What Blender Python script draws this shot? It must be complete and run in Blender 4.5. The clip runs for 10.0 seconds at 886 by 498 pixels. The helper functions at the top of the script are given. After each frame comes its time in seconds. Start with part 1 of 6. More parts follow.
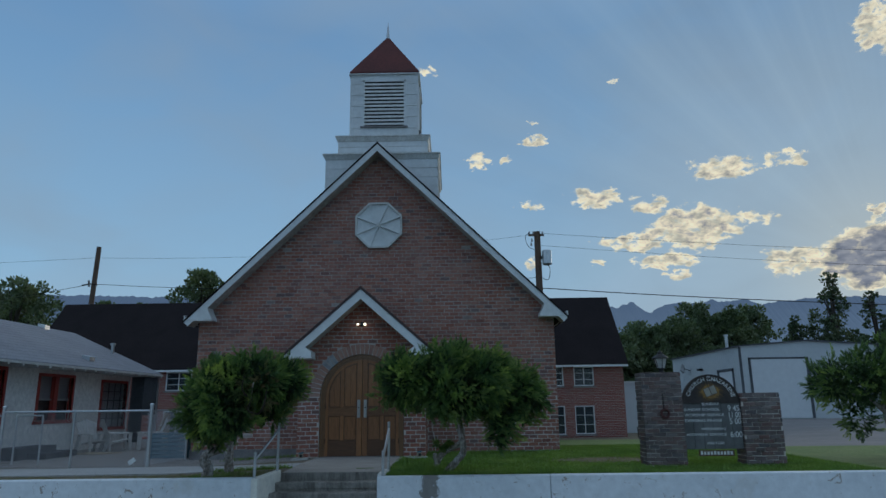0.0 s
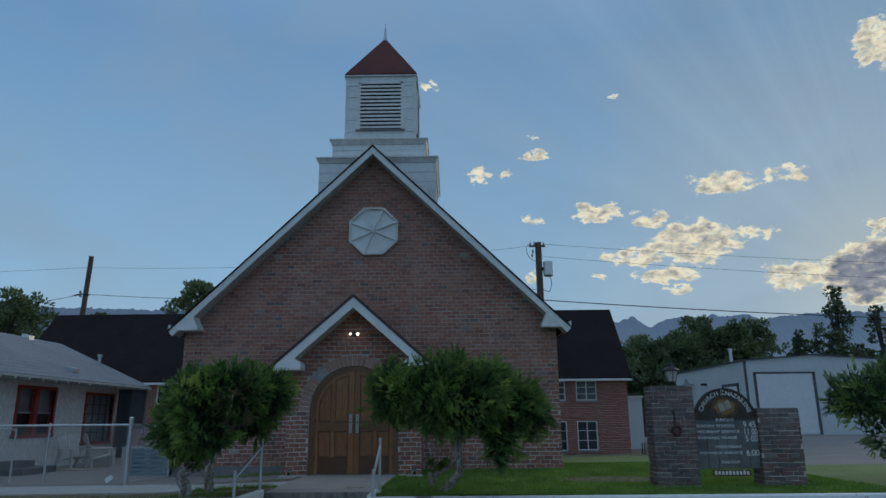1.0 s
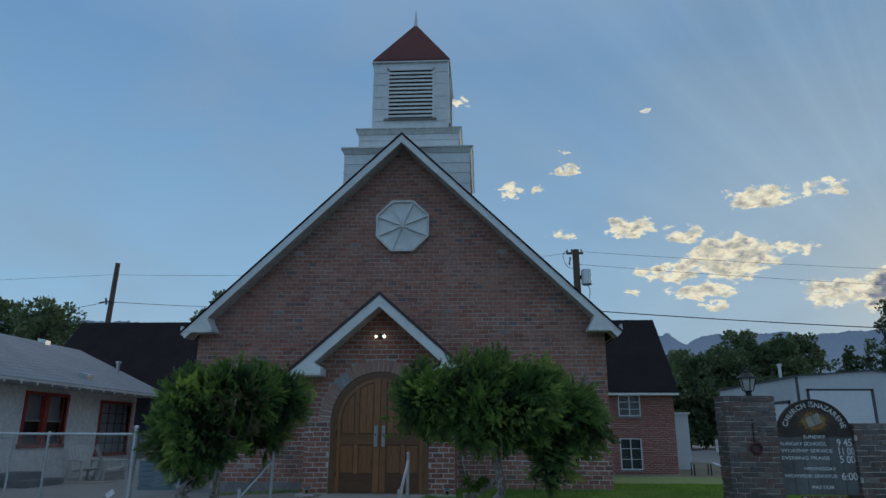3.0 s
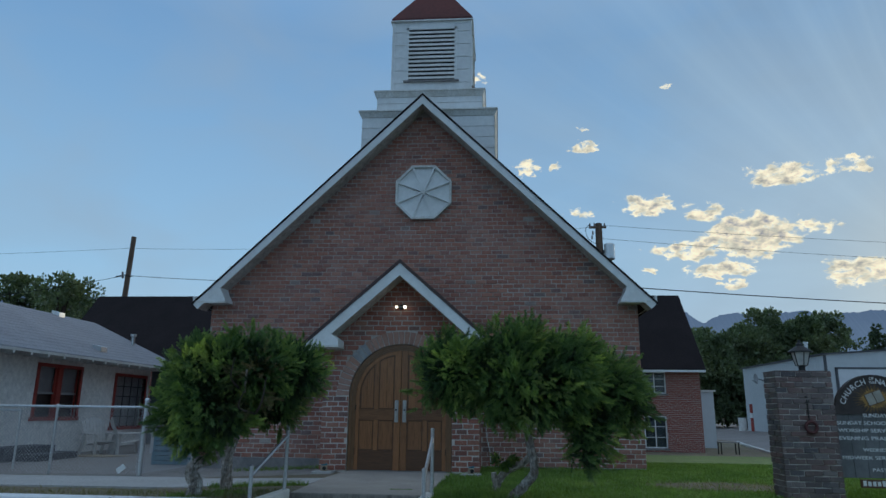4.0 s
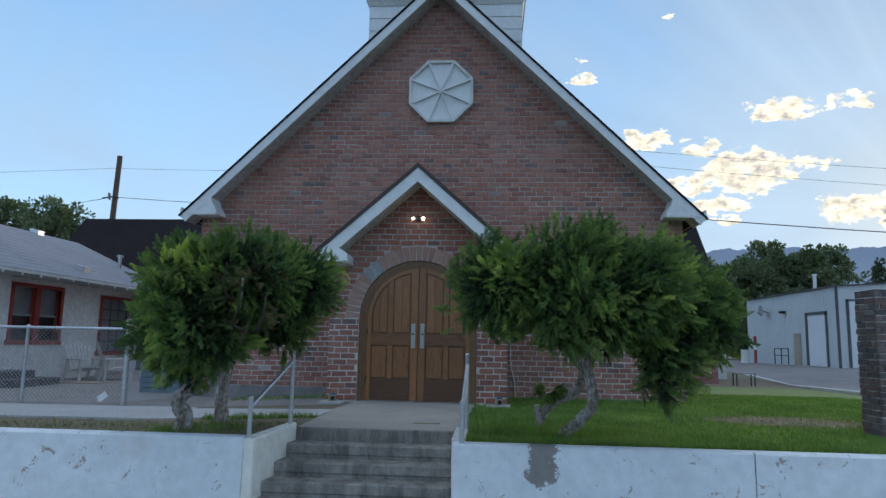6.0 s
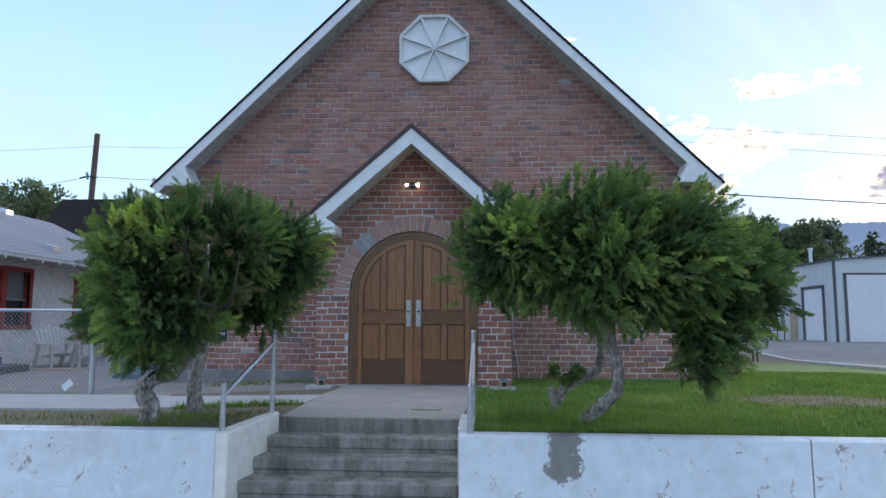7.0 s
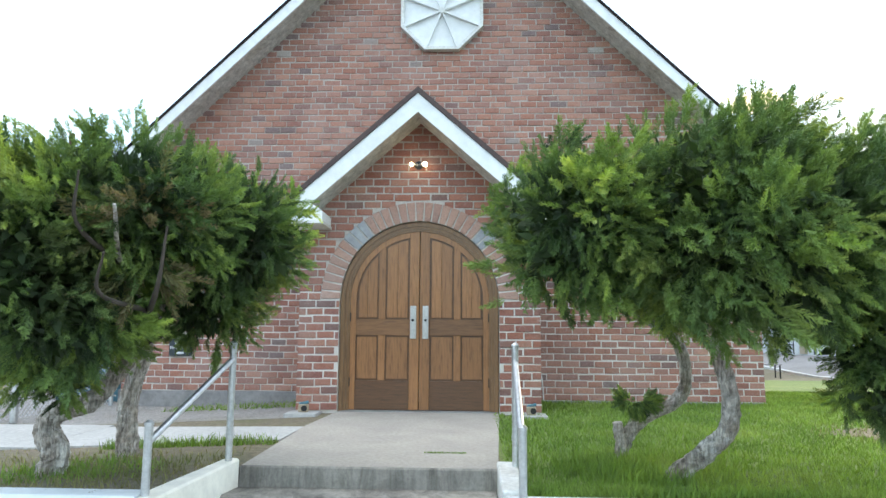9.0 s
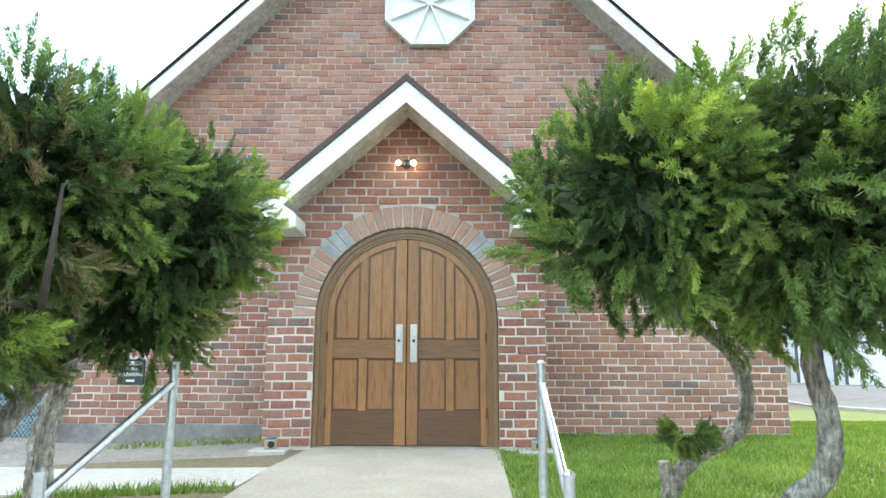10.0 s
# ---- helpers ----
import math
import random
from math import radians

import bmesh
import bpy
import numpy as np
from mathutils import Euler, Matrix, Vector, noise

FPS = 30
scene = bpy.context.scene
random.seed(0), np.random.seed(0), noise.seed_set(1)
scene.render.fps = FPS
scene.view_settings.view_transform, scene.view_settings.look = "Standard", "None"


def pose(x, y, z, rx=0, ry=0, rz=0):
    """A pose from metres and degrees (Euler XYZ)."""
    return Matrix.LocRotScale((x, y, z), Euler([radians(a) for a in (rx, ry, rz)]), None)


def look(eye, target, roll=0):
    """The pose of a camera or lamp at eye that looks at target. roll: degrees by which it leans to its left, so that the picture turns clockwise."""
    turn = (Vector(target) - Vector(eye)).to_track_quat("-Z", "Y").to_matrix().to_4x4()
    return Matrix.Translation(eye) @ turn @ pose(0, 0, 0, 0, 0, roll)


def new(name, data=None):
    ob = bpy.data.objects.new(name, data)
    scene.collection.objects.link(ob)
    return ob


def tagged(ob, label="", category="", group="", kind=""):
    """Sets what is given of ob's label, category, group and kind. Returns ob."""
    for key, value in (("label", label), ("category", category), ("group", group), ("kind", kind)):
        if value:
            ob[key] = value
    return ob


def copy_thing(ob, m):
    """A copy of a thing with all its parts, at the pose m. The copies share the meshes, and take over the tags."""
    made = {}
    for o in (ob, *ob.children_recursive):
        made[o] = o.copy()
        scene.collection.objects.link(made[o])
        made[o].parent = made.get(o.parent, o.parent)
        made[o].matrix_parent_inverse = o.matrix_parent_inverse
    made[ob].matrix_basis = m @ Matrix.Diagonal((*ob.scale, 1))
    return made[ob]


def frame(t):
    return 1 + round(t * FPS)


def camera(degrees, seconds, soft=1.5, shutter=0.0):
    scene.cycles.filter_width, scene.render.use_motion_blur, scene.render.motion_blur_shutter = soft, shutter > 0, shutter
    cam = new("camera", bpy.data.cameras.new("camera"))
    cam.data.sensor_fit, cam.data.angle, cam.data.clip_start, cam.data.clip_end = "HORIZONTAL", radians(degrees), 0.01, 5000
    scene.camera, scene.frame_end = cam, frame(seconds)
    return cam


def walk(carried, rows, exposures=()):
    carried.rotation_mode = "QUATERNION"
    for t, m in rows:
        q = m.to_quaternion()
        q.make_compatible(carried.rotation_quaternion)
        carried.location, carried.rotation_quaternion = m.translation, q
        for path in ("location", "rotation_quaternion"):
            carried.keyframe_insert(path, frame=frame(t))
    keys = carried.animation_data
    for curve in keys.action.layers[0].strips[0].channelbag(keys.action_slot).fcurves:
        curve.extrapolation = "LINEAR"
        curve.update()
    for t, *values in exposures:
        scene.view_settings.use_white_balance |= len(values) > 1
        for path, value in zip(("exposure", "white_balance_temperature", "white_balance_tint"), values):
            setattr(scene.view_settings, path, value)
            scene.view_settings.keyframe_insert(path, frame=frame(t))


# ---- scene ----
cam = camera(67.3, 10.0)
PATH = [
    (0, (2.112, -17.786, 1.176), (2.094, -15.838, 1.63), -0.7),
    (0.5, (2.125, -17.38, 1.179), (2.099, -15.435, 1.643), -0.5),
    (1, (2.179, -16.992, 1.183), (2.16, -15.054, 1.677), -0.5),
    (1.5, (2.165, -16.573, 1.201), (2.143, -14.643, 1.728), -0.5),
    (2, (2.167, -16.17, 1.171), (2.126, -14.246, 1.714), -0.5),
    (2.5, (2.129, -15.783, 1.139), (2.054, -13.861, 1.688), -0.1),
    (4, (1.862, -14.575, 1.103), (1.7, -12.639, 1.577), 0.7),
    (4.5, (1.735, -14.166, 1.095), (1.567, -12.22, 1.526), 0.9),
    (5, (1.569, -13.749, 1.065), (1.408, -11.793, 1.448), 1.2),
    (5.5, (1.385, -13.334, 1.047), (1.229, -11.366, 1.368), 1.3),
    (6.8, (1.069, -12.096, 0.932), (0.95, -10.113, 1.162), 0.5),
    (7, (1.048, -11.902, 0.948), (0.933, -9.917, 1.169), 0.3),
    (7.5, (0.961, -11.426, 0.945), (0.861, -9.442, 1.176), -0.1),
    (8, (0.862, -10.939, 0.947), (0.768, -8.957, 1.198), -0.3),
    (8.5, (0.799, -10.48, 0.937), (0.704, -8.498, 1.194), -0.1),
    (9, (0.666, -9.967, 0.919), (0.577, -7.987, 1.18), 0.4),
    (9.5, (0.546, -9.423, 0.899), (0.493, -7.454, 1.242), 0.7),
    (10, (0.46, -8.909, 0.838), (0.442, -6.94, 1.188), 0.2),
]
EXPOSURES = [(0.0, -0.4, 5850, 6), (2.7, -0.35, 5850, 6), (4.0, -0.12, 5900, 6), (5.5, 0.2, 6000, 8), (7.0, 0.98, 6250, 18), (8.0, 1.45, 6550, 18), (9.0, 2.2, 7500, 11), (10.0, 2.6, 8000, 7)]
walk(cam, [(t, look(eye, target, roll)) for t, eye, target, roll in PATH], EXPOSURES)

# ---- world and sun ----
SUN_AZ, SUN_EL = 34.0, 9.0  # degrees, clockwise from +y


def link(nt, a, b):
    nt.links.new(a, b)


def math_node(nt, op, a, b=None, clamp=False):
    n = nt.nodes.new("ShaderNodeMath")
    n.operation, n.use_clamp = op, clamp
    for i, v in enumerate((a, b)):
        if v is None:
            continue
        if isinstance(v, (int, float)):
            n.inputs[i].default_value = v
        else:
            link(nt, v, n.inputs[i])
    return n.outputs[0]


def ramp_node(nt, fac, stops):
    n = nt.nodes.new("ShaderNodeValToRGB")
    while len(n.color_ramp.elements) < len(stops):
        n.color_ramp.elements.new(0.5)
    for e, (p, c) in zip(n.color_ramp.elements, stops):
        e.position, e.color = p, (*c, 1) if len(c) == 3 else c
    link(nt, fac, n.inputs[0])
    return n.outputs[0]


def mix_color(nt, fac, a, b, blend="MIX"):
    n = nt.nodes.new("ShaderNodeMix")
    n.data_type, n.blend_type = "RGBA", blend
    for i, v in ((0, fac), (6, a), (7, b)):
        if isinstance(v, (int, float)):
            n.inputs[i].default_value = v
        elif isinstance(v, tuple):
            n.inputs[i].default_value = (*v, 1)
        else:
            link(nt, v, n.inputs[i])
    return n.outputs[2]


def noise_node(nt, vec, scale, detail=4, rough=0.55, distort=0.0):
    n = nt.nodes.new("ShaderNodeTexNoise")
    n.inputs["Scale"].default_value, n.inputs["Detail"].default_value = scale, detail
    n.inputs["Roughness"].default_value, n.inputs["Distortion"].default_value = rough, distort
    if vec is not None:
        link(nt, vec, n.inputs["Vector"])
    return n.outputs["Fac"]


def build_world():
    w = bpy.data.worlds.new("sky")
    scene.world = w
    w.use_nodes = True
    nt = w.node_tree
    nt.nodes.clear()
    out, bg = nt.nodes.new("ShaderNodeOutputWorld"), nt.nodes.new("ShaderNodeBackground")
    link(nt, bg.outputs[0], out.inputs[0])
    sky = nt.nodes.new("ShaderNodeTexSky")
    sky.sky_type, sky.sun_disc = "NISHITA", False
    sky.sun_elevation, sky.sun_rotation = radians(SUN_EL), radians(SUN_AZ)
    sky.altitude, sky.air_density, sky.dust_density, sky.ozone_density = 1200, 1.0, 1.0, 2.0
    tc = nt.nodes.new("ShaderNodeTexCoord")
    sep = nt.nodes.new("ShaderNodeSeparateXYZ")
    link(nt, tc.outputs["Generated"], sep.inputs[0])
    az = math_node(nt, "MULTIPLY", math_node(nt, "ARCTAN2", sep.outputs[0], sep.outputs[1]), 57.2958)
    el = math_node(nt, "MULTIPLY", math_node(nt, "ARCSINE", sep.outputs[2]), 57.2958)
    comb = nt.nodes.new("ShaderNodeCombineXYZ")
    link(nt, az, comb.inputs[0])
    link(nt, math_node(nt, "MULTIPLY", el, 1.7), comb.inputs[1])
    # ragged edges: the cloud shapes are drawn on a stirred field
    az0, el0 = az, el
    az = math_node(nt, "ADD", az, math_node(nt, "MULTIPLY", math_node(nt, "SUBTRACT", noise_node(nt, comb.outputs[0], 0.42, 5, 0.6), 0.5), 4.2))
    el = math_node(nt, "ADD", el, math_node(nt, "MULTIPLY", math_node(nt, "SUBTRACT", noise_node(nt, comb.outputs[0], 0.55, 5, 0.6, 0.4), 0.5), 2.0))
    big = noise_node(nt, comb.outputs[0], 0.85, 10, 0.63, 0.25)
    # broken evening clouds: azimuth, elevation, half width, half height in degrees, weight
    clouds = [
        (23.3, 18.2, 3.2, 1.2, 0.9), (28.2, 18.2, 2.0, 0.8, 0.75), (13.0, 16.8, 2.9, 1.2, 0.9), (17.3, 15.9, 2.2, 1.0, 0.8),
        (20.8, 13.8, 4.4, 2.2, 1.0), (15.9, 13.0, 4.0, 1.0, 0.85), (18.6, 11.3, 3.4, 0.9, 0.85), (25.6, 14.0, 2.3, 0.7, 0.75),
        (28.0, 10.4, 3.0, 1.5, 0.9), (33.6, 10.2, 5.0, 2.8, 1.45), (2.7, 20.5, 1.5, 0.8, 0.8), (7.9, 22.1, 1.7, 0.7, 0.75),
        (5.5, 20.5, 0.9, 0.6, 0.75), (7.9, 23.7, 1.1, 0.4, 0.72), (7.4, 16.6, 1.6, 0.6, 0.75), (19.0, 10.0, 1.6, 0.35, 0.9), (-1.9, 28.1, 1.0, 0.6, 0.7),
        (36.0, 26.0, 2.2, 2.4, 0.9), (33.5, 13.4, 1.1, 0.5, 0.9), (12.9, 11.4, 0.7, 0.4, 0.85), (7.0, 11.6, 0.9, 0.7, 0.9), (15.5, 26.3, 0.7, 0.35, 0.7), (41.0, 14.0, 4.0, 1.6, 0.9),
    ]
    total = None
    for a, b, ra, rb, wgt in clouds:
        da = math_node(nt, "MULTIPLY", math_node(nt, "SUBTRACT", az, a), 1 / ra)
        db = math_node(nt, "MULTIPLY", math_node(nt, "SUBTRACT", el, b), 1 / rb)
        e = math_node(nt, "ADD", math_node(nt, "MULTIPLY", da, da), math_node(nt, "MULTIPLY", db, db))
        m = math_node(nt, "MULTIPLY", math_node(nt, "SUBTRACT", 1.25, e, True), wgt)
        total = m if total is None else math_node(nt, "MAXIMUM", total, m)
    dens = math_node(nt, "SUBTRACT", math_node(nt, "ADD", total, math_node(nt, "MULTIPLY", big, 2.1)), 1.55)
    cover = ramp_node(nt, dens, [(0.04, (0, 0, 0)), (0.18, (0.55,) * 3), (0.34, (1, 1, 1))])
    # bright thin edges, greyer thick middles
    tone = ramp_node(nt, dens, [(0.0, (0.74, 0.74, 0.68)), (0.25, (1.22, 1.04, 0.70)), (0.5, (0.92, 0.78, 0.56)), (0.85, (0.34, 0.34, 0.37))])
    shade = ramp_node(nt, noise_node(nt, comb.outputs[0], 0.9, 4, 0.5, 0.2), [(0.35, (0.58, 0.63, 0.72)), (0.58, (1.06, 1.06, 1.06))])
    tone = mix_color(nt, 1.0, tone, shade, "MULTIPLY")
    az, el = az0, el0
    veil = noise_node(nt, comb.outputs[0], 0.07, 3, 0.5, 0.4)
    air = mix_color(nt, 1.0, sky.outputs[0], (SKY_GAIN,) * 3, "MULTIPLY")
    air = mix_color(nt, 1.0, air, (0.55, 0.58, 0.60), "DARKEN")
    # paler towards the horizon; the unseen zenith is brightened to light the church front
    high = ramp_node(nt, math_node(nt, "MULTIPLY", el, 1 / 90.0, True), [(0.0, (0.60, 0.73, 0.82)), (0.12, (0.42, 0.64, 0.84)), (0.34, (0.235, 0.43, 0.70)), (0.6, (0.60, 0.72, 0.90)), (1.0, (1.08, 1.18, 1.30))])
    air = mix_color(nt, 0.8, air, high)
    haze = math_node(nt, "MULTIPLY", math_node(nt, "SUBTRACT", veil, 0.42, True), 1.2)
    air = mix_color(nt, haze, air, (0.36, 0.42, 0.48))
    # greyer air round the clouded side where the sun stands
    side = ramp_node(nt, math_node(nt, "MULTIPLY", math_node(nt, "ABSOLUTE", math_node(nt, "SUBTRACT", az, SUN_AZ)), 1 / 60.0, True), [(0.0, (0.5,) * 3), (1.0, (0.0,) * 3)])
    streak = noise_node(nt, comb.outputs[0], 0.11, 5, 0.6, 1.2)
    side = math_node(nt, "MULTIPLY", side, math_node(nt, "ADD", streak, 0.45))
    air = mix_color(nt, side, air, (0.25, 0.34, 0.43))
    # pale beams that fan out from the hidden sun, and a warm glow low beside it
    dx, dy = math_node(nt, "SUBTRACT", az, SUN_AZ), math_node(nt, "SUBTRACT", el, SUN_EL)
    fan = nt.nodes.new("ShaderNodeCombineXYZ")
    link(nt, math_node(nt, "ARCTAN2", dx, dy), fan.inputs[0])
    far = math_node(nt, "SQRT", math_node(nt, "ADD", math_node(nt, "MULTIPLY", dx, dx), math_node(nt, "MULTIPLY", dy, dy)))
    beam = ramp_node(nt, noise_node(nt, fan.outputs[0], 3.4, 4, 0.65), [(0.40, (0, 0, 0)), (0.66, (1, 1, 1))])
    reach = ramp_node(nt, math_node(nt, "MULTIPLY", far, 1 / 60.0, True), [(0.0, (0.0,) * 3), (0.15, (0.42,) * 3), (1.0, (0.0,) * 3)])
    air = mix_color(nt, math_node(nt, "MULTIPLY", beam, reach), air, (0.42, 0.56, 0.68))
    glow_ = ramp_node(nt, math_node(nt, "MULTIPLY", far, 1 / 26.0, True), [(0.0, (0.6,) * 3), (0.35, (0.18,) * 3), (1.0, (0.0,) * 3)])
    air = mix_color(nt, glow_, air, (0.80, 0.76, 0.62))
    col = mix_color(nt, cover, air, tone)
    link(nt, col, bg.inputs[0])
    bg.inputs[1].default_value = 1.0


SKY_GAIN = 0.10
build_world()
sun = new("sun", bpy.data.lights.new("sun", "SUN"))
sun.data.energy, sun.data.angle, sun.data.color = 0.6, radians(12), (1.0, 0.86, 0.68)
a, e = radians(SUN_AZ), radians(SUN_EL + 4)
sun.matrix_world = look((30, 40, 30), Vector((30, 40, 30)) - Vector((math.sin(a) * math.cos(e), math.cos(a) * math.cos(e), math.sin(e))))

# ---- materials ----
def material(name, base, rough=0.8, metal=0.0, scale=8.0, amount=0.25, tint=None, bump=0.15, bump_scale=60.0, fine=0.12, big=0.7):
    """A surface with variation at two scales and fine relief; tint is the second colour of the large patches."""
    m = bpy.data.materials.new(name)
    m.use_nodes = True
    nt = m.node_tree
    b = nt.nodes["Principled BSDF"]
    tc = nt.nodes.new("ShaderNodeTexCoord").outputs["Object"]
    dark = tuple(c * (1 - amount) for c in base)
    large = ramp_node(nt, noise_node(nt, tc, big, 5, 0.6, 0.4), [(0.35, (0, 0, 0)), (0.68, (1, 1, 1))])
    col = mix_color(nt, large, base, tint or dark)
    small = noise_node(nt, tc, scale, 6, 0.65)
    col = mix_color(nt, 1.0, col, ramp_node(nt, small, [(0.3, (1 - fine * 2,) * 3), (0.7, (1 + fine,) * 3)]), "MULTIPLY")
    link(nt, col, b.inputs["Base Color"])
    b.inputs["Roughness"].default_value, b.inputs["Metallic"].default_value = rough, metal
    if bump:
        bn = nt.nodes.new("ShaderNodeBump")
        bn.inputs["Strength"].default_value, bn.inputs["Distance"].default_value = bump, 0.01
        link(nt, noise_node(nt, tc, bump_scale, 4, 0.6), bn.inputs["Height"])
        link(nt, bn.outputs[0], b.inputs["Normal"])
    return m


def shader_of(m):
    return m.node_tree, m.node_tree.nodes["Principled BSDF"]


def brick_material(name, stops, wash=0.35):
    m = bpy.data.materials.new(name)
    m.use_nodes = True
    nt, b = shader_of(m)
    tc = nt.nodes.new("ShaderNodeTexCoord").outputs["Object"]
    geo, info = nt.nodes.new("ShaderNodeNewGeometry"), nt.nodes.new("ShaderNodeObjectInfo")
    rnd = math_node(nt, "FRACT", math_node(nt, "ADD", geo.outputs["Random Per Island"], info.outputs["Random"]))
    col = ramp_node(nt, rnd, stops)
    pos = geo.outputs["Position"]
    grain = noise_node(nt, pos, 45, 6, 0.7)
    col = mix_color(nt, 1.0, col, ramp_node(nt, grain, [(0.3, (0.72,) * 3), (0.72, (1.18,) * 3)]), "MULTIPLY")
    # pale bloom of salts and old mortar smears in drifting patches
    bloom = ramp_node(nt, noise_node(nt, pos, 1.1, 6, 0.7, 0.5), [(0.46, (0, 0, 0)), (0.75, (wash, wash, wash))])
    col = mix_color(nt, bloom, col, (0.46, 0.36, 0.32))
    smear = ramp_node(nt, noise_node(nt, pos, 13, 7, 0.78, 1.4), [(0.56, (0, 0, 0)), (0.70, (0.62, 0.62, 0.62))])
    col = mix_color(nt, smear, col, (0.42, 0.35, 0.31))
    soot = ramp_node(nt, noise_node(nt, pos, 4.5, 6, 0.75, 1.0), [(0.55, (1.0, 1.0, 1.0)), (0.72, (0.62, 0.60, 0.60))])
    col = mix_color(nt, 1.0, col, soot, "MULTIPLY")
    link(nt, col, b.inputs["Base Color"])
    b.inputs["Roughness"].default_value = 0.9
    bn = nt.nodes.new("ShaderNodeBump")
    bn.inputs["Strength"].default_value, bn.inputs["Distance"].default_value = 0.5, 0.006
    link(nt, noise_node(nt, pos, 70, 6, 0.7), bn.inputs["Height"])
    link(nt, bn.outputs[0], b.inputs["Normal"])
    return m


BRICK_STOPS = [(0.0, (0.319, 0.128, 0.087)), (0.2, (0.410, 0.180, 0.123)), (0.35, (0.257, 0.108, 0.082)), (0.5, (0.456, 0.222, 0.157)), (0.66, (0.325, 0.146, 0.109)), (0.8, (0.399, 0.196, 0.148)), (0.93, (0.239, 0.120, 0.100)), (0.98, (0.194, 0.131, 0.123)), (0.994, (0.251, 0.182, 0.160)), (1.0, (0.479, 0.433, 0.388))]
M_BRICK = brick_material("red_brick", BRICK_STOPS, 0.35)
M_BRICK_DARK = brick_material("porch_brick", [(0.0, (0.280, 0.099, 0.065)), (0.35, (0.370, 0.146, 0.096)), (0.6, (0.235, 0.087, 0.067)), (0.85, (0.403, 0.185, 0.125)), (1.0, (0.168, 0.090, 0.078))], 0.2)
M_VOUSSOIR = brick_material("arch_brick", [(0.0, (0.36, 0.19, 0.14)), (0.5, (0.43, 0.25, 0.19)), (1.0, (0.33, 0.18, 0.14))], 0.5)
M_PILLAR = brick_material("pillar_brick", [(0.0, (0.105, 0.085, 0.082)), (0.35, (0.145, 0.11, 0.10)), (0.6, (0.16, 0.088, 0.075)), (0.8, (0.19, 0.16, 0.15)), (1.0, (0.09, 0.082, 0.085))], 0.3)
M_ANNEX_BRICK = brick_material("annex_brick", [(0.0, (0.30, 0.105, 0.08)), (0.5, (0.34, 0.13, 0.10)), (1.0, (0.26, 0.09, 0.07))], 0.1)
M_MORTAR = material("mortar", (0.36, 0.30, 0.26), 0.95, tint=(0.50, 0.45, 0.40), bump=0.4, bump_scale=90, scale=20)


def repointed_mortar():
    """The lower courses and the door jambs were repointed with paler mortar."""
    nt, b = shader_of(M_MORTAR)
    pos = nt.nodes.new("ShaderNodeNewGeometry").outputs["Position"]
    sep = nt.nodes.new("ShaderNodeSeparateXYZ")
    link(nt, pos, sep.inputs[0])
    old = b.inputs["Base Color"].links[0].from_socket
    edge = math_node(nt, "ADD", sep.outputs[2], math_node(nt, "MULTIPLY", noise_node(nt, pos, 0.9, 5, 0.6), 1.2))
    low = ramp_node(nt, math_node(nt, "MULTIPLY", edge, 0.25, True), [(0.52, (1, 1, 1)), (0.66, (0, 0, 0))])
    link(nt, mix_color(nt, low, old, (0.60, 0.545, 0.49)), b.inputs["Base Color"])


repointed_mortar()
M_GREY_PATCH = material("cement_patch", (0.36, 0.37, 0.38), 0.95, tint=(0.27, 0.27, 0.28), bump=0.5, bump_scale=60, big=6)
M_FOUNDATION = material("concrete_footing", (0.30, 0.28, 0.27), 0.95, tint=(0.2, 0.19, 0.185), bump=0.4, scale=14, big=2)
M_WHITE = material("white_paint", (0.78, 0.79, 0.78), 0.55, tint=(0.70, 0.70, 0.68), bump=0.08, bump_scale=40, fine=0.05, big=1.5)
M_WHITE_OLD = material("weathered_white_paint", (0.74, 0.74, 0.71), 0.65, tint=(0.60, 0.58, 0.53), bump=0.15, bump_scale=50, fine=0.12, scale=25, big=3)
# stained white paint, with the shade under the overhang put into its colour
M_SOFFIT = material("shaded_stained_soffit_paint", (0.60, 0.58, 0.54), 0.7, tint=(0.42, 0.38, 0.33), bump=0.15, bump_scale=50, fine=0.2, scale=14, big=5)
M_CREAM = material("cream_paint", (0.86, 0.82, 0.72), 0.7, tint=(0.82, 0.77, 0.66), bump=0.2, fine=0.08, big=2)
M_ROOF_RED = material("red_shingle", (0.13, 0.032, 0.027), 0.85, tint=(0.085, 0.024, 0.022), bump=0.4, bump_scale=40, scale=12)
M_ROOF_DARK = material("dark_shingle", (0.028, 0.022, 0.023), 0.95, tint=(0.020, 0.016, 0.017), bump=0.3, bump_scale=45, scale=18, fine=0.2)
M_ROOF_DARK.node_tree.nodes["Principled BSDF"].inputs["Specular IOR Level"].default_value = 0.15
M_ROOF_BROWN = material("brown_shingle", (0.09, 0.06, 0.055), 0.9, tint=(0.06, 0.042, 0.04), bump=0.4, bump_scale=45, scale=18)
M_ROOF_GREY = material("grey_shingle", (0.30, 0.30, 0.32), 0.9, tint=(0.25, 0.25, 0.27), bump=0.4, bump_scale=45, scale=20, fine=0.16)
M_CONCRETE = material("worn_concrete", (0.40, 0.36, 0.31), 0.9, tint=(0.33, 0.295, 0.26), bump=0.25, bump_scale=110, scale=30, big=1.8)
M_STEP = material("grey_step_concrete", (0.31, 0.29, 0.26), 0.9, tint=(0.235, 0.22, 0.20), bump=0.4, bump_scale=120, scale=60, fine=0.1, big=4)


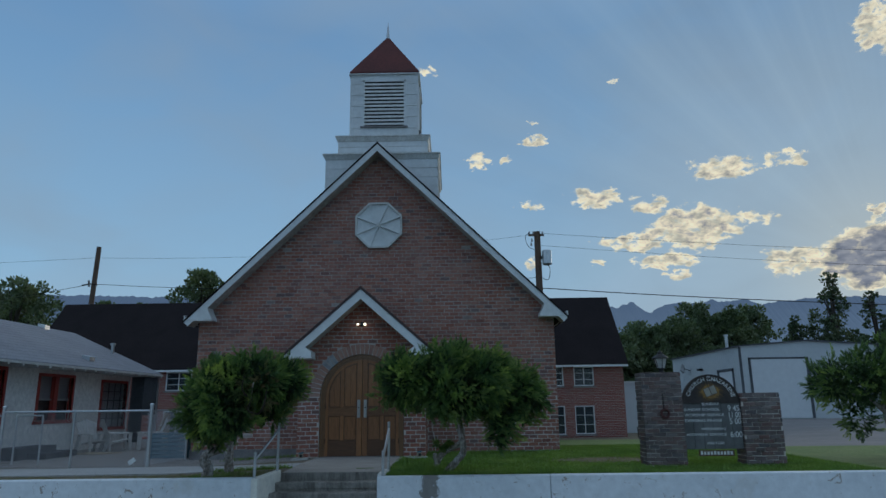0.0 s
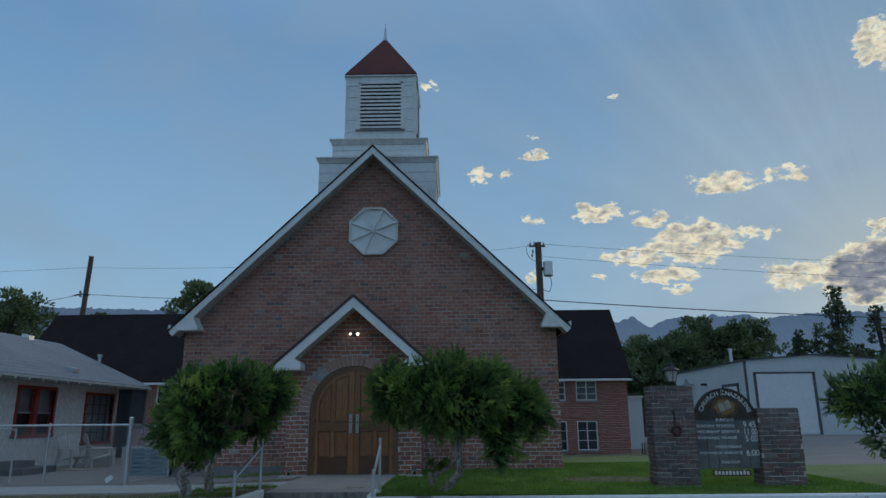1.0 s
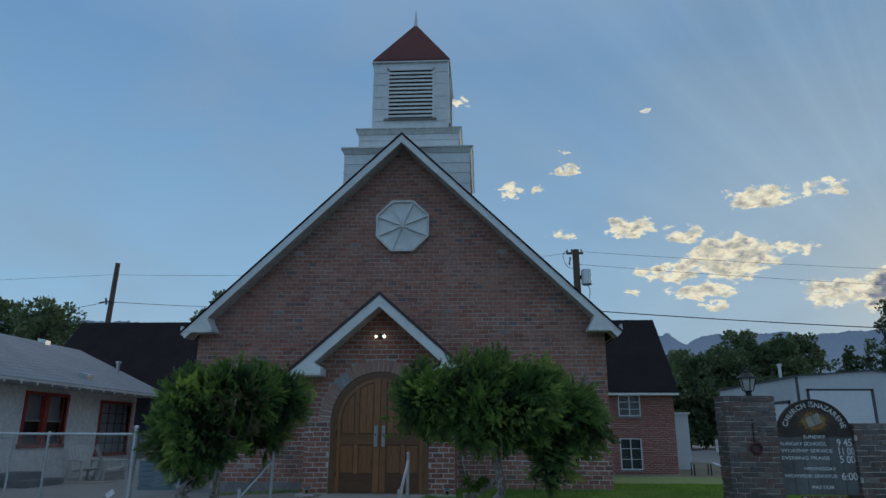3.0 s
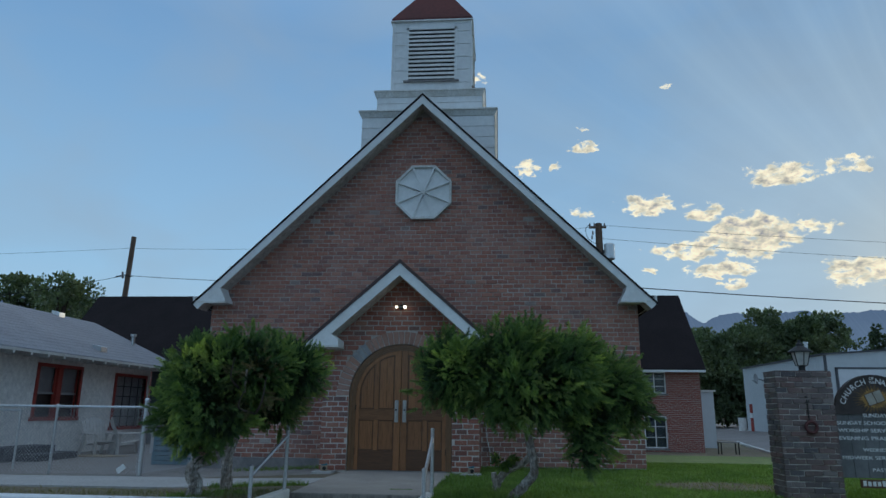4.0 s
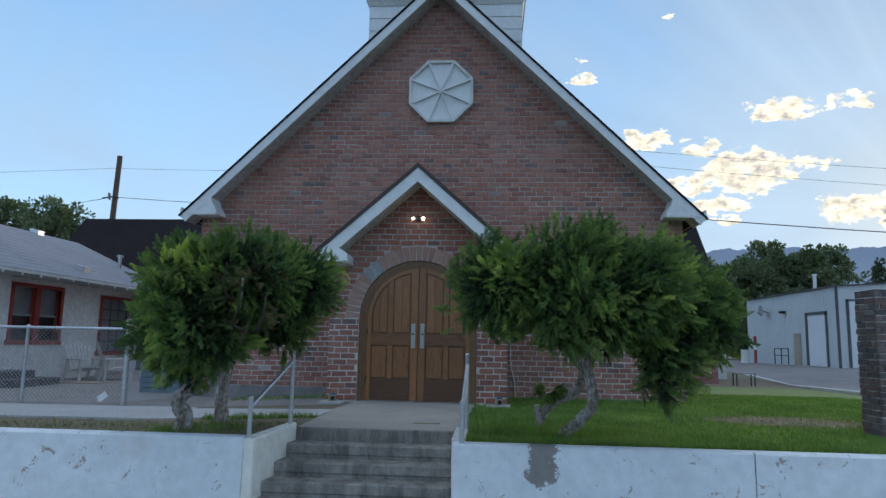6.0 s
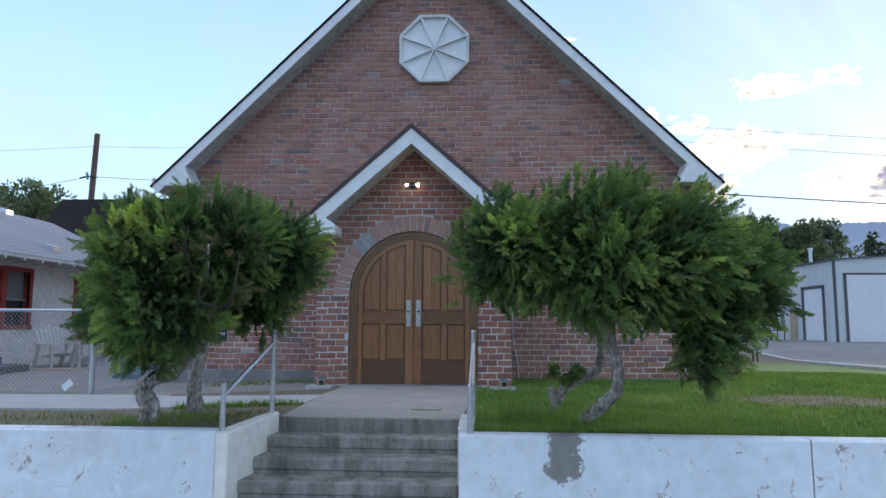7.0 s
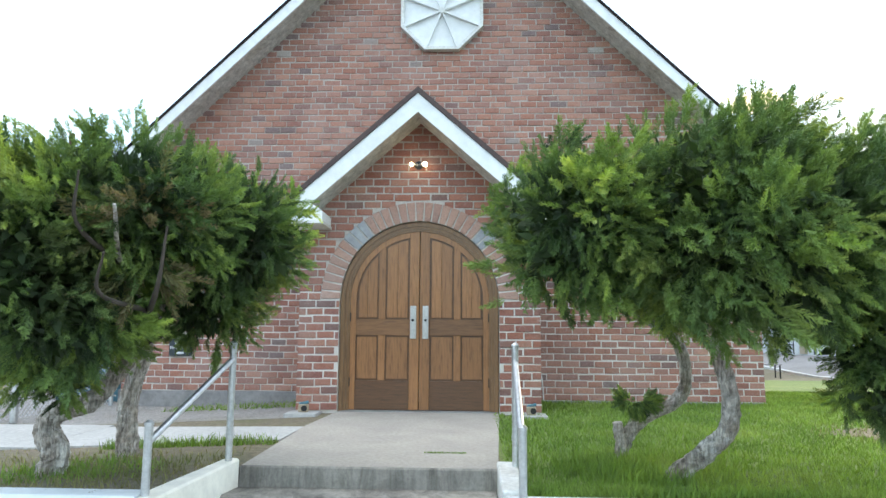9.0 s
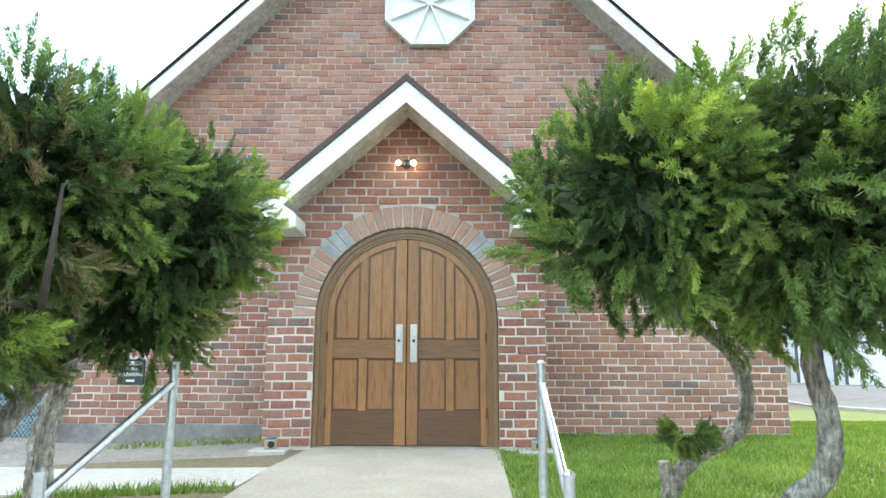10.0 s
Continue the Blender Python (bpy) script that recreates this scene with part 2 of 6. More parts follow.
def stained_step():
    """Water streaks down the risers and grime where tread meets riser."""
    nt, b = shader_of(M_STEP)
    pos = nt.nodes.new("ShaderNodeNewGeometry").outputs["Position"]
    mp = nt.nodes.new("ShaderNodeMapping")
    mp.inputs["Scale"].default_value = (1, 0.6, 0.16)
    link(nt, pos, mp.inputs[0])
    old = b.inputs["Base Color"].links[0].from_socket
    streak = ramp_node(nt, noise_node(nt, mp.outputs[0], 7, 7, 0.7, 0.6), [(0.36, (0.55, 0.54, 0.53)), (0.54, (1.05, 1.05, 1.05)), (0.75, (1.35, 1.32, 1.28))])
    col = mix_color(nt, 1.0, old, streak, "MULTIPLY")
    worn = ramp_node(nt, noise_node(nt, pos, 2.2, 6, 0.7, 0.8), [(0.40, (0.72, 0.70, 0.68)), (0.60, (1.15, 1.13, 1.1))])
    link(nt, mix_color(nt, 1.0, col, worn, "MULTIPLY"), b.inputs["Base Color"])


stained_step()
M_WALK = material("pale_concrete", (0.46, 0.45, 0.43), 0.9, tint=(0.40, 0.39, 0.37), bump=0.2, bump_scale=90, scale=20)
M_ASPHALT = material("asphalt", (0.055, 0.055, 0.058), 0.9, tint=(0.07, 0.068, 0.068), bump=0.5, bump_scale=120, scale=60, fine=0.3)
M_LOT = material("worn_pale_asphalt", (0.24, 0.22, 0.21), 0.95, tint=(0.19, 0.175, 0.165), bump=0.3, bump_scale=60, scale=14)
M_GALV = material("galvanised_steel", (0.60, 0.61, 0.62), 0.38, 0.85, tint=(0.52, 0.53, 0.54), bump=0.05, scale=30)
M_ALU = material("brushed_aluminium", (0.58, 0.58, 0.57), 0.32, 0.9, bump=0.03, scale=40)
M_BLACK = material("black_iron", (0.02, 0.02, 0.02), 0.5, 0.4, bump=0.1)
M_RED = material("red_window_paint", (0.34, 0.045, 0.03), 0.5, tint=(0.27, 0.035, 0.025), bump=0.1, big=3)
M_STUCCO = material("white_stucco", (0.84, 0.82, 0.77), 0.95, tint=(0.78, 0.75, 0.70), bump=0.6, bump_scale=55, scale=9)
# near-black colour of the sheets that stand in for shade behind openings
M_DARKINT = material("painted_dark_interior", (0.02, 0.02, 0.022), 0.9, bump=0)
M_BLIND = material("grey_blind", (0.40, 0.40, 0.40), 0.8, bump=0.05)
M_CURTAIN = material("pale_curtain", (0.52, 0.50, 0.50), 0.9, bump=0.1, bump_scale=8)


def bark_material():
    """Shaggy bark in long strips: noise drawn out along the trunk."""
    m = material("grey_stringy_bark", (0.38, 0.30, 0.245), 0.95, tint=(0.68, 0.64, 0.60), bump=0, scale=20, fine=0.3, big=5)
    nt, b = shader_of(m)
    tc = nt.nodes.new("ShaderNodeTexCoord").outputs["Object"]
    mp = nt.nodes.new("ShaderNodeMapping")
    mp.inputs["Scale"].default_value = (1, 1, 0.14)
    link(nt, tc, mp.inputs[0])
    strip = noise_node(nt, mp.outputs[0], 55, 5, 0.65, 0.5)
    old = b.inputs["Base Color"].links[0].from_socket
    link(nt, mix_color(nt, 1.0, old, ramp_node(nt, strip, [(0.32, (0.35, 0.32, 0.3)), (0.6, (1.2,) * 3)]), "MULTIPLY"), b.inputs["Base Color"])
    bn = nt.nodes.new("ShaderNodeBump")
    bn.inputs["Strength"].default_value, bn.inputs["Distance"].default_value = 1.0, 0.02
    link(nt, strip, bn.inputs["Height"])
    link(nt, bn.outputs[0], b.inputs["Normal"])
    return m


M_BARK = bark_material()
M_BARK_DARK = material("dark_bark", (0.09, 0.07, 0.055), 0.95, bump=0.8, bump_scale=30, scale=16)
M_TWIG = material("dead_twig", (0.17, 0.12, 0.085), 0.95, tint=(0.25, 0.2, 0.16), bump=0.3, big=4)
M_POLE = material("weathered_timber_pole", (0.12, 0.075, 0.05), 0.9, tint=(0.16, 0.11, 0.08), bump=0.5, bump_scale=25)
M_GARAGE = material("pale_metal_siding", (0.56, 0.58, 0.58), 0.6, tint=(0.52, 0.54, 0.55), bump=0.0, scale=3, fine=0.03, big=0.3)
M_ROLLER = material("white_roller_door", (0.70, 0.71, 0.72), 0.5, tint=(0.66, 0.67, 0.68), bump=0.0, scale=3, fine=0.03, big=0.3)
M_PLASTIC = material("white_plastic", (0.62, 0.60, 0.57), 0.5, tint=(0.55, 0.53, 0.5), bump=0.05, big=4)
M_TEAL = material("teal_plastic", (0.05, 0.17, 0.22), 0.5, bump=0.05)
M_GREYBOX = material("dark_grey_paint", (0.10, 0.105, 0.115), 0.8, bump=0.2)
M_SCREEN = material("grey_screen_cloth", (0.075, 0.085, 0.095), 0.9, bump=0.2, bump_scale=200)
M_SIGNWOOD = material("weathered_sign_board", (0.17, 0.17, 0.168), 0.85, tint=(0.115, 0.114, 0.112), bump=0.4, bump_scale=30, big=2)
M_SIGNDARK = material("dark_sign_board", (0.045, 0.035, 0.032), 0.8, tint=(0.065, 0.05, 0.042), bump=0.3, big=4)
M_GOLD = material("gold_glow_paint", (0.40, 0.235, 0.06), 0.75, tint=(0.22, 0.12, 0.04), bump=0.1, big=9)
M_GOLDDIM = material("dull_gold_paint", (0.17, 0.105, 0.04), 0.8, tint=(0.07, 0.048, 0.03), bump=0.1, big=14)
M_LETTER = material("white_letters", (0.80, 0.79, 0.76), 0.6, bump=0.0, fine=0.08)
M_PAGE = material("pale_page_paint", (0.40, 0.37, 0.30), 0.7, bump=0.0)
M_BROWNLINE = material("brown_paint", (0.12, 0.06, 0.03), 0.7, bump=0.0)
M_REDRING = material("faded_red_ring", (0.10, 0.028, 0.026), 0.7, bump=0.2, big=8)
M_PLAQUE = material("dark_green_plaque", (0.022, 0.035, 0.038), 0.45, bump=0.05)
M_KERB = material("white_kerb_paint", (0.66, 0.66, 0.63), 0.8, bump=0.2, fine=0.15)
M_CARDBOARD = material("flattened_cardboard", (0.42, 0.34, 0.24), 0.9, bump=0.1)


def grained(name, base, dark, axis_scale, wear=0.0):
    """Varnished timber: long grain along z, two scales, sun-worn towards grey in streaks."""
    m = bpy.data.materials.new(name)
    m.use_nodes = True
    nt, b = shader_of(m)
    tc = nt.nodes.new("ShaderNodeTexCoord").outputs["Object"]
    info = nt.nodes.new("ShaderNodeObjectInfo")
    mp = nt.nodes.new("ShaderNodeMapping")
    mp.inputs["Scale"].default_value = axis_scale
    link(nt, tc, mp.inputs[0])
    off = nt.nodes.new("ShaderNodeCombineXYZ")
    link(nt, math_node(nt, "MULTIPLY", info.outputs["Random"], 40.0), off.inputs[0])
    link(nt, off.outputs[0], mp.inputs["Location"])
    g = noise_node(nt, mp.outputs[0], 6, 8, 0.65, 0.6)
    fine = noise_node(nt, mp.outputs[0], 40, 5, 0.6)
    col = ramp_node(nt, g, [(0.25, dark), (0.5, base), (0.75, tuple(min(1, c * 1.25) for c in base))])
    col = mix_color(nt, 1.0, col, ramp_node(nt, fine, [(0.3, (0.85,) * 3), (0.7, (1.1,) * 3)]), "MULTIPLY")
    tone = ramp_node(nt, info.outputs["Random"], [(0.0, (0.86, 0.84, 0.82)), (1.0, (1.14, 1.12, 1.08))])
    col = mix_color(nt, 1.0, col, tone, "MULTIPLY")
    link(nt, col, b.inputs["Base Color"])
    b.inputs["Roughness"].default_value = 0.42
    bn = nt.nodes.new("ShaderNodeBump")
    bn.inputs["Strength"].default_value, bn.inputs["Distance"].default_value = 0.15, 0.004
    link(nt, fine, bn.inputs["Height"])
    link(nt, bn.outputs[0], b.inputs["Normal"])
    return m


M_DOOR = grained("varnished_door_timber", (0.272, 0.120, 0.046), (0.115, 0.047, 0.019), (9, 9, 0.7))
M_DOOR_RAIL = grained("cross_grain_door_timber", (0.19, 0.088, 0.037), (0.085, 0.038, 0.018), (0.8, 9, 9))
# for the dark bottom rail, and for shade painted into the panel grooves
M_DOOR_DARK = grained("dark_rail_groove_shade_timber", (0.12, 0.055, 0.025), (0.055, 0.027, 0.014), (0.8, 9, 9))
M_JAMB = grained("door_frame_timber", (0.20, 0.105, 0.048), (0.085, 0.043, 0.022), (9, 9, 0.7))


def peeling_paint():
    m = material("peeling_white_wall_paint", (0.76, 0.78, 0.79), 0.75, tint=(0.70, 0.72, 0.73), bump=0.25, bump_scale=40, fine=0.06, big=1.2)
    nt, b = shader_of(m)
    pos = nt.nodes.new("ShaderNodeNewGeometry").outputs["Position"]
    old = b.inputs["Base Color"].links[0].from_socket
    chips = ramp_node(nt, noise_node(nt, pos, 5.0, 9, 0.76, 0.7), [(0.605, (0, 0, 0)), (0.62, (1, 1, 1))])
    col = mix_color(nt, chips, old, (0.36, 0.31, 0.26))
    edge = ramp_node(nt, noise_node(nt, pos, 2.4, 6, 0.7, 0.6), [(0.56, (0, 0, 0)), (0.72, (0.45, 0.45, 0.45))])
    col = mix_color(nt, edge, col, (0.60, 0.56, 0.50))
    # one large bare patch where the coat has fallen off
    sep = nt.nodes.new("ShaderNodeSeparateXYZ")
    link(nt, pos, sep.inputs[0])
    wob = math_node(nt, "MULTIPLY", math_node(nt, "SUBTRACT", noise_node(nt, pos, 8, 7, 0.75), 0.5), 0.55)
    dx = math_node(nt, "ABSOLUTE", math_node(nt, "SUBTRACT", math_node(nt, "ADD", sep.outputs[0], wob), 1.74))
    bare = math_node(nt, "LESS_THAN", dx, 0.14)
    low = math_node(nt, "GREATER_THAN", math_node(nt, "ADD", sep.outputs[2], wob), -0.34)
    bare = math_node(nt, "MULTIPLY", bare, low)
    col = mix_color(nt, bare, col, mix_color(nt, noise_node(nt, pos, 9, 6), (0.19, 0.175, 0.155), (0.33, 0.30, 0.27)))
    link(nt, col, b.inputs["Base Color"])
    return m


M_WALLPAINT = peeling_paint()


def glass_material():
    m = bpy.data.materials.new("window_glass")
    m.use_nodes = True
    nt, b = shader_of(m)
    b.inputs["Base Color"].default_value = (0.86, 0.9, 0.92, 1)
    b.inputs["Roughness"].default_value = 0.03
    b.inputs["IOR"].default_value = 1.3
    b.inputs["Transmission Weight"].default_value = 1.0
    return m


M_GLASS = glass_material()
M_MILK = material("milky_lamp_glass", (0.62, 0.60, 0.55), 0.25, bump=0)


def foliage(name, a, b_, c, scale=2.2, by_spray=False):
    m = bpy.data.materials.new(name)
    m.use_nodes = True
    nt, b = shader_of(m)
    geo = nt.nodes.new("ShaderNodeNewGeometry")
    pos = geo.outputs["Position"]
    patch = noise_node(nt, pos, scale, 4, 0.6, 0.3)
    col = ramp_node(nt, patch, [(0.3, a), (0.52, b_), (0.72, c)])
    if by_spray:  # each spray has its own tone; inner ones carry painted shade
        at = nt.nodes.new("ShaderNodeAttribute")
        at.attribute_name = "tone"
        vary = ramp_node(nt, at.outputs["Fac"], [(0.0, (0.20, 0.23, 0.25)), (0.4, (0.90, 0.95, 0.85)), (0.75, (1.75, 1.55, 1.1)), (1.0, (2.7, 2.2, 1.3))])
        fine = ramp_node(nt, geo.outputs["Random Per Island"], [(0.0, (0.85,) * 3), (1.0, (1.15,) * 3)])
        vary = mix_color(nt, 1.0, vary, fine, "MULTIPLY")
    else:
        vary = ramp_node(nt, geo.outputs["Random Per Island"], [(0.0, (0.65,) * 3), (1.0, (1.3,) * 3)])
    col = mix_color(nt, 1.0, col, vary, "MULTIPLY")
    link(nt, col, b.inputs["Base Color"])
    b.inputs["Roughness"].default_value = 0.6
    tr = nt.nodes.new("ShaderNodeBsdfTranslucent")
    link(nt, mix_color(nt, 1.0, col, (1.2, 1.3, 0.6), "MULTIPLY"), tr.inputs[0])
    mx = nt.nodes.new("ShaderNodeMixShader")
    mx.inputs[0].default_value = 0.3
    link(nt, b.outputs[0], mx.inputs[1])
    link(nt, tr.outputs[0], mx.inputs[2])
    link(nt, mx.outputs[0], nt.nodes["Material Output"].inputs[0])
    return m


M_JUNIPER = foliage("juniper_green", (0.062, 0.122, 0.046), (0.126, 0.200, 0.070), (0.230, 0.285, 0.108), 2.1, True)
M_JUNIPER_DEAD = foliage("browned_juniper", (0.22, 0.15, 0.085), (0.20, 0.17, 0.08), (0.15, 0.17, 0.065))
M_TREE = foliage("broadleaf_green", (0.095, 0.13, 0.075), (0.13, 0.165, 0.085), (0.19, 0.21, 0.11), 0.35)
M_PINE = foliage("dark_conifer_green", (0.065, 0.09, 0.06), (0.09, 0.12, 0.065), (0.14, 0.15, 0.08), 0.4)
M_GRASS = foliage("lawn_grass", (0.115, 0.20, 0.035), (0.175, 0.275, 0.05), (0.26, 0.34, 0.085), 1.2)
M_DRYGRASS = foliage("dry_grass", (0.14, 0.16, 0.05), (0.24, 0.21, 0.10), (0.34, 0.28, 0.16), 1.6)
M_LAWN = material("lawn_turf", (0.13, 0.20, 0.045), 0.95, tint=(0.20, 0.25, 0.07), bump=0.8, bump_scale=50, scale=24, fine=0.3, big=0.9)
M_DIRT = material("dry_earth", (0.20, 0.155, 0.11), 0.95, tint=(0.15, 0.14, 0.07), bump=0.7, bump_scale=40, scale=18, fine=0.25, big=1.4)
M_YARD = material("grey_yard_gravel", (0.324, 0.306, 0.288), 0.95, tint=(0.264, 0.240, 0.216), bump=0.6, bump_scale=50, scale=24, fine=0.25, big=1.2)


def glow(name, color, strength):
    m = bpy.data.materials.new(name)
    m.use_nodes = True
    nt, b = shader_of(m)
    b.inputs["Emission Color"].default_value = (*color, 1)
    b.inputs["Emission Strength"].default_value = strength
    return m


M_BULB = glow("lit_bulb", (1.0, 0.86, 0.6), 4.0)


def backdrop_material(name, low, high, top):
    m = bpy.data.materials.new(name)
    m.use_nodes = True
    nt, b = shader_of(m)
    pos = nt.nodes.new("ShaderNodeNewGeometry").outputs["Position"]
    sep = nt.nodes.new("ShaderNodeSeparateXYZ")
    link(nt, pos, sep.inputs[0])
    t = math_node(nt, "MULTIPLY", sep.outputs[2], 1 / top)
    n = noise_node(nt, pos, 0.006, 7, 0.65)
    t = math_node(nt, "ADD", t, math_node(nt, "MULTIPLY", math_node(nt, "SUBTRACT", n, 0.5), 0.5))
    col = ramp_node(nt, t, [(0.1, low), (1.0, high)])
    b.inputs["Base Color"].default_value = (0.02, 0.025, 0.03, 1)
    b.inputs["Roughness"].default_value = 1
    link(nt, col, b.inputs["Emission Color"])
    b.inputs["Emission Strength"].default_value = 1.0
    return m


# haze painted in: the range glows blue, paler towards its foot
M_MOUNTAIN = backdrop_material("painted_haze_range", (0.135, 0.19, 0.26), (0.085, 0.125, 0.20), 450)


# ---- builders ----
def place_of(ob):
    p = Vector((0, 0, 0))
    while ob is not None:
        p += ob.location
        ob = ob.parent
    return p


def part(name, bm, mat, parent=None, label="", smooth=False, bevel=0.0):
    """Links a bmesh, made in world coordinates, as one mesh under a thing or a part."""
    if bevel:
        bmesh.ops.bevel(bm, geom=bm.edges[:], offset=bevel, segments=1, affect="EDGES")
    if parent is not None:
        bmesh.ops.translate(bm, verts=bm.verts, vec=-place_of(parent))
    bmesh.ops.recalc_face_normals(bm, faces=bm.faces)
    me = bpy.data.meshes.new(name)
    bm.to_mesh(me)
    bm.free()
    if smooth:
        me.polygons.foreach_set("use_smooth", [True] * len(me.polygons))
    for x in mat if isinstance(mat, (list, tuple)) else (mat,):
        me.materials.append(x)
    ob = new(name, me)
    ob.parent = parent
    if label:
        ob["label"] = label
    return ob


def thing(name, at, label, category, group="", kind=""):
    ob = new(name)
    ob.location = at
    return tagged(ob, label, category, group, kind)


def structure(name, bm, mat, label, category, **kw):
    return tagged(part(name, bm, mat, None, **kw), label, category, "", "structure")


def box(x0, x1, y0, y1, z0, z1, bm=None):
    bm = bm or bmesh.new()
    v = [bm.verts.new((x, y, z)) for x in (x0, x1) for y in (y0, y1) for z in (z0, z1)]
    for f in ((0, 1, 3, 2), (4, 6, 7, 5), (0, 4, 5, 1), (2, 3, 7, 6), (0, 2, 6, 4), (1, 5, 7, 3)):
        bm.faces.new([v[i] for i in f])
    return bm


def prism(points, axis, lo, hi, bm=None):
    """A polygon, given in the two other axes, drawn out along an axis."""
    bm = bm or bmesh.new()

    def at(p, d):
        return {"x": (d, p[0], p[1]), "y": (p[0], d, p[1]), "z": (p[0], p[1], d)}[axis]
    a = [bm.verts.new(at(p, lo)) for p in points]
    b = [bm.verts.new(at(p, hi)) for p in points]
    bm.faces.new(a)
    bm.faces.new(b[::-1])
    n = len(points)
    for i in range(n):
        bm.faces.new((a[i], b[i], b[(i + 1) % n], a[(i + 1) % n]))
    return bm


def tube(points, radii, sides=8, bm=None, knots=0.0, rng=None, flutes=0.0):
    """A tapering tube along points; knots roughens it."""
    bm = bm or bmesh.new()
    pts = [Vector(p) for p in points]
    rings = []
    side = None
    for i, p in enumerate(pts):
        d = (pts[min(i + 1, len(pts) - 1)] - pts[max(i - 1, 0)]).normalized()
        ref = side if side is not None else (Vector((1, 0, 0)) if abs(d.x) < 0.8 else Vector((0, 1, 0)))
        u = (ref - d * ref.dot(d)).normalized()
        side = u
        w = d.cross(u)
        r = radii[i] if isinstance(radii, (list, tuple)) else radii
        ring = []
        for k in range(sides):
            a = 2 * math.pi * k / sides
            rr = r * (1 + (knots * (rng.random() - 0.5) * 2 if rng else 0))
            rr *= 1 + flutes * math.sin(3 * a + i * 0.22) + 0.6 * flutes * math.sin(7 * a - i * 0.3)
            ring.append(bm.verts.new(p + (u * math.cos(a) + w * math.sin(a)) * rr))
        rings.append(ring)
    for a, b in zip(rings, rings[1:]):
        for k in range(sides):
            bm.faces.new((a[k], a[(k + 1) % sides], b[(k + 1) % sides], b[k]))
    bm.faces.new(rings[0][::-1])
    bm.faces.new(rings[-1])
    return bm


def curve_points(points, steps):
    """Smooth points through a few given ones."""
    p = [Vector(q) for q in points]
    p = [p[0] * 2 - p[1]] + p + [p[-1] * 2 - p[-2]]
    out = []
    for i in range(1, len(p) - 2):
        for s in range(steps):
            t = s / steps
            a, b, c, d = p[i - 1:i + 3]
            out.append(0.5 * (2 * b + (c - a) * t + (2 * a - 5 * b + 4 * c - d) * t * t + (3 * b - a - 3 * c + d) * t ** 3))
    out.append(p[-2])
    return out


def mesh_from(name, verts, faces, mat, parent=None, label=""):
    me = bpy.data.meshes.new(name)
    me.from_pydata(verts, [], faces)
    me.update()
    me.materials.append(mat)
    ob = new(name, me)
    ob.parent = parent
    if label:
        ob["label"] = label
    return ob


def raw_mesh(name, verts, faces, mat, parent=None, label="", tone=None):
    """A large mesh from arrays: verts (n, 3), faces (m, k), in the parent's space."""
    me = bpy.data.meshes.new(name)
    k = faces.shape[1]
    me.vertices.add(len(verts))
    me.vertices.foreach_set("co", np.ascontiguousarray(verts, dtype=np.float32).ravel())
    me.loops.add(faces.size)
    me.loops.foreach_set("vertex_index", np.ascontiguousarray(faces, dtype=np.int32).ravel())
    me.polygons.add(len(faces))
    me.polygons.foreach_set("loop_start", np.arange(0, faces.size, k, dtype=np.int32))
    me.update(calc_edges=True)
    if tone is not None:
        me.attributes.new("tone", "FLOAT", "POINT").data.foreach_set("value", np.ascontiguousarray(tone, dtype=np.float32))
    me.materials.append(mat)
    ob = new(name, me)
    ob.parent = parent
    if label:
        ob["label"] = label
    return ob


# One brick: width 1, height 1, face at y = 0, back at y = 1, edges chamfered.
def brick_shape(seed):
    r = random.Random(seed)
    j = [r.uniform(-0.022, 0.022) for _ in range(16)]
    out = [(-0.5, 0.12, -0.5), (0.5, 0.12, -0.5), (0.5, 0.12, 0.5), (-0.5, 0.12, 0.5)]
    inn = [(-0.47 + j[0], 0, -0.42 + 3 * j[1]), (0.47 + j[2], 0, -0.42 + 3 * j[3]), (0.47 + j[4], 0, 0.42 + 3 * j[5]), (-0.47 + j[6], 0, 0.42 + 3 * j[7])]
    back = [(x, 1.0, z) for x, _, z in out]
    faces = [(4, 5, 6, 7)]
    for i in range(4):
        n = (i + 1) % 4
        faces += [(i, n, 4 + n, 4 + i), (8 + i, 8 + n, n, i)]
    return out + inn + back, faces


BRICKS = []
for k in range(6):
    me = bpy.data.meshes.new("brick")
    me.from_pydata(*[brick_shape(k)[0], [], brick_shape(k)[1]])
    me.update()
    BRICKS.append(me)
BRICK_MESHES = {}


def brick_mesh(k, mat):
    if (k, mat.name) not in BRICK_MESHES:
        me = BRICKS[k].copy()
        me.materials.append(mat)
        BRICK_MESHES[k, mat.name] = me
    return BRICK_MESHES[k, mat.name]


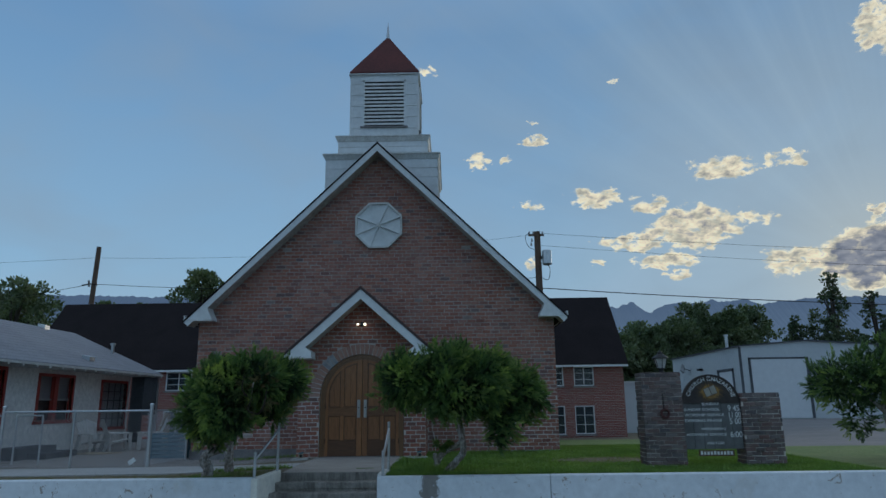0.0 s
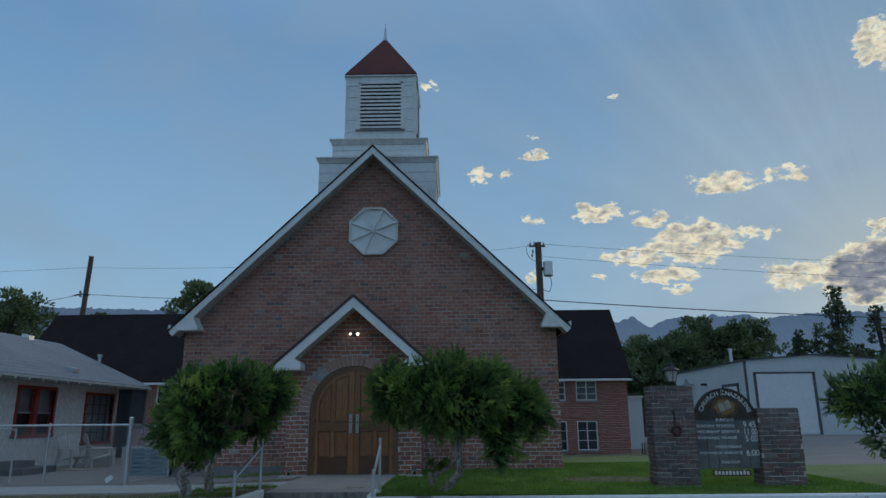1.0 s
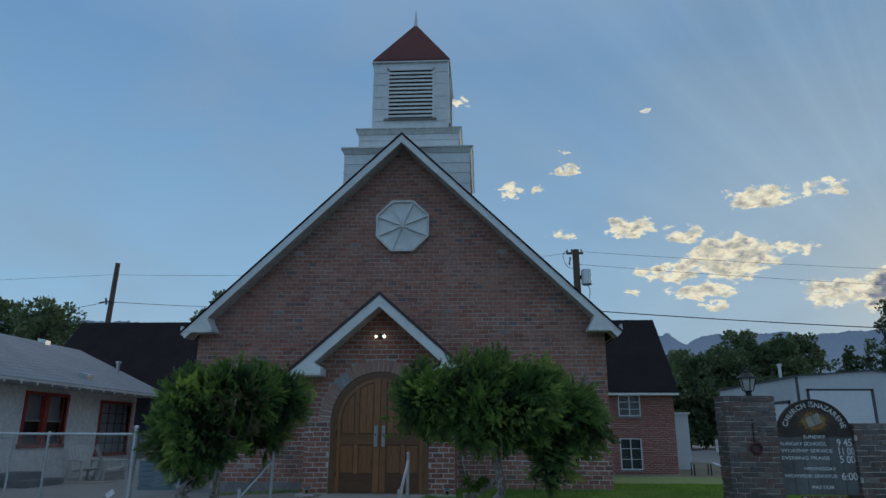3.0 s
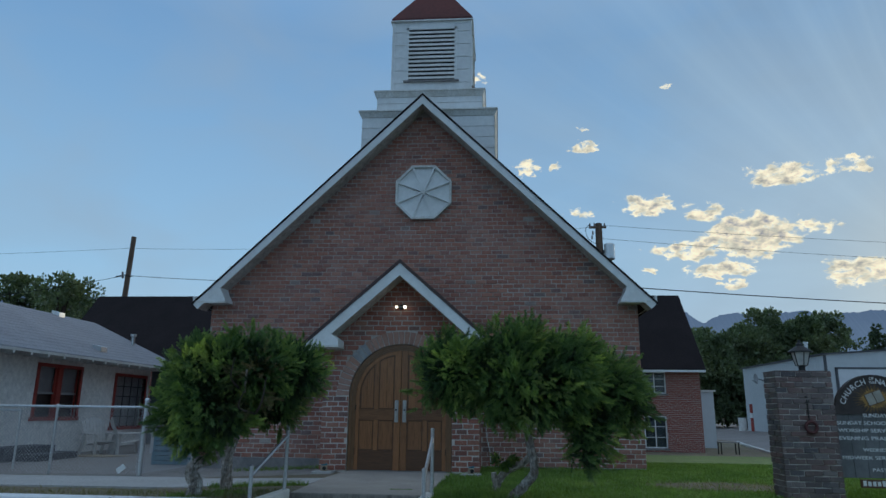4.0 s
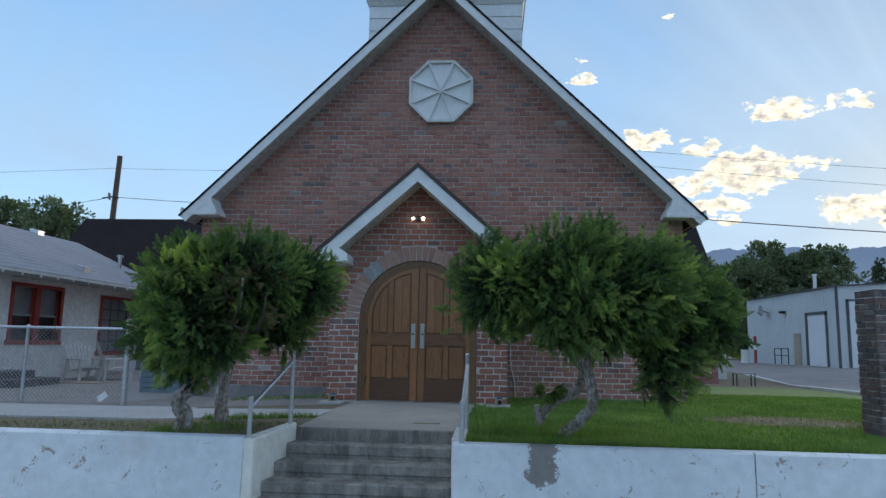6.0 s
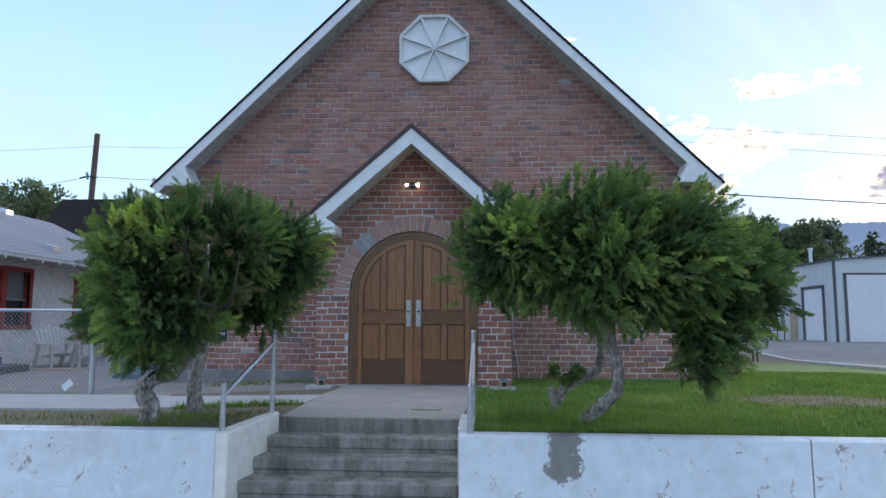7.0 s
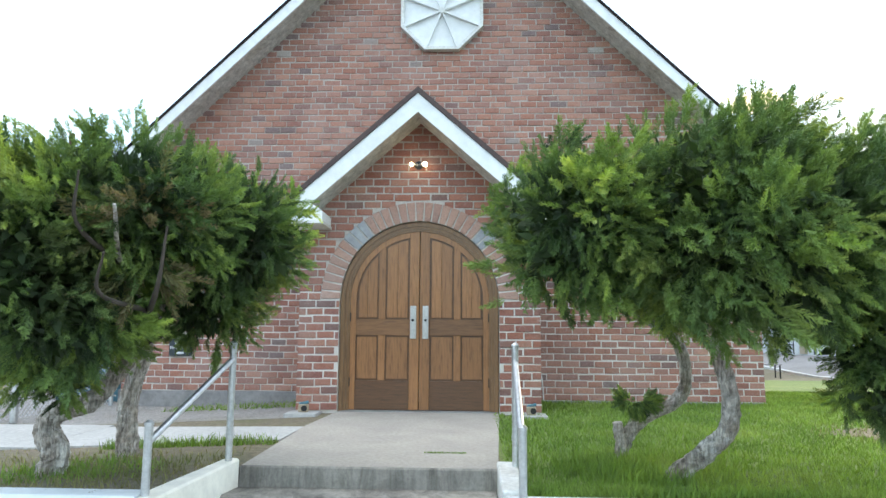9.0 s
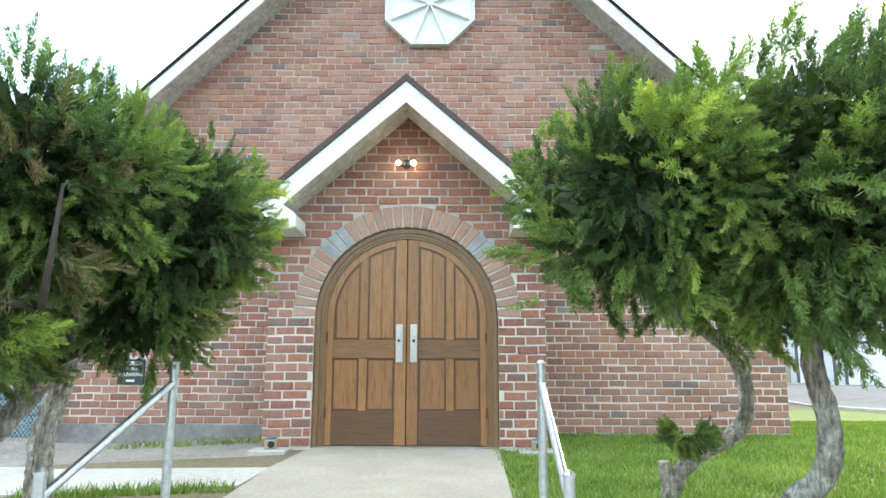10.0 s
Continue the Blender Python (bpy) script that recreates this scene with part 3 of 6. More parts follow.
def lay_bricks(wall, mat, z0, rows, course, length, spans, as_parts, y_face, rng, facing="front", joint=0.013, depth=0.04):
    """Courses of running bond. spans(z_low, z_high) gives the free stretches of a course; as_parts(u, z) says which
    bricks are objects of their own. facing: front (along x, looking to -y), left or right (along y, looking to -x or +x)."""
    base = place_of(wall)
    loose_v, loose_f = [], []
    for r in range(rows):
        lo, hi = z0 + r * course, z0 + (r + 1) * course - joint
        zc, h = (lo + hi) / 2, hi - lo
        shift = (0.5 if r % 2 else 0.0) * length + rng.uniform(-0.02, 0.02)
        for u0, u1 in spans(lo, hi):
            k, slip = math.floor((u0 - shift) / length), 0.0
            while shift + k * length < u1:
                a, b = max(u0, shift + k * length + slip), shift + (k + 1) * length - joint
                slip = rng.uniform(-0.022, 0.022) if b < u1 - 0.06 else 0.0
                b = min(u1, b + slip)
                k += 1
                if b - a < 0.035:
                    continue
                uc, wd, out = (a + b) / 2, b - a, rng.uniform(-0.007, 0.007)
                dz, tilt = rng.uniform(-0.005, 0.005), rng.uniform(-0.020, 0.020)
                if facing == "front":
                    m = pose(uc, y_face - out, zc + dz, 0, math.degrees(tilt), 0)
                else:
                    sgn = 1 if facing == "left" else -1
                    m = pose(y_face - sgn * out, uc, zc + dz, 0, 0, -90 if facing == "left" else 90)
                m = m @ Matrix.Diagonal((wd, depth, h, 1))
                kk = rng.randrange(6)
                if as_parts(uc, zc):
                    ob = new("brick", brick_mesh(kk, mat))
                    ob.parent = wall
                    ob.matrix_basis = Matrix.Translation(-base) @ m
                else:
                    n = len(loose_v)
                    vs, fs = brick_shape(kk)
                    loose_v += [tuple(m @ Vector(v) - base) for v in vs]
                    loose_f += [tuple(i + n for i in f) for f in fs]
    if loose_v:
        tagged(mesh_from("brickwork", loose_v, loose_f, mat, wall), kind="stuff")

# ---- ground, street, paths ----
STREET = -0.76


def ground_height(x, y):
    if y < -6.06 or (-1.17 < x < 0.87 and y < -5.12):
        return STREET if y > -8.2 else STREET - 0.12 + 0.018 * min(10, -8.2 - y)
    z = -0.02
    if x < -1.2:
        z = -0.02 - 0.12 * min(1.0, (-1.2 - x) / 2.6) * (1.0 if y > -5.6 else 0.3)
    if y > 0 and x > -1:
        z = -0.02 - 0.033 * min(16.0, y)
        z += (-0.10 - z) * min(1.0, max(0.0, (x - 13.0 - 0.1 * y) / 5.0))
    elif y > 6:
        z = -0.06
    return z


def lot_edge(y):
    """The kerb between the lawn and the workshop lot."""
    return 10.2 + 0.21 * min(30.0, max(0.0, y))


def build_ground():
    xs = [-4000, -600, -120, -60, -30, -20, -14, -10.2, -9, -7, -5, -3.8, -3, -2, -1.18, -1.16, 0, 0.86, 0.88, 2, 4, 6, 8, 9.6, 9.75, 12, 16, 24, 40, 80, 200, 800, 4000]
    ys = [-4000, -600, -120, -40, -24, -16, -10, -8.21, -8.19, -7, -6.07, -6.05, -5.5, -5.13, -5.11, -3.9, -2.9, -2.1, -1, 0.3, 1.5, 3, 5.9, 6.1, 9.5, 13, 18, 24, 30, 46, 80, 200, 800, 4000]
    bm = bmesh.new()

    def column(x, y):  # the columns from the lawn's edge on follow the kerb
        return x if x < 9.7 else x + (lot_edge(y) - 9.75) * max(0.0, 1 - (x - 9.75) / 60)
    v = [[bm.verts.new((column(x, y), y, ground_height(column(x, y), y))) for x in xs] for y in ys]
    for j in range(len(ys) - 1):
        for i in range(len(xs) - 1):
            f = bm.faces.new((v[j][i], v[j][i + 1], v[j + 1][i + 1], v[j + 1][i]))
            cx, cy = (xs[i] + xs[i + 1]) / 2, (ys[j] + ys[j + 1]) / 2
            if cy < -8.2:
                f.material_index = 3
            elif cy < -6.06 or (-1.17 < cx < 0.87 and cy < -5.12):
                f.material_index = 4
            elif 0.87 < cx < 9.7 and cy < 13 or cx > 9.7 and cy < 1.0 and cx < 40:
                f.material_index = 0
            elif cx > 9.7 and cy < 80:
                f.material_index = 5
            elif cx < -1.1 and cy > -2.2 and cy < 24:
                f.material_index = 2
            else:
                f.material_index = 1
    return structure("ground", bm, (M_LAWN, M_DIRT, M_YARD, M_ASPHALT, M_WALK, M_LOT), "green lawn, dry earth, yard gravel and asphalt lot", "ground")


build_ground()


def slab(name, pts, top, thick, mat, label, category, bevel=0.006):
    return structure(name, prism(pts, "z", top - thick, top), mat, label, category, bevel=bevel)


slab("porch_landing", [(-0.99, -5.10), (0.85, -5.10), (0.99, -1.66), (-1.0, -1.66), (-1.06, -3.05), (-1.02, -3.9)], 0.0, 0.2, M_CONCRETE, "worn pale concrete landing before the church door", "landing")
# side path in three cast slabs, falling gently away from the landing
for n, (x0, x1, z0, z1) in enumerate(((-1.06, -3.4, -0.005, -0.105), (-3.41, -6.4, -0.106, -0.12), (-6.41, -12.0, -0.12, -0.13))):
    bm = bmesh.new()
    ny, fy = -3.9, -2.75 if n == 0 else -2.35
    top = [bm.verts.new(p) for p in ((x0, ny, z0), (x0, -3.02 if n == 0 else fy, z0), (x1, fy if n else -2.5, z1), (x1, ny - 0.03, z1))]
    low = [bm.verts.new((w.co.x, w.co.y, w.co.z - 0.12)) for w in top]
    bm.faces.new(top)
    for i in range(4):
        bm.faces.new((top[i], top[(i + 1) % 4], low[(i + 1) % 4], low[i]))
    structure("pavement_%d" % (n + 1), bm, M_WALK, "pale concrete side path along the church front", "path")
slab("pavement_4", [(-40, -8.2), (40, -8.2), (40, -6.25), (-40, -6.25)], STREET + 0.012, 0.1, M_WALK, "pale concrete street pavement", "pavement", 0)
structure("kerb_1", box(-40, 40, -8.36, -8.2, STREET - 0.2, STREET + 0.014), M_WALK, "concrete street kerb", "kerb")


# ---- retaining wall and steps ----
def retaining_wall(name, x0, x1, label):
    bm = prism([(-6.17, STREET), (-6.15, -0.005), (-6.13, 0.012), (-5.97, 0.012), (-5.95, 0.0), (-5.95, STREET)], "x", x0, x1)
    return structure(name, bm, M_WALLPAINT, label, "retaining wall")


retaining_wall("wall_right_a", 0.86, 3.735, "peeling white painted concrete retaining wall")
retaining_wall("wall_right_b", 3.747, 30.0, "peeling white painted concrete retaining wall")
retaining_wall("wall_left", -30.0, -1.24, "white painted concrete retaining wall with cracks")
bm = prism([(-1.24, -6.16), (-1.13, -6.165), (-0.995, -5.12), (-1.10, -5.08), (-1.24, -5.95)], "z", STREET, 0.03)
for w in bm.verts:
    if w.co.z > 0:
        w.co.z = 0.0 + 0.045 * (w.co.y + 6.16)
structure("wall_wing", bm, M_CREAM, "cream painted wing wall beside the steps", "wall", bevel=0.012)
structure("wall_step_side", box(0.84, 0.98, -5.94, -5.02, STREET, 0.035), M_WHITE_OLD, "white painted side wall of the steps", "wall", bevel=0.01)

stairs = thing("front_steps", (0, -5.1, STREET), "grey worn concrete front steps with chipped edges", "steps", kind="structure")
rise, tread = 0.148, 0.285
for i in range(5):
    y = -5.10 - tread * (i + 1)
    left = -0.99 - 0.045 * (i + 1)
    if i == 4:
        break
    bm = bmesh.new()
    back, top = -5.05 if i == 0 else y + tread + 0.03, -rise * (i + 1)
    box(left - 0.06, 0.845, y + 0.016, back, STREET, top - 0.02, bm)
    box(left - 0.058, 0.843, y, back - 0.004, top - rise + 0.032, top, bm)
    part("step", bm, M_STEP, stairs, bevel=0.014)
part("step", box(-1.0, 0.845, -5.125, -5.04, -0.3, -0.004), M_STEP, stairs, bevel=0.01)


def hand_rail(at, low, high, label):
    """Two galvanised posts and a sloping bar."""
    rail = thing("hand_rail", (low[0], low[1], low[2]), label, "hand rail", "hand rails beside the steps")
    for (x, y, z), h, r in ((low, 0.40, 0.024), (high, 0.82, 0.024)):
        part("post", tube([(x, y, z - 0.05), (x, y, z + h)], r, 12), M_GALV, rail, smooth=False)
        part("cap", tube([(x, y, z + h), (x, y, z + h + 0.012), (x, y, z + h + 0.03)], [r * 1.15, r * 1.15, r * 0.4], 12), M_GALV, rail)
    a, b = Vector(low) + Vector((0, 0, 0.30)), Vector(high) + Vector((0, 0, 0.72))
    part("bar", tube([a, b], 0.021, 12), M_GALV, rail)
    part("joint", tube([Vector(high) + Vector((0, 0, 0.18)), Vector(high) + Vector((0, 0, 0.21))], 0.028, 12), M_GALV, rail)
    return rail


hand_rail(None, (-1.21, -6.08, 0.0), (-1.05, -5.2, 0.03), "galvanised pipe hand rail on the cream wing wall")
hand_rail(None, (0.95, -6.08, 0.0), (0.965, -5.2, 0.03), "galvanised pipe hand rail on the step side wall")

# ---- church ----
church = thing("church_building", (0.13, 0, 0), "red brick gabled church with white belfry and arched timber doors", "church")
CX, WL, WR, APEX = 0.13, -4.62, 4.88, 7.95
SLOPE = (8.29 - 3.40) / (5.17 - 0.16)


def gable_limit(z):
    """Half width of the front wall at height z."""
    return min(4.75, (8.06 - z) / SLOPE)


COURSE, BRICK = 0.0965, 0.235
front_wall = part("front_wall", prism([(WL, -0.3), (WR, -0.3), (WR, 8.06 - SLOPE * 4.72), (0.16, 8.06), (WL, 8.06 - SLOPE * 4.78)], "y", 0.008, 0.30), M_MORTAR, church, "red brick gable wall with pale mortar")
for x, side in ((WL, "left"), (WR, "right")):
    x0, x1 = (x, x + 0.3) if side == "left" else (x - 0.3, x)
    part("side_wall", box(x0 + (0.014 if side == "left" else 0), x1 - (0.014 if side == "right" else 0), 0.3, 16.0, -0.3, 3.75), M_MORTAR, church)
part("footing", box(WL - 0.02, -1.5, -0.035, 0.02, -0.3, 0.10), M_FOUNDATION, church, "grey concrete footing", bevel=0.01)
part("footing", box(1.5, WR + 0.02, -0.03, 0.02, -0.3, 0.005), M_FOUNDATION, church, "grey concrete footing", bevel=0.01)


def rake_roof(parent, cx, z_top, half, slope, y0, y1, thick, roof_mat, fascia_w, soffit_in, name="roof"):
    """A pitched roof with its white rake boards and soffit at the front."""
    ang = math.atan(slope)
    n = Vector((math.sin(ang), 0, math.cos(ang)))
    for s in (-1, 1):
        def at(d, off):  # d: run from the ridge, off: metres below the roof's top, square to it
            return (cx + s * (d - off * n.x), z_top - d * slope - off * n.z)
        run = half
        part(name, prism([at(0, 0), at(run, 0), at(run, thick), (cx, z_top - thick / n.z)], "y", y0, y1), roof_mat, parent)
        part("rake_board", prism([(cx, z_top - (thick + 0.003) / n.z), at(run - 0.01, thick + 0.003), at(run - 0.01, thick + fascia_w), (cx, z_top - (thick + fascia_w) / n.z)], "y", y0 + 0.02, y0 + 0.05), M_WHITE, parent, "white painted rake board")
        part("soffit", prism([(cx, z_top - (thick + fascia_w - 0.03) / n.z), at(run - 0.02, thick + fascia_w - 0.03), at(run - 0.02, thick + fascia_w - 0.005), (cx, z_top - (thick + fascia_w - 0.005) / n.z)], "y", y0 + 0.051, soffit_in), M_SOFFIT, parent, "weathered white soffit, painted darker for shade")


rake_roof(church, 0.16, 8.30, 5.06, SLOPE, -0.48, 16.5, 0.036, M_ROOF_DARK, 0.15, 0.0)
# boxed eave returns
for s in (-1, 1):
    tip, inner = 0.16 + s * 5.02, 0.16 + s * 4.30
    z0 = 3.40
    pts = [(tip, z0), (inner, z0), (inner + s * 0.01, z0 + 0.07), (inner + s * 0.10, z0 + 0.22), (inner + s * 0.15, z0 + 0.42)]
    part("eave_return", prism(pts, "y", -0.455, -0.0), M_WHITE, church, "white boxed eave return")
    part("eave_return_lip", box(min(tip, inner) - 0.01, max(tip, inner) + 0.01, -0.47, -0.44, z0 - 0.025, z0 + 0.012), M_WHITE_OLD, church)
    ex = 0.16 + s * 5.02
    part("eave_fascia", box(ex - 0.02, ex + 0.02, -0.44, 16.4, 3.36, 3.52), M_WHITE, church)

# octagonal white vent with eight ribs
OC = Vector((0.18, -0.05, 6.005))
R_OUT = 0.645 / math.cos(math.pi / 8)


def octagon(r):
    return [(OC.x + r * math.cos(math.pi / 8 + k * math.pi / 4), OC.z + r * math.sin(math.pi / 8 + k * math.pi / 4)) for k in range(8)]


vent = part("octagon_window", prism(octagon(R_OUT - 0.02), "y", -0.045, 0.02), M_WHITE, church, "white boarded octagonal window with radial ribs")
outer, inner = octagon(R_OUT), octagon(R_OUT - 0.055)
for k in range(8):
    n = (k + 1) % 8
    part("frame_bar", prism([outer[k], outer[n], inner[n], inner[k]], "y", -0.11, -0.0), M_WHITE_OLD, vent)
    a = math.pi / 8 + k * math.pi / 4
    d, w = Vector((math.cos(a), math.sin(a))), Vector((-math.sin(a), math.cos(a))) * 0.011
    c, e = Vector((OC.x, OC.z)) + d * 0.03, Vector((OC.x, OC.z)) + d * (R_OUT - 0.05)
    part("rib", prism([tuple(c - w), tuple(e - w * 2), tuple(e + w * 2), tuple(c + w)], "y", -0.105, -0.04), M_WHITE, vent)
part("hub", prism([(OC.x + 0.05 * math.cos(k * math.pi / 6), OC.z + 0.05 * math.sin(k * math.pi / 6)) for k in range(12)], "y", -0.115, -0.04), M_WHITE_OLD, vent)

# ---- belfry ----
BX, BY = 0.195, 2.05


def belfry_stage(name, half, z0, z1, cap_out, cap_h, boards, label):
    st = part(name, box(BX - half, BX + half, BY - half, BY + half, z0, z1), M_WHITE, church, label)
    h = (z1 - z0 - cap_h) / boards
    for i in range(boards):  # lapped siding boards on all four sides
        lo, hi = z0 + i * h + 0.004, z0 + (i + 1) * h - 0.006
        for a, b, c, d in ((-1, 1, -1, -1), (-1, 1, 1, 1), (-1, -1, -1, 1), (1, 1, -1, 1)):
            bm = bmesh.new()
            o = half + 0.004
            if c == d:
                y = BY + c * half
                p = [(BX - o, y + c * 0.014, lo), (BX + o, y + c * 0.014, lo), (BX + o, y + c * 0.004, hi), (BX - o, y + c * 0.004, hi)]
            else:
                x = BX + a * half
                p = [(x + a * 0.014, BY - o, lo), (x + a * 0.014, BY + o, lo), (x + a * 0.004, BY + o, hi), (x + a * 0.004, BY - o, hi)]
            f = bm.faces.new([bm.verts.new(q) for q in p])
            ext = bmesh.ops.extrude_face_region(bm, geom=[f])
            push = Vector((0, c * -0.012, 0)) if c == d else Vector((a * -0.012, 0, 0))
            bmesh.ops.translate(bm, verts=[g for g in ext["geom"] if isinstance(g, bmesh.types.BMVert)], vec=push)
            part("siding_board", bm, M_WHITE, st)
    if cap_h:
        bm = bmesh.new()
        lo, hi = half + 0.02, half + cap_out
        rings = []
        for r, z in ((lo, z1 - cap_h), (hi - 0.02, z1 - 0.04), (hi, z1 - 0.035), (hi, z1), (half * 0.6, z1 + 0.02)):
            rings.append([bm.verts.new((BX + sx * r, BY + sy * r, z)) for sx, sy in ((-1, -1), (1, -1), (1, 1), (-1, 1))])
        for p, q in zip(rings, rings[1:]):
            for k in range(4):
                bm.faces.new((p[k], p[(k + 1) % 4], q[(k + 1) % 4], q[k]))
        bm.faces.new(rings[-1])
        bm.faces.new(rings[0][::-1])
        part("cornice", bm, M_WHITE_OLD, st, "white flared cornice")
    return st


belfry_stage("belfry_base", 1.62, 5.6, 8.29, 0.09, 0.17, 9, "white lapped siding belfry base")
belfry_stage("belfry_middle", 1.32, 8.29, 8.97, 0.09, 0.17, 3, "white lapped siding belfry middle stage")
tower = belfry_stage("belfry_tower", 1.02, 8.97, 11.18, 0.0, 0.0, 6, "white sided belfry tower with louvres")
for face in range(4):
    turn = Matrix.Translation((BX, BY, 0)) @ Matrix.Rotation(face * math.pi / 2, 4, "Z") @ Matrix.Translation((-BX, -BY, 0))
    f = BY - 1.02

    def turned(bm):
        bmesh.ops.transform(bm, matrix=turn, verts=bm.verts)
        return bm
    # shade behind the slats, painted as a near-black sheet on the tower wall
    part("louvre_backing", turned(box(BX - 0.60, BX + 0.60, f - 0.022, f + 0.01, 9.42, 10.88)), M_DARKINT, tower, "near-black sheet painting the shade behind the louvres")
    for x0, x1, z0, z1 in ((-0.66, -0.60, 9.40, 10.93), (0.60, 0.66, 9.40, 10.93), (-0.66, 0.66, 10.87, 10.93)):
        part("louvre_frame", turned(box(BX + x0, BX + x1, f - 0.05, f, z0, z1)), M_WHITE, tower)
    part("louvre_sill", turned(box(BX - 0.72, BX + 0.72, f - 0.07, f, 9.36, 9.40)), M_FOUNDATION, tower, "greyed louvre sill")
    for i in range(12):
        z = 9.45 + i * 0.119
        bm = prism([(f - 0.055, z - 0.01), (f - 0.045, z - 0.015), (f - 0.018, z + 0.062), (f - 0.028, z + 0.067)], "x", BX - 0.60, BX + 0.60)
        part("louvre_slat", turned(bm), M_WHITE_OLD, tower)
    part("corner_board", turned(box(BX - 1.045, BX - 0.98, f - 0.025, f + 0.04, 8.98, 11.12)), M_WHITE, tower)
bm = bmesh.new()
ring = [bm.verts.new((BX + sx * 1.07, BY + sy * 1.07, 11.15)) for sx, sy in ((-1, -1), (1, -1), (1, 1), (-1, 1))]
ring2 = [bm.verts.new((BX + sx * 1.07, BY + sy * 1.07, 11.21)) for sx, sy in ((-1, -1), (1, -1), (1, 1), (-1, 1))]
top = bm.verts.new((BX, BY, 13.04))
for k in range(4):
    bm.faces.new((ring[k], ring[(k + 1) % 4], ring2[(k + 1) % 4], ring2[k]))
    bm.faces.new((ring2[k], ring2[(k + 1) % 4], top))
bm.faces.new(ring[::-1])
spire = part("belfry_roof", bm, M_ROOF_RED, church, "steep red shingled pyramid roof")
part("spike", tube([(BX, BY, 12.9), (BX, BY, 13.02), (BX, BY, 13.56)], [0.06, 0.055, 0.006], 8), M_ALU, spire, "tapered metal finial")
part("belfry_eave", box(BX - 1.09, BX + 1.09, BY - 1.09, BY + 1.09, 11.12, 11.148), M_WHITE, church)

# ---- entrance porch ----
PY = -1.71
ARCH_R, ARCH_Z, RING = 0.985, 1.372, 0.245
P_SLOPE = (3.87 - 2.27) / 1.81


def arch_outline(r, zc, z_low, steps=28):
    return [(-r, z_low)] + [(-r * math.cos(math.pi * k / steps), zc + r * math.sin(math.pi * k / steps)) for k in range(steps + 1)] + [(r, z_low)]


def porch_top(x):
    return 3.74 - P_SLOPE * abs(x)


bm = bmesh.new()
hole = arch_outline(ARCH_R + 0.01, ARCH_Z, -0.2)
left_side = [(-1.5, -0.2), (-1.5, porch_top(1.5)), (0, porch_top(0))]
half = len(hole) // 2
prism(left_side + hole[:half + 1][::-1], "y", PY + 0.008, PY + 0.24, bm)
prism([(-x, z) for x, z in left_side][::-1] + hole[half:][::-1], "y", PY + 0.008, PY + 0.24, bm)
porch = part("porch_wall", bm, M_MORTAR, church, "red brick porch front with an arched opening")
for s in (-1, 1):
    part("porch_side_wall", box(min(s * 1.2, s * 1.486), max(s * 1.2, s * 1.486), PY + 0.24, 0.01, -0.2, 2.38), M_MORTAR, church)
rake_roof(church, 0.0, 3.94, 1.84, P_SLOPE, -2.22, 0.0, 0.055, M_ROOF_BROWN, 0.18, PY, "porch_roof")
for s in (-1, 1):
    tip, inner = s * 1.80, s * 1.13
    part("eave_return", prism([(tip, 2.27), (inner, 2.27), (inner, 2.40), (s * 1.30, 2.52), (s * 1.62, 2.40)], "y", -2.205, -1.715), M_WHITE, church, "white boxed porch eave return")
    part("eave_return_lip", box(min(tip, inner) - 0.012, max(tip, inner) + 0.012, -2.22, -1.716, 2.25, 2.285), M_WHITE_OLD, church)

# arch bricks
ring_bricks = 33
for k in range(ring_bricks):
    a = math.pi * (k + 0.5) / ring_bricks
    rm, wd = ARCH_R + RING / 2, math.pi * (ARCH_R + RING / 2) / ring_bricks - 0.016
    patched = k in (7, 8, 9, 24, 25)
    bm = bmesh.new()
    r0, r1, t0, t1 = ARCH_R + 0.005, ARCH_R + RING, wd * 0.40, wd * 0.58
    prism([(-math.cos(a) * r + math.sin(a) * t, ARCH_Z + math.sin(a) * r + math.cos(a) * t) for r, t in ((r0, t0), (r0, -t0), (r1, -t1), (r1, t1))], "y", PY - 0.006, PY + 0.03, bm)
    part("arch_brick", bm, M_GREY_PATCH if patched else M_VOUSSOIR, porch, bevel=0.006)
bm = prism([(x, z) for x, z in arch_outline(ARCH_R + RING - 0.01, ARCH_Z, ARCH_Z, 28)] + [(x, z) for x, z in arch_outline(ARCH_R + 0.004, ARCH_Z, ARCH_Z, 28)][::-1], "y", PY + 0.006, PY + 0.02)
part("arch_mortar", bm, M_MORTAR, porch)

# ---- doors ----
DY = PY + 0.10


def arch_piece(x0, x1, z0, z1, r):
    """A board between x0 < x1 (both right of the middle), cut at the top by the arch of radius r, or level at z1."""
    pts = [(x0, z0), (x1, z0)]
    if z1 is not None:
        return pts + [(x1, z1), (x0, z1)]
    for k in range(9):
        x = x1 + (x0 - x1) * k / 8
        pts.append((x, ARCH_Z + math.sqrt(max(0.0, r * r - x * x))))
    return pts



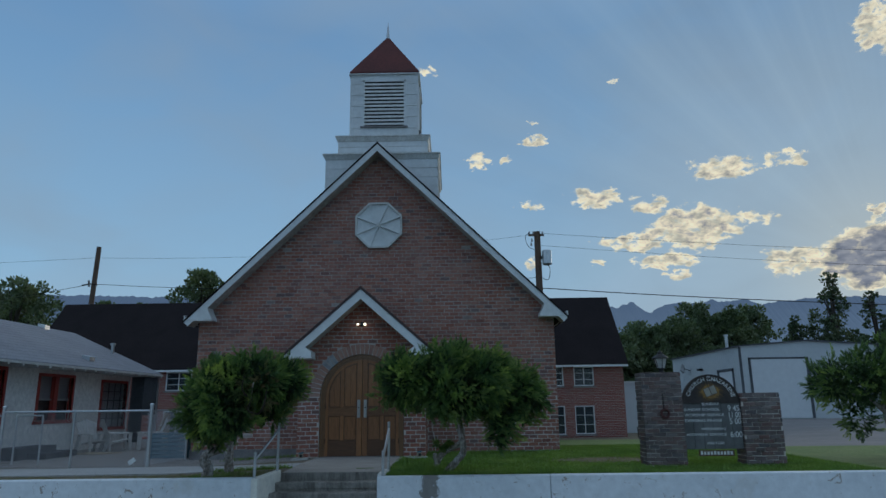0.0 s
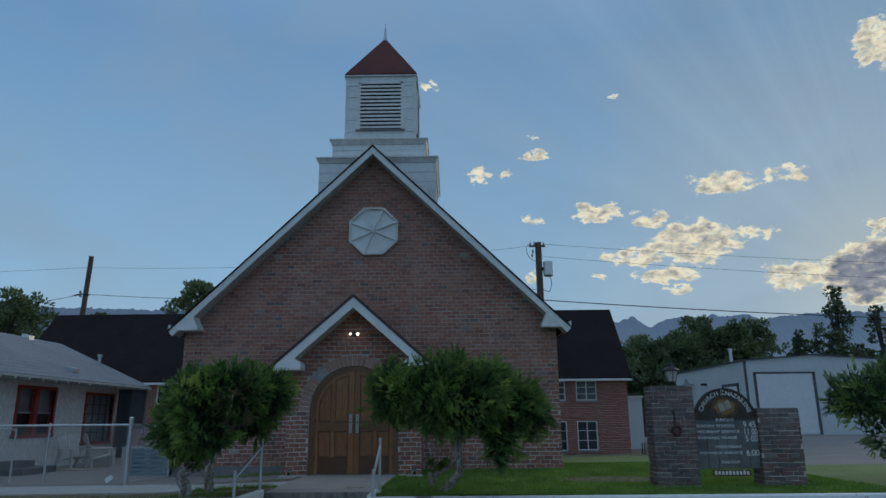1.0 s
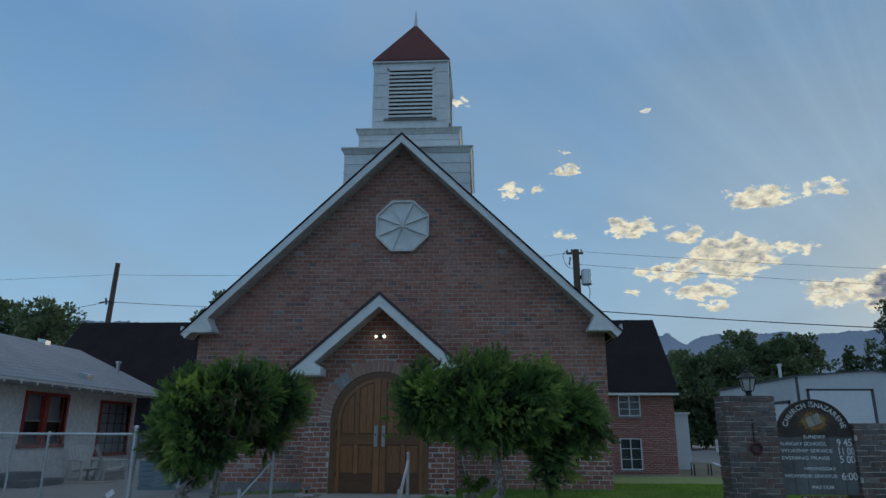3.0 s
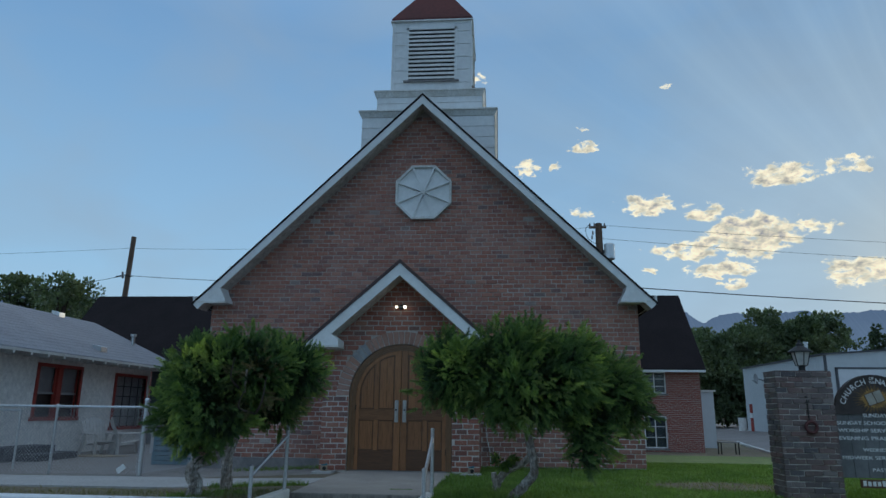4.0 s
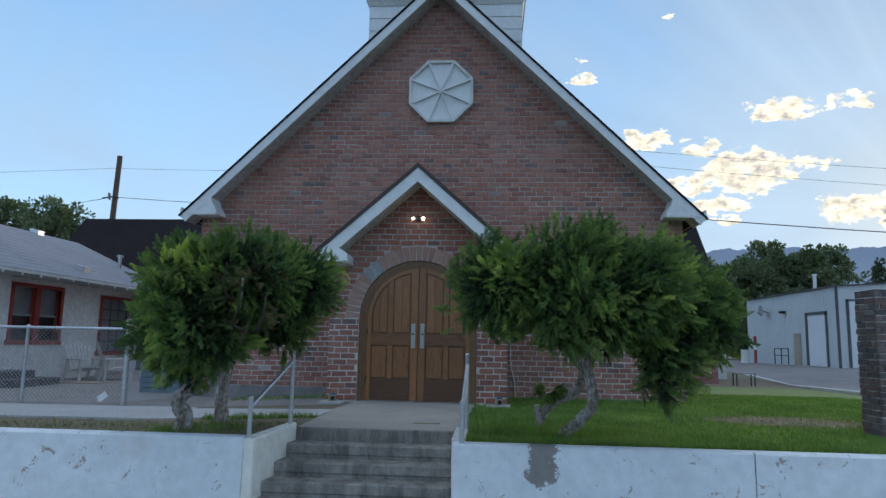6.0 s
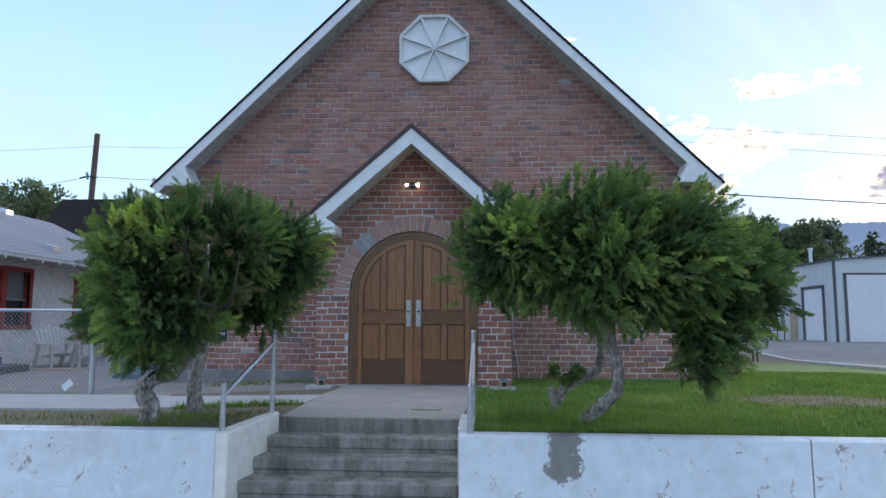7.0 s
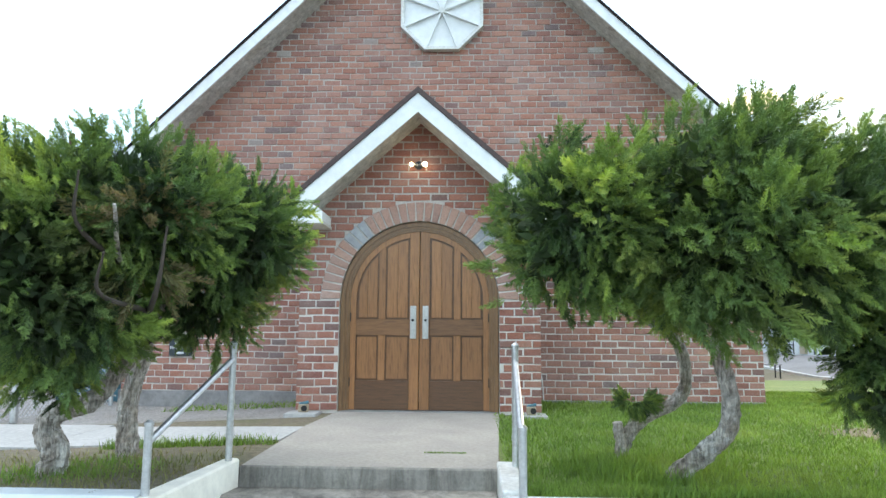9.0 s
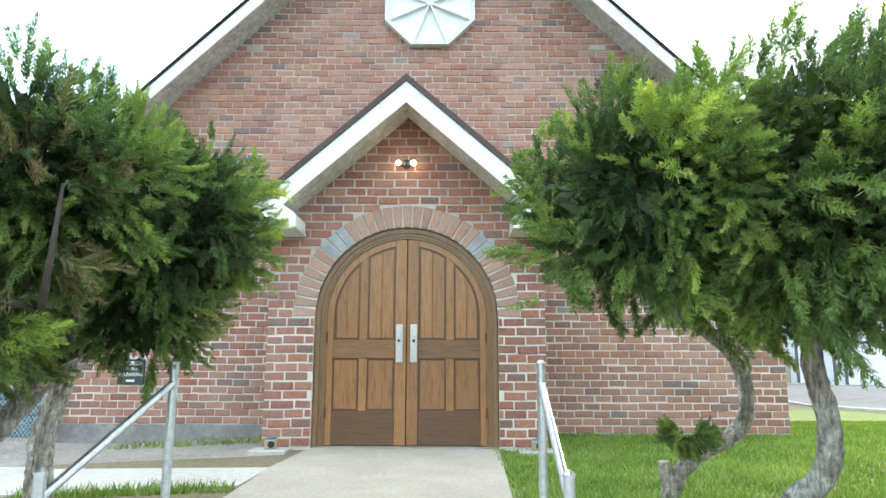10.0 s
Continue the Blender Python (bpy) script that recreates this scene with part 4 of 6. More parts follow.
jamb = None
for k, (r0, r1, y0) in enumerate(((0.935, 0.985, PY + 0.05), (0.90, 0.938, PY + 0.07), (0.872, 0.903, PY + 0.085))):
    o, i = arch_outline(r1, ARCH_Z, 0.004), arch_outline(r0, ARCH_Z, 0.004)
    ob = part("door_frame" if k == 0 else "frame_moulding", prism(o + i[::-1], "y", y0, y0 + 0.1), M_JAMB, church if k == 0 else jamb, "stepped timber door frame" if k == 0 else "", bevel=0.0)
    jamb = jamb or ob
part("threshold", box(-0.98, 0.98, PY + 0.03, PY + 0.2, -0.01, 0.012), M_FOUNDATION, church, "dark worn threshold")
for s in (-1, 1):
    def mirrored(pts):
        return [(s * x, z) for x, z in pts]
    # dark backing leaf paints the shade lines between stiles and panels
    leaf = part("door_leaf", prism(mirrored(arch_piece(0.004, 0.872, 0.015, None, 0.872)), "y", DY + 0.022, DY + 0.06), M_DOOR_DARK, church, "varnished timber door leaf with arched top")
    for name, mat, x0, x1, z0, z1, r, y0 in (
            ("stile", M_DOOR, 0.005, 0.125, 0.02, None, 0.87, 0.0), ("stile", M_DOOR, 0.43, 0.515, 0.375, 0.93, 0, 0.008), ("stile", M_DOOR, 0.43, 0.515, 1.13, None, 0.80, 0.008),
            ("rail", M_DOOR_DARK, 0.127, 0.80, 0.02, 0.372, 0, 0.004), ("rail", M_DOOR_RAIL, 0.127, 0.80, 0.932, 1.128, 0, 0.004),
            ("panel", M_DOOR, 0.15, 0.41, 0.395, 0.91, 0, 0.014), ("panel", M_DOOR, 0.535, 0.78, 0.395, 0.91, 0, 0.014),
            ("panel", M_DOOR, 0.15, 0.275, 1.15, None, 0.775, 0.014), ("panel", M_DOOR, 0.279, 0.41, 1.15, None, 0.775, 0.014),
            ("panel", M_DOOR, 0.535, 0.655, 1.15, None, 0.775, 0.014), ("panel", M_DOOR, 0.659, 0.765, 1.15, None, 0.775, 0.014)):
        part(name, prism(mirrored(arch_piece(x0, x1, z0, z1, r)), "y", DY + y0, DY + 0.03), mat, leaf, bevel=0.003)
    # outer stile that follows the arch
    o = [(0.87, 0.02)] + [(0.87 * math.cos(t), ARCH_Z + 0.87 * math.sin(t)) for t in [math.pi / 2 * 0.905 * k / 20 for k in range(21)]]
    i = [(0.80, 0.02)] + [(0.80 * math.cos(t), ARCH_Z + 0.80 * math.sin(t)) for t in [math.pi / 2 * 0.90 * k / 20 for k in range(21)]]
    part("stile", prism(mirrored(o + i[::-1]), "y", DY + 0.002, DY + 0.03), M_DOOR, leaf)
    plate = part("handle_plate", box(min(s * 0.04, s * 0.115), max(s * 0.04, s * 0.115) , DY - 0.012, DY + 0.002, 0.89, 1.30), M_ALU, leaf, "brushed aluminium pull plate", bevel=0.004)
    part("handle_pull", prism([(s * 0.062, 0.93), (s * 0.098, 0.93), (s * 0.098, 1.26), (s * 0.062, 1.26)], "y", DY - 0.035, DY - 0.022), M_ALU, leaf, bevel=0.003)
    part("lock", tube([(s * 0.08, DY - 0.036, 1.12), (s * 0.08, DY - 0.046, 1.12)], 0.017, 12), M_BLACK, leaf)
    for z in (0.3, 1.1):
        part("hinge", box(min(s * 0.86, s * 0.885), max(s * 0.86, s * 0.885), DY - 0.01, DY, z, z + 0.11), M_BLACK, leaf)

# ---- annex behind the church ----
annex = thing("annex_building", (-2, 16.2, 0), "red brick two-storey annex with a steep dark shingled roof", "building")
AL, AR, AY = -17.5, 10.75, 16.2
WINS = [(7.30, 1.98, 2.93, 0.9), (8.77, 1.98, 2.93, 1.0), (7.30, -0.36, 1.02, 0.9), (8.72, -0.34, 1.02, 0.97), (-11.6, 1.98, 2.9, 1.3), (-11.6, -0.3, 1.0, 1.3)]


def annex_spans(lo, hi):
    zc = (lo + hi) / 2
    cuts = sorted((x - w / 2, x + w / 2) for x, z0, z1, w in WINS if z0 - 0.05 < zc < z1 + 0.03)
    out, a = [], AL
    for c, d in cuts:
        out.append((a, c))
        a = d
    return out + [(a, AR)]


bm = bmesh.new()
zs = [-0.6, -0.36, 1.02, 1.98, 2.93, 3.12]
for k in range(5):
    for a, b in annex_spans(zs[k], zs[k + 1]):
        box(a, b, AY + 0.012, AY + 0.3, zs[k], zs[k + 1], bm)
annex_wall = part("annex_wall", bm, M_MORTAR, annex, "red brick wall")
part("end_wall", prism([(AY + 0.3, -0.6), (22.6, -0.6), (22.6, 3.12), (19.4, 6.6), (AY + 0.3, 3.12)], "x", AR - 0.3, AR - 0.012), M_ANNEX_BRICK, annex)
part("end_wall", prism([(AY + 0.3, -0.6), (22.6, -0.6), (22.6, 3.12), (19.4, 6.6), (AY + 0.3, 3.12)], "x", AL, AL + 0.3), M_ANNEX_BRICK, annex)
ridge, eave = (19.4, 6.92), (15.85, 3.05)
for sgn in (1, -1):
    pts = [ridge, (19.4 + sgn * (eave[0] - 19.4), eave[1]), (19.4 + sgn * (eave[0] - 19.4), eave[1] - 0.07), (19.4, ridge[1] - 0.1)]
    part("annex_roof", prism(pts, "x", -19.6, 10.95), M_ROOF_DARK, annex, "dark shingled roof slope")
part("eave_board", box(-19.6, 10.93, 15.84, 15.87, 2.90, 3.0), M_WHITE, annex, "white eave board")
part("annex_soffit", box(-19.5, 10.9, 15.87, 16.2, 2.985, 3.0), M_WHITE_OLD, annex)


def sash_window(parent, xc, z0, z1, w, y, mat, cols, rows_, glass=M_GLASS, back=M_SCREEN):
    win = part("window", box(xc - w / 2, xc + w / 2, y + 0.10, y + 0.13, z0, z1), back, parent, "window with white frame and curtain")
    for a, b, c, d in ((-w / 2, -w / 2 + 0.05, z0, z1), (w / 2 - 0.05, w / 2, z0, z1), (-w / 2, w / 2, z1 - 0.05, z1), (-w / 2, w / 2, z0, z0 + 0.05)):
        part("frame", box(xc + a, xc + b, y + 0.02, y + 0.08, c, d), mat, win)
    part("pane", box(xc - w / 2 + 0.05, xc + w / 2 - 0.05, y + 0.055, y + 0.06, z0 + 0.05, z1 - 0.05), glass, win)
    for i in range(1, cols):
        x = xc - w / 2 + w * i / cols
        part("glazing_bar", box(x - 0.02, x + 0.02, y + 0.03, y + 0.07, z0 + 0.05, z1 - 0.05), mat, win)
    for i in range(1, rows_):
        z = z0 + (z1 - z0) * i / rows_
        part("glazing_bar", box(xc - w / 2 + 0.05, xc + w / 2 - 0.05, y + 0.035, y + 0.065, z - 0.012, z + 0.012), mat, win)
    part("sill", box(xc - w / 2 - 0.06, xc + w / 2 + 0.06, y - 0.05, y + 0.09, z0 - 0.07, z0), M_FOUNDATION if parent is annex else M_RED, win)
    return win


for x, z0, z1, w in WINS:
    sash_window(annex, x, z0, z1, w, AY, M_WHITE, 2, 3)
shed = thing("metal_shed", (12.6, 22, -0.6), "pale blue-grey metal shed behind the annex", "shed")
part("body", box(11.6, 12.9, 21.5, 24, -0.6, 2.25), M_GARAGE, shed)
part("roof", box(11.5, 13.0, 21.4, 24.1, 2.25, 2.33), M_WHITE_OLD, shed)


# ---- junipers ----
def spray_shape(rng):
    """A juniper spray, 1 long along z: a twig thick with short scaly shoots that point forward."""
    verts, faces = [], []

    def shoot(p, d, length, width):
        d = d / np.linalg.norm(d)
        s = np.cross(d, rng.normal(size=3))
        s = s / (np.linalg.norm(s) + 1e-6)
        n = len(verts)
        verts.extend([p + s * width * 0.7, p + d * length, p - s * width * 0.7 + d * length * 0.25])
        faces.append((n, n + 1, n + 2))
    bend = rng.normal(0, 0.16, 2)
    nodes = 22
    for i in range(nodes):
        t = 0.04 + 0.9 * i / (nodes - 1)
        p = np.array([bend[0] * t * t, bend[1] * t * t, t])
        turn = rng.uniform(0, 6.28)
        for s in range(3):
            a = turn + s * 2.094
            l = (0.23 * (1 - t) ** 0.7 + 0.08) * rng.uniform(0.7, 1.25)
            d = np.array([math.cos(a), math.sin(a) * 0.6, rng.uniform(0.6, 1.2)])
            shoot(p, d, l, 0.033)
            if s < 2:
                dn = d / np.linalg.norm(d)
                shoot(p + dn * l * rng.uniform(0.35, 0.75), dn + np.array([0, 0, 0.5]) + rng.normal(0, 0.5, 3), l * 0.65, 0.028)
    shoot(np.array([bend[0] * 0.88, bend[1] * 0.88, 0.92]), np.array([bend[0], bend[1], 1.0]), 0.10, 0.018)
    return np.array(verts, dtype=np.float32), np.array(faces, dtype=np.int32)


_rng = np.random.default_rng(5)
SPRAYS = [spray_shape(_rng) for _ in range(6)]


PER_PLUME = 13
INNER = (np.array([[0, 0, 0], [0.17, 0.05, 0.5], [0, 0, 1], [-0.17, -0.05, 0.5]], dtype=np.float32), np.array([[0, 1, 2, 3]], dtype=np.int32))


def scatter_sprays(pts, dirs, lengths, rng, shapes=None, tones=None):
    """Copies of the spray shapes at pts along dirs, as one pair of arrays."""
    shapes = shapes or SPRAYS
    which = rng.integers(0, len(shapes), len(pts))
    all_v, all_f, all_t, n = [], [], [], 0
    z = dirs / np.linalg.norm(dirs, axis=1, keepdims=True)
    x = np.cross(z, rng.normal(size=z.shape))
    x /= np.linalg.norm(x, axis=1, keepdims=True)
    y = np.cross(z, x)
    for k, (sv, sf) in enumerate(shapes):
        m = which == k
        if not m.any():
            continue
        L = lengths[m][:, None, None]
        v = (sv[None, :, 0:1] * x[m][:, None] + sv[None, :, 1:2] * y[m][:, None] + sv[None, :, 2:3] * z[m][:, None]) * L + pts[m][:, None]
        f = sf[None] + (np.arange(m.sum()) * len(sv))[:, None, None] + n
        all_v.append(v.reshape(-1, 3))
        all_f.append(f.reshape(-1, sf.shape[1]))
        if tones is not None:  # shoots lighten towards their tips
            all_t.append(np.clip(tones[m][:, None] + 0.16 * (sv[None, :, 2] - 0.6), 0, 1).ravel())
        n += m.sum() * len(sv)
    if tones is not None:
        return np.concatenate(all_v), np.concatenate(all_f), np.concatenate(all_t)
    return np.concatenate(all_v), np.concatenate(all_f)


def spray_tones(v, rng, shapes=None):
    """One random tone for each spray, spread over its points."""
    per = len((shapes or SPRAYS)[0][0])
    return np.repeat(np.clip(rng.normal(0.48, 0.22, len(v) // per), 0, 1), per)


def crown_points(blobs, count, rng, sweep, lumps=16, skip=0.62):
    """Points and outward ways over the lumpy surface of a union of ellipsoids."""
    blobs = np.array(blobs, dtype=float)
    area = (blobs[:, 3] * blobs[:, 4] + blobs[:, 3] * blobs[:, 5] + blobs[:, 4] * blobs[:, 5])
    share = (count * 1.6 * area / area.sum()).astype(int)
    P, D = [], []
    for b, n in zip(blobs, share):
        u = rng.normal(size=(lumps, 3))
        u /= np.linalg.norm(u, axis=1, keepdims=True)
        centre = u[rng.integers(0, lumps, n)] * rng.uniform(0.62, 0.9, (n, 1))
        off = rng.normal(size=(n, 3))
        off /= np.linalg.norm(off, axis=1, keepdims=True)
        q = centre + off * rng.uniform(0.15, 0.36, (n, 1))
        rad = np.linalg.norm(q, axis=1)
        q = q * np.minimum(1, 1.06 / rad)[:, None]
        p = b[:3] + q * b[3:]
        nrm = q / b[3:] + off * 0.65
        nrm /= np.linalg.norm(nrm, axis=1, keepdims=True)
        P.append(p)
        D.append(nrm)
    P, D = np.concatenate(P), np.concatenate(D)
    e = np.min([(((P - b[:3]) / b[3:]) ** 2).sum(1) for b in blobs], axis=0)
    keep = e > skip ** 2
    P, D = P[keep], D[keep]
    D = D + np.array(sweep) + rng.normal(0, 0.2, D.shape)
    return P, D


def crown_shell(blobs, count, rng, sweep):
    """Evenly strewn points on the outer skin of a union of ellipsoids, with their outward ways."""
    blobs = np.array(blobs, dtype=float)
    area = blobs[:, 3] * blobs[:, 4] + blobs[:, 3] * blobs[:, 5] + blobs[:, 4] * blobs[:, 5]
    pick = rng.choice(len(blobs), count * 5, p=area / area.sum())
    b = blobs[pick]
    u = rng.normal(size=(len(b), 3))
    u /= np.linalg.norm(u, axis=1, keepdims=True)
    # lobes: the skin swells and falls back in clumps of a few hands' width
    swell = np.array([noise.noise(Vector(q) * 2.6) for q in (b[:, :3] + u * b[:, 3:])])
    p = b[:, :3] + u * b[:, 3:] * (0.93 + 0.26 * np.clip(swell, -0.6, 0.5) + rng.uniform(-0.05, 0.05, len(b)))[:, None]
    e = np.array([(((p - q[:3]) / q[3:]) ** 2).sum(1) for q in blobs])
    p, d = p[e.min(0) > 0.55], (u / b[:, 3:])[e.min(0) > 0.55]
    # thin out the crowded ones
    keep = []
    cell = {}
    gap = 0.088
    for k, q in enumerate(p):
        key = tuple((q // gap).astype(int))
        near = [i for dx in (-1, 0, 1) for dy in (-1, 0, 1) for dz in (-1, 0, 1) for i in cell.get((key[0] + dx, key[1] + dy, key[2] + dz), ())]
        if len(keep) < count and all(((p[i] - q) ** 2).sum() > gap * gap for i in near):
            keep.append(k)
            cell.setdefault(key, []).append(k)
    d = d[keep]
    d = d / np.linalg.norm(d, axis=1, keepdims=True) + np.array(sweep) + rng.normal(0, 0.40, d.shape)
    return p[keep], d / np.linalg.norm(d, axis=1, keepdims=True)


def limb(points, r0, r1, rng, steps=5, sides=10, knots=0.12, flutes=0.0):
    c = curve_points(points, steps)
    n = len(c)
    return tube(c, [r0 + (r1 - r0) * i / (n - 1) for i in range(n)], sides, knots=knots, rng=rng, flutes=flutes)


def juniper(at, label, trunks, limbs, blobs, count, sweep, seed, dead=None, sprout=None):
    rng, pr = np.random.default_rng(seed), random.Random(seed)
    tree = thing("juniper_tree", at, label, "tree", "junipers along the church front")
    for pts, r0, r1 in trunks:
        part("trunk", limb(pts, r0, r1, pr, 10, 18, 0.10, 0.13), M_BARK, tree, "twisted grey stringy-barked trunk", smooth=False)
    for pts, r0, r1 in limbs:
        part("limb", limb(pts, r0, r1, pr, 5, 8), M_BARK_DARK if r0 < 0.03 else M_BARK, tree)
    o = np.array(at)
    # plumes: tapering tufts of sprays that stand out from the crown's surface
    p, d = crown_shell(blobs, count // PER_PLUME, rng, sweep)
    size = rng.uniform(0.18, 0.33, len(p)) * np.where(rng.random(len(p)) < 0.12, 1.3, 1.0)
    along = rng.random((len(p), PER_PLUME)) ** 1.2
    side = rng.normal(size=(len(p), PER_PLUME, 3))
    side -= (side * d[:, None]).sum(2, keepdims=True) * d[:, None]
    q = p[:, None] + d[:, None] * ((along - 0.60) * size[:, None])[..., None] + side * (0.25 * size[:, None] * (1.05 - along) ** 0.8)[..., None]
    w = d[:, None] + side * (0.34 * (1.1 - along))[..., None] + rng.normal(0, 0.12, side.shape)
    L = (size[:, None] * rng.uniform(0.34, 0.58, along.shape)).ravel()
    lobe = np.array([noise.noise(Vector(c) * 2.6) for c in p])
    # tone paints shade too: darker at plume bases and in sunken lobes
    growth_shade_tone = np.clip((rng.normal(0.44, 0.15, len(p)) + 0.35 * lobe)[:, None] + 0.34 * (along - 0.5) + rng.normal(0, 0.07, along.shape), 0, 1).ravel()
    which_first = np.argsort(rng.random(len(L)))
    v, f, tone = scatter_sprays(q.reshape(-1, 3)[which_first] - o, w.reshape(-1, 3)[which_first], L[which_first], rng, None, growth_shade_tone[which_first])
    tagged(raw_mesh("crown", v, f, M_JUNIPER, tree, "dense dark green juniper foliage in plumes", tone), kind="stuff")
    # old growth that fills the crown behind the plumes, its shade painted as dark tone
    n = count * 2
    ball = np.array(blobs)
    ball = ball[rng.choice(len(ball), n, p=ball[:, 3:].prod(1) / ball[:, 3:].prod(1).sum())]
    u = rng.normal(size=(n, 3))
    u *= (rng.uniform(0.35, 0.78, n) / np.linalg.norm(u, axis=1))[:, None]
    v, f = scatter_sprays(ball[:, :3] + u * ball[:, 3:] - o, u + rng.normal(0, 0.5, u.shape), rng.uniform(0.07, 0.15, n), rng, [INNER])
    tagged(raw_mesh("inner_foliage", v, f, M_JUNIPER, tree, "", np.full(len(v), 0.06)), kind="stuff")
    if sprout is not None:
        p, d = crown_points(sprout, 150, rng, sweep, 6, 0.3)
        L = rng.uniform(0.07, 0.12, len(p))
        v, f = scatter_sprays(p - o, d, L, rng)
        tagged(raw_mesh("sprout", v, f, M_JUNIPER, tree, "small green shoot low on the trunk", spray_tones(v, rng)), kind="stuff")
    if dead is not None:
        blobs_, n = dead
        p, d = crown_points(blobs_, n, rng, (0, 0, 0.1), 10, 0.2)
        L = rng.uniform(0.14, 0.28, len(p))
        v, f = scatter_sprays(p - o, d, L, rng)
        tagged(raw_mesh("browned_foliage", v, f, M_JUNIPER_DEAD, tree, "browned dead juniper foliage"), kind="stuff")
    return tree


juniper((-2.25, -5.0, -0.08), "dark green leaning juniper with twin twisted trunks", [
    ([(-2.36, -5.2, -0.12), (-2.30, -5.2, 0.10), (-2.38, -5.2, 0.24), (-2.33, -5.2, 0.36), (-2.12, -5.1, 0.44), (-2.0, -5.0, 0.62), (-1.85, -4.9, 0.95)], 0.095, 0.055),
    ([(-2.17, -4.45, -0.12), (-2.18, -4.45, 0.2), (-2.16, -4.46, 0.45), (-2.07, -4.5, 0.75), (-2.0, -4.55, 1.05)], 0.085, 0.06)], [
    ([(-2.0, -5.0, 0.62), (-1.75, -5.15, 0.85), (-1.55, -5.2, 1.2), (-1.35, -5.2, 1.6)], 0.05, 0.015),
    ([(-1.75, -5.15, 0.85), (-1.45, -5.2, 1.0), (-1.2, -5.15, 1.35)], 0.028, 0.01),
    ([(-1.85, -4.9, 0.95), (-1.95, -5.3, 1.4), (-2.0, -5.4, 1.9)], 0.05, 0.012),
    ([(-2.0, -4.55, 1.05), (-2.3, -4.8, 1.4), (-2.6, -5.0, 1.6)], 0.06, 0.012),
    ([(-1.7, -5.2, 0.9), (-1.65, -5.5, 1.25), (-1.75, -5.6, 1.7)], 0.024, 0.008),
    ([(-1.6, -5.1, 1.1), (-1.4, -5.4, 1.4), (-1.45, -5.5, 1.75)], 0.02, 0.007),
    ([(-2.0, -4.55, 1.05), (-1.6, -4.5, 1.4), (-1.2, -4.6, 1.8)], 0.05, 0.012),
    ([(-1.55, -5.2, 1.1), (-1.40, -5.9, 1.15), (-1.22, -6.5, 1.30), (-1.08, -6.85, 1.55)], 0.034, 0.008),
    ([(-1.40, -5.9, 1.15), (-1.15, -6.3, 1.05), (-0.98, -6.55, 1.20), (-0.92, -6.62, 1.48)], 0.026, 0.006),
    ([(-1.22, -6.5, 1.30), (-1.26, -6.85, 1.45), (-1.18, -7.0, 1.68)], 0.016, 0.005),
    ([(-1.15, -6.3, 1.05), (-1.18, -6.75, 1.12), (-1.06, -6.95, 1.30)], 0.016, 0.005)],
    [(-2.15, -5.60, 1.10, 0.52, 0.66, 0.50), (-1.68, -6.25, 1.47, 0.54, 0.80, 0.48), (-1.34, -6.10, 1.64, 0.56, 0.76, 0.41), (-1.00, -5.40, 1.60, 0.44, 0.64, 0.42), (-2.15, -5.55, 0.80, 0.28, 0.36, 0.32),
     (-1.62, -6.45, 1.18, 0.42, 0.62, 0.44), (-1.30, -5.15, 1.25, 0.40, 0.5, 0.36), (-1.92, -5.75, 1.50, 0.46, 0.58, 0.42)],
    7000, (-0.10, -0.05, 0.0), 11, ([(-1.10, -6.50, 1.42, 0.20, 0.22, 0.34)], 34))

juniper((2.1, -5.0, -0.05), "large green windswept juniper with pale twisted trunks", [
    ([(1.98, -5.30, -0.06), (2.06, -5.32, 0.05), (2.20, -5.40, 0.19), (2.31, -5.5, 0.34), (2.29, -5.58, 0.6), (2.24, -5.6, 0.85), (2.30, -5.5, 1.2)], 0.066, 0.044),
    ([(1.80, -4.6, -0.06), (1.84, -4.6, 0.13), (1.98, -4.6, 0.29), (2.23, -4.6, 0.42), (2.32, -4.62, 0.60), (2.27, -4.68, 0.86), (2.08, -4.8, 1.02), (1.82, -4.9, 1.17)], 0.056, 0.036)], [
    ([(1.84, -4.6, 0.10), (1.80, -4.61, 0.19), (1.79, -4.62, 0.27)], 0.05, 0.038),
    ([(2.27, -5.55, 1.05), (2.7, -5.1, 1.4), (3.0, -5.3, 1.6), (3.4, -5.6, 1.5)], 0.07, 0.014),
    ([(2.27, -5.55, 1.1), (2.1, -5.2, 1.5), (1.8, -5.4, 1.9)], 0.06, 0.012),
    ([(2.05, -4.95, 1.0), (1.7, -5.0, 1.25), (1.4, -4.95, 1.6)], 0.045, 0.012),
    ([(2.27, -5.55, 1.1), (2.5, -5.3, 1.6), (2.6, -5.2, 2.1)], 0.06, 0.012),
    ([(2.9, -5.3, 1.5), (3.18, -5.7, 1.1), (3.12, -5.8, 0.6)], 0.022, 0.006)],
    [(1.38, -5.90, 1.60, 0.56, 0.74, 0.42), (2.02, -6.0, 1.71, 0.66, 0.85, 0.44), (2.62, -5.95, 1.63, 0.66, 0.85, 0.42), (3.10, -5.75, 1.40, 0.54, 0.72, 0.40), (2.28, -6.30, 1.42, 0.80, 0.66, 0.44),
     (2.98, -6.05, 1.02, 0.28, 0.38, 0.42), (2.92, -6.1, 0.70, 0.12, 0.2, 0.24), (3.46, -5.6, 1.25, 0.32, 0.42, 0.34), (2.35, -5.2, 1.40, 0.75, 0.5, 0.34)],
    8200, (0.40, -0.05, -0.10), 23, None, [(1.95, -4.68, 0.44, 0.15, 0.10, 0.06)])

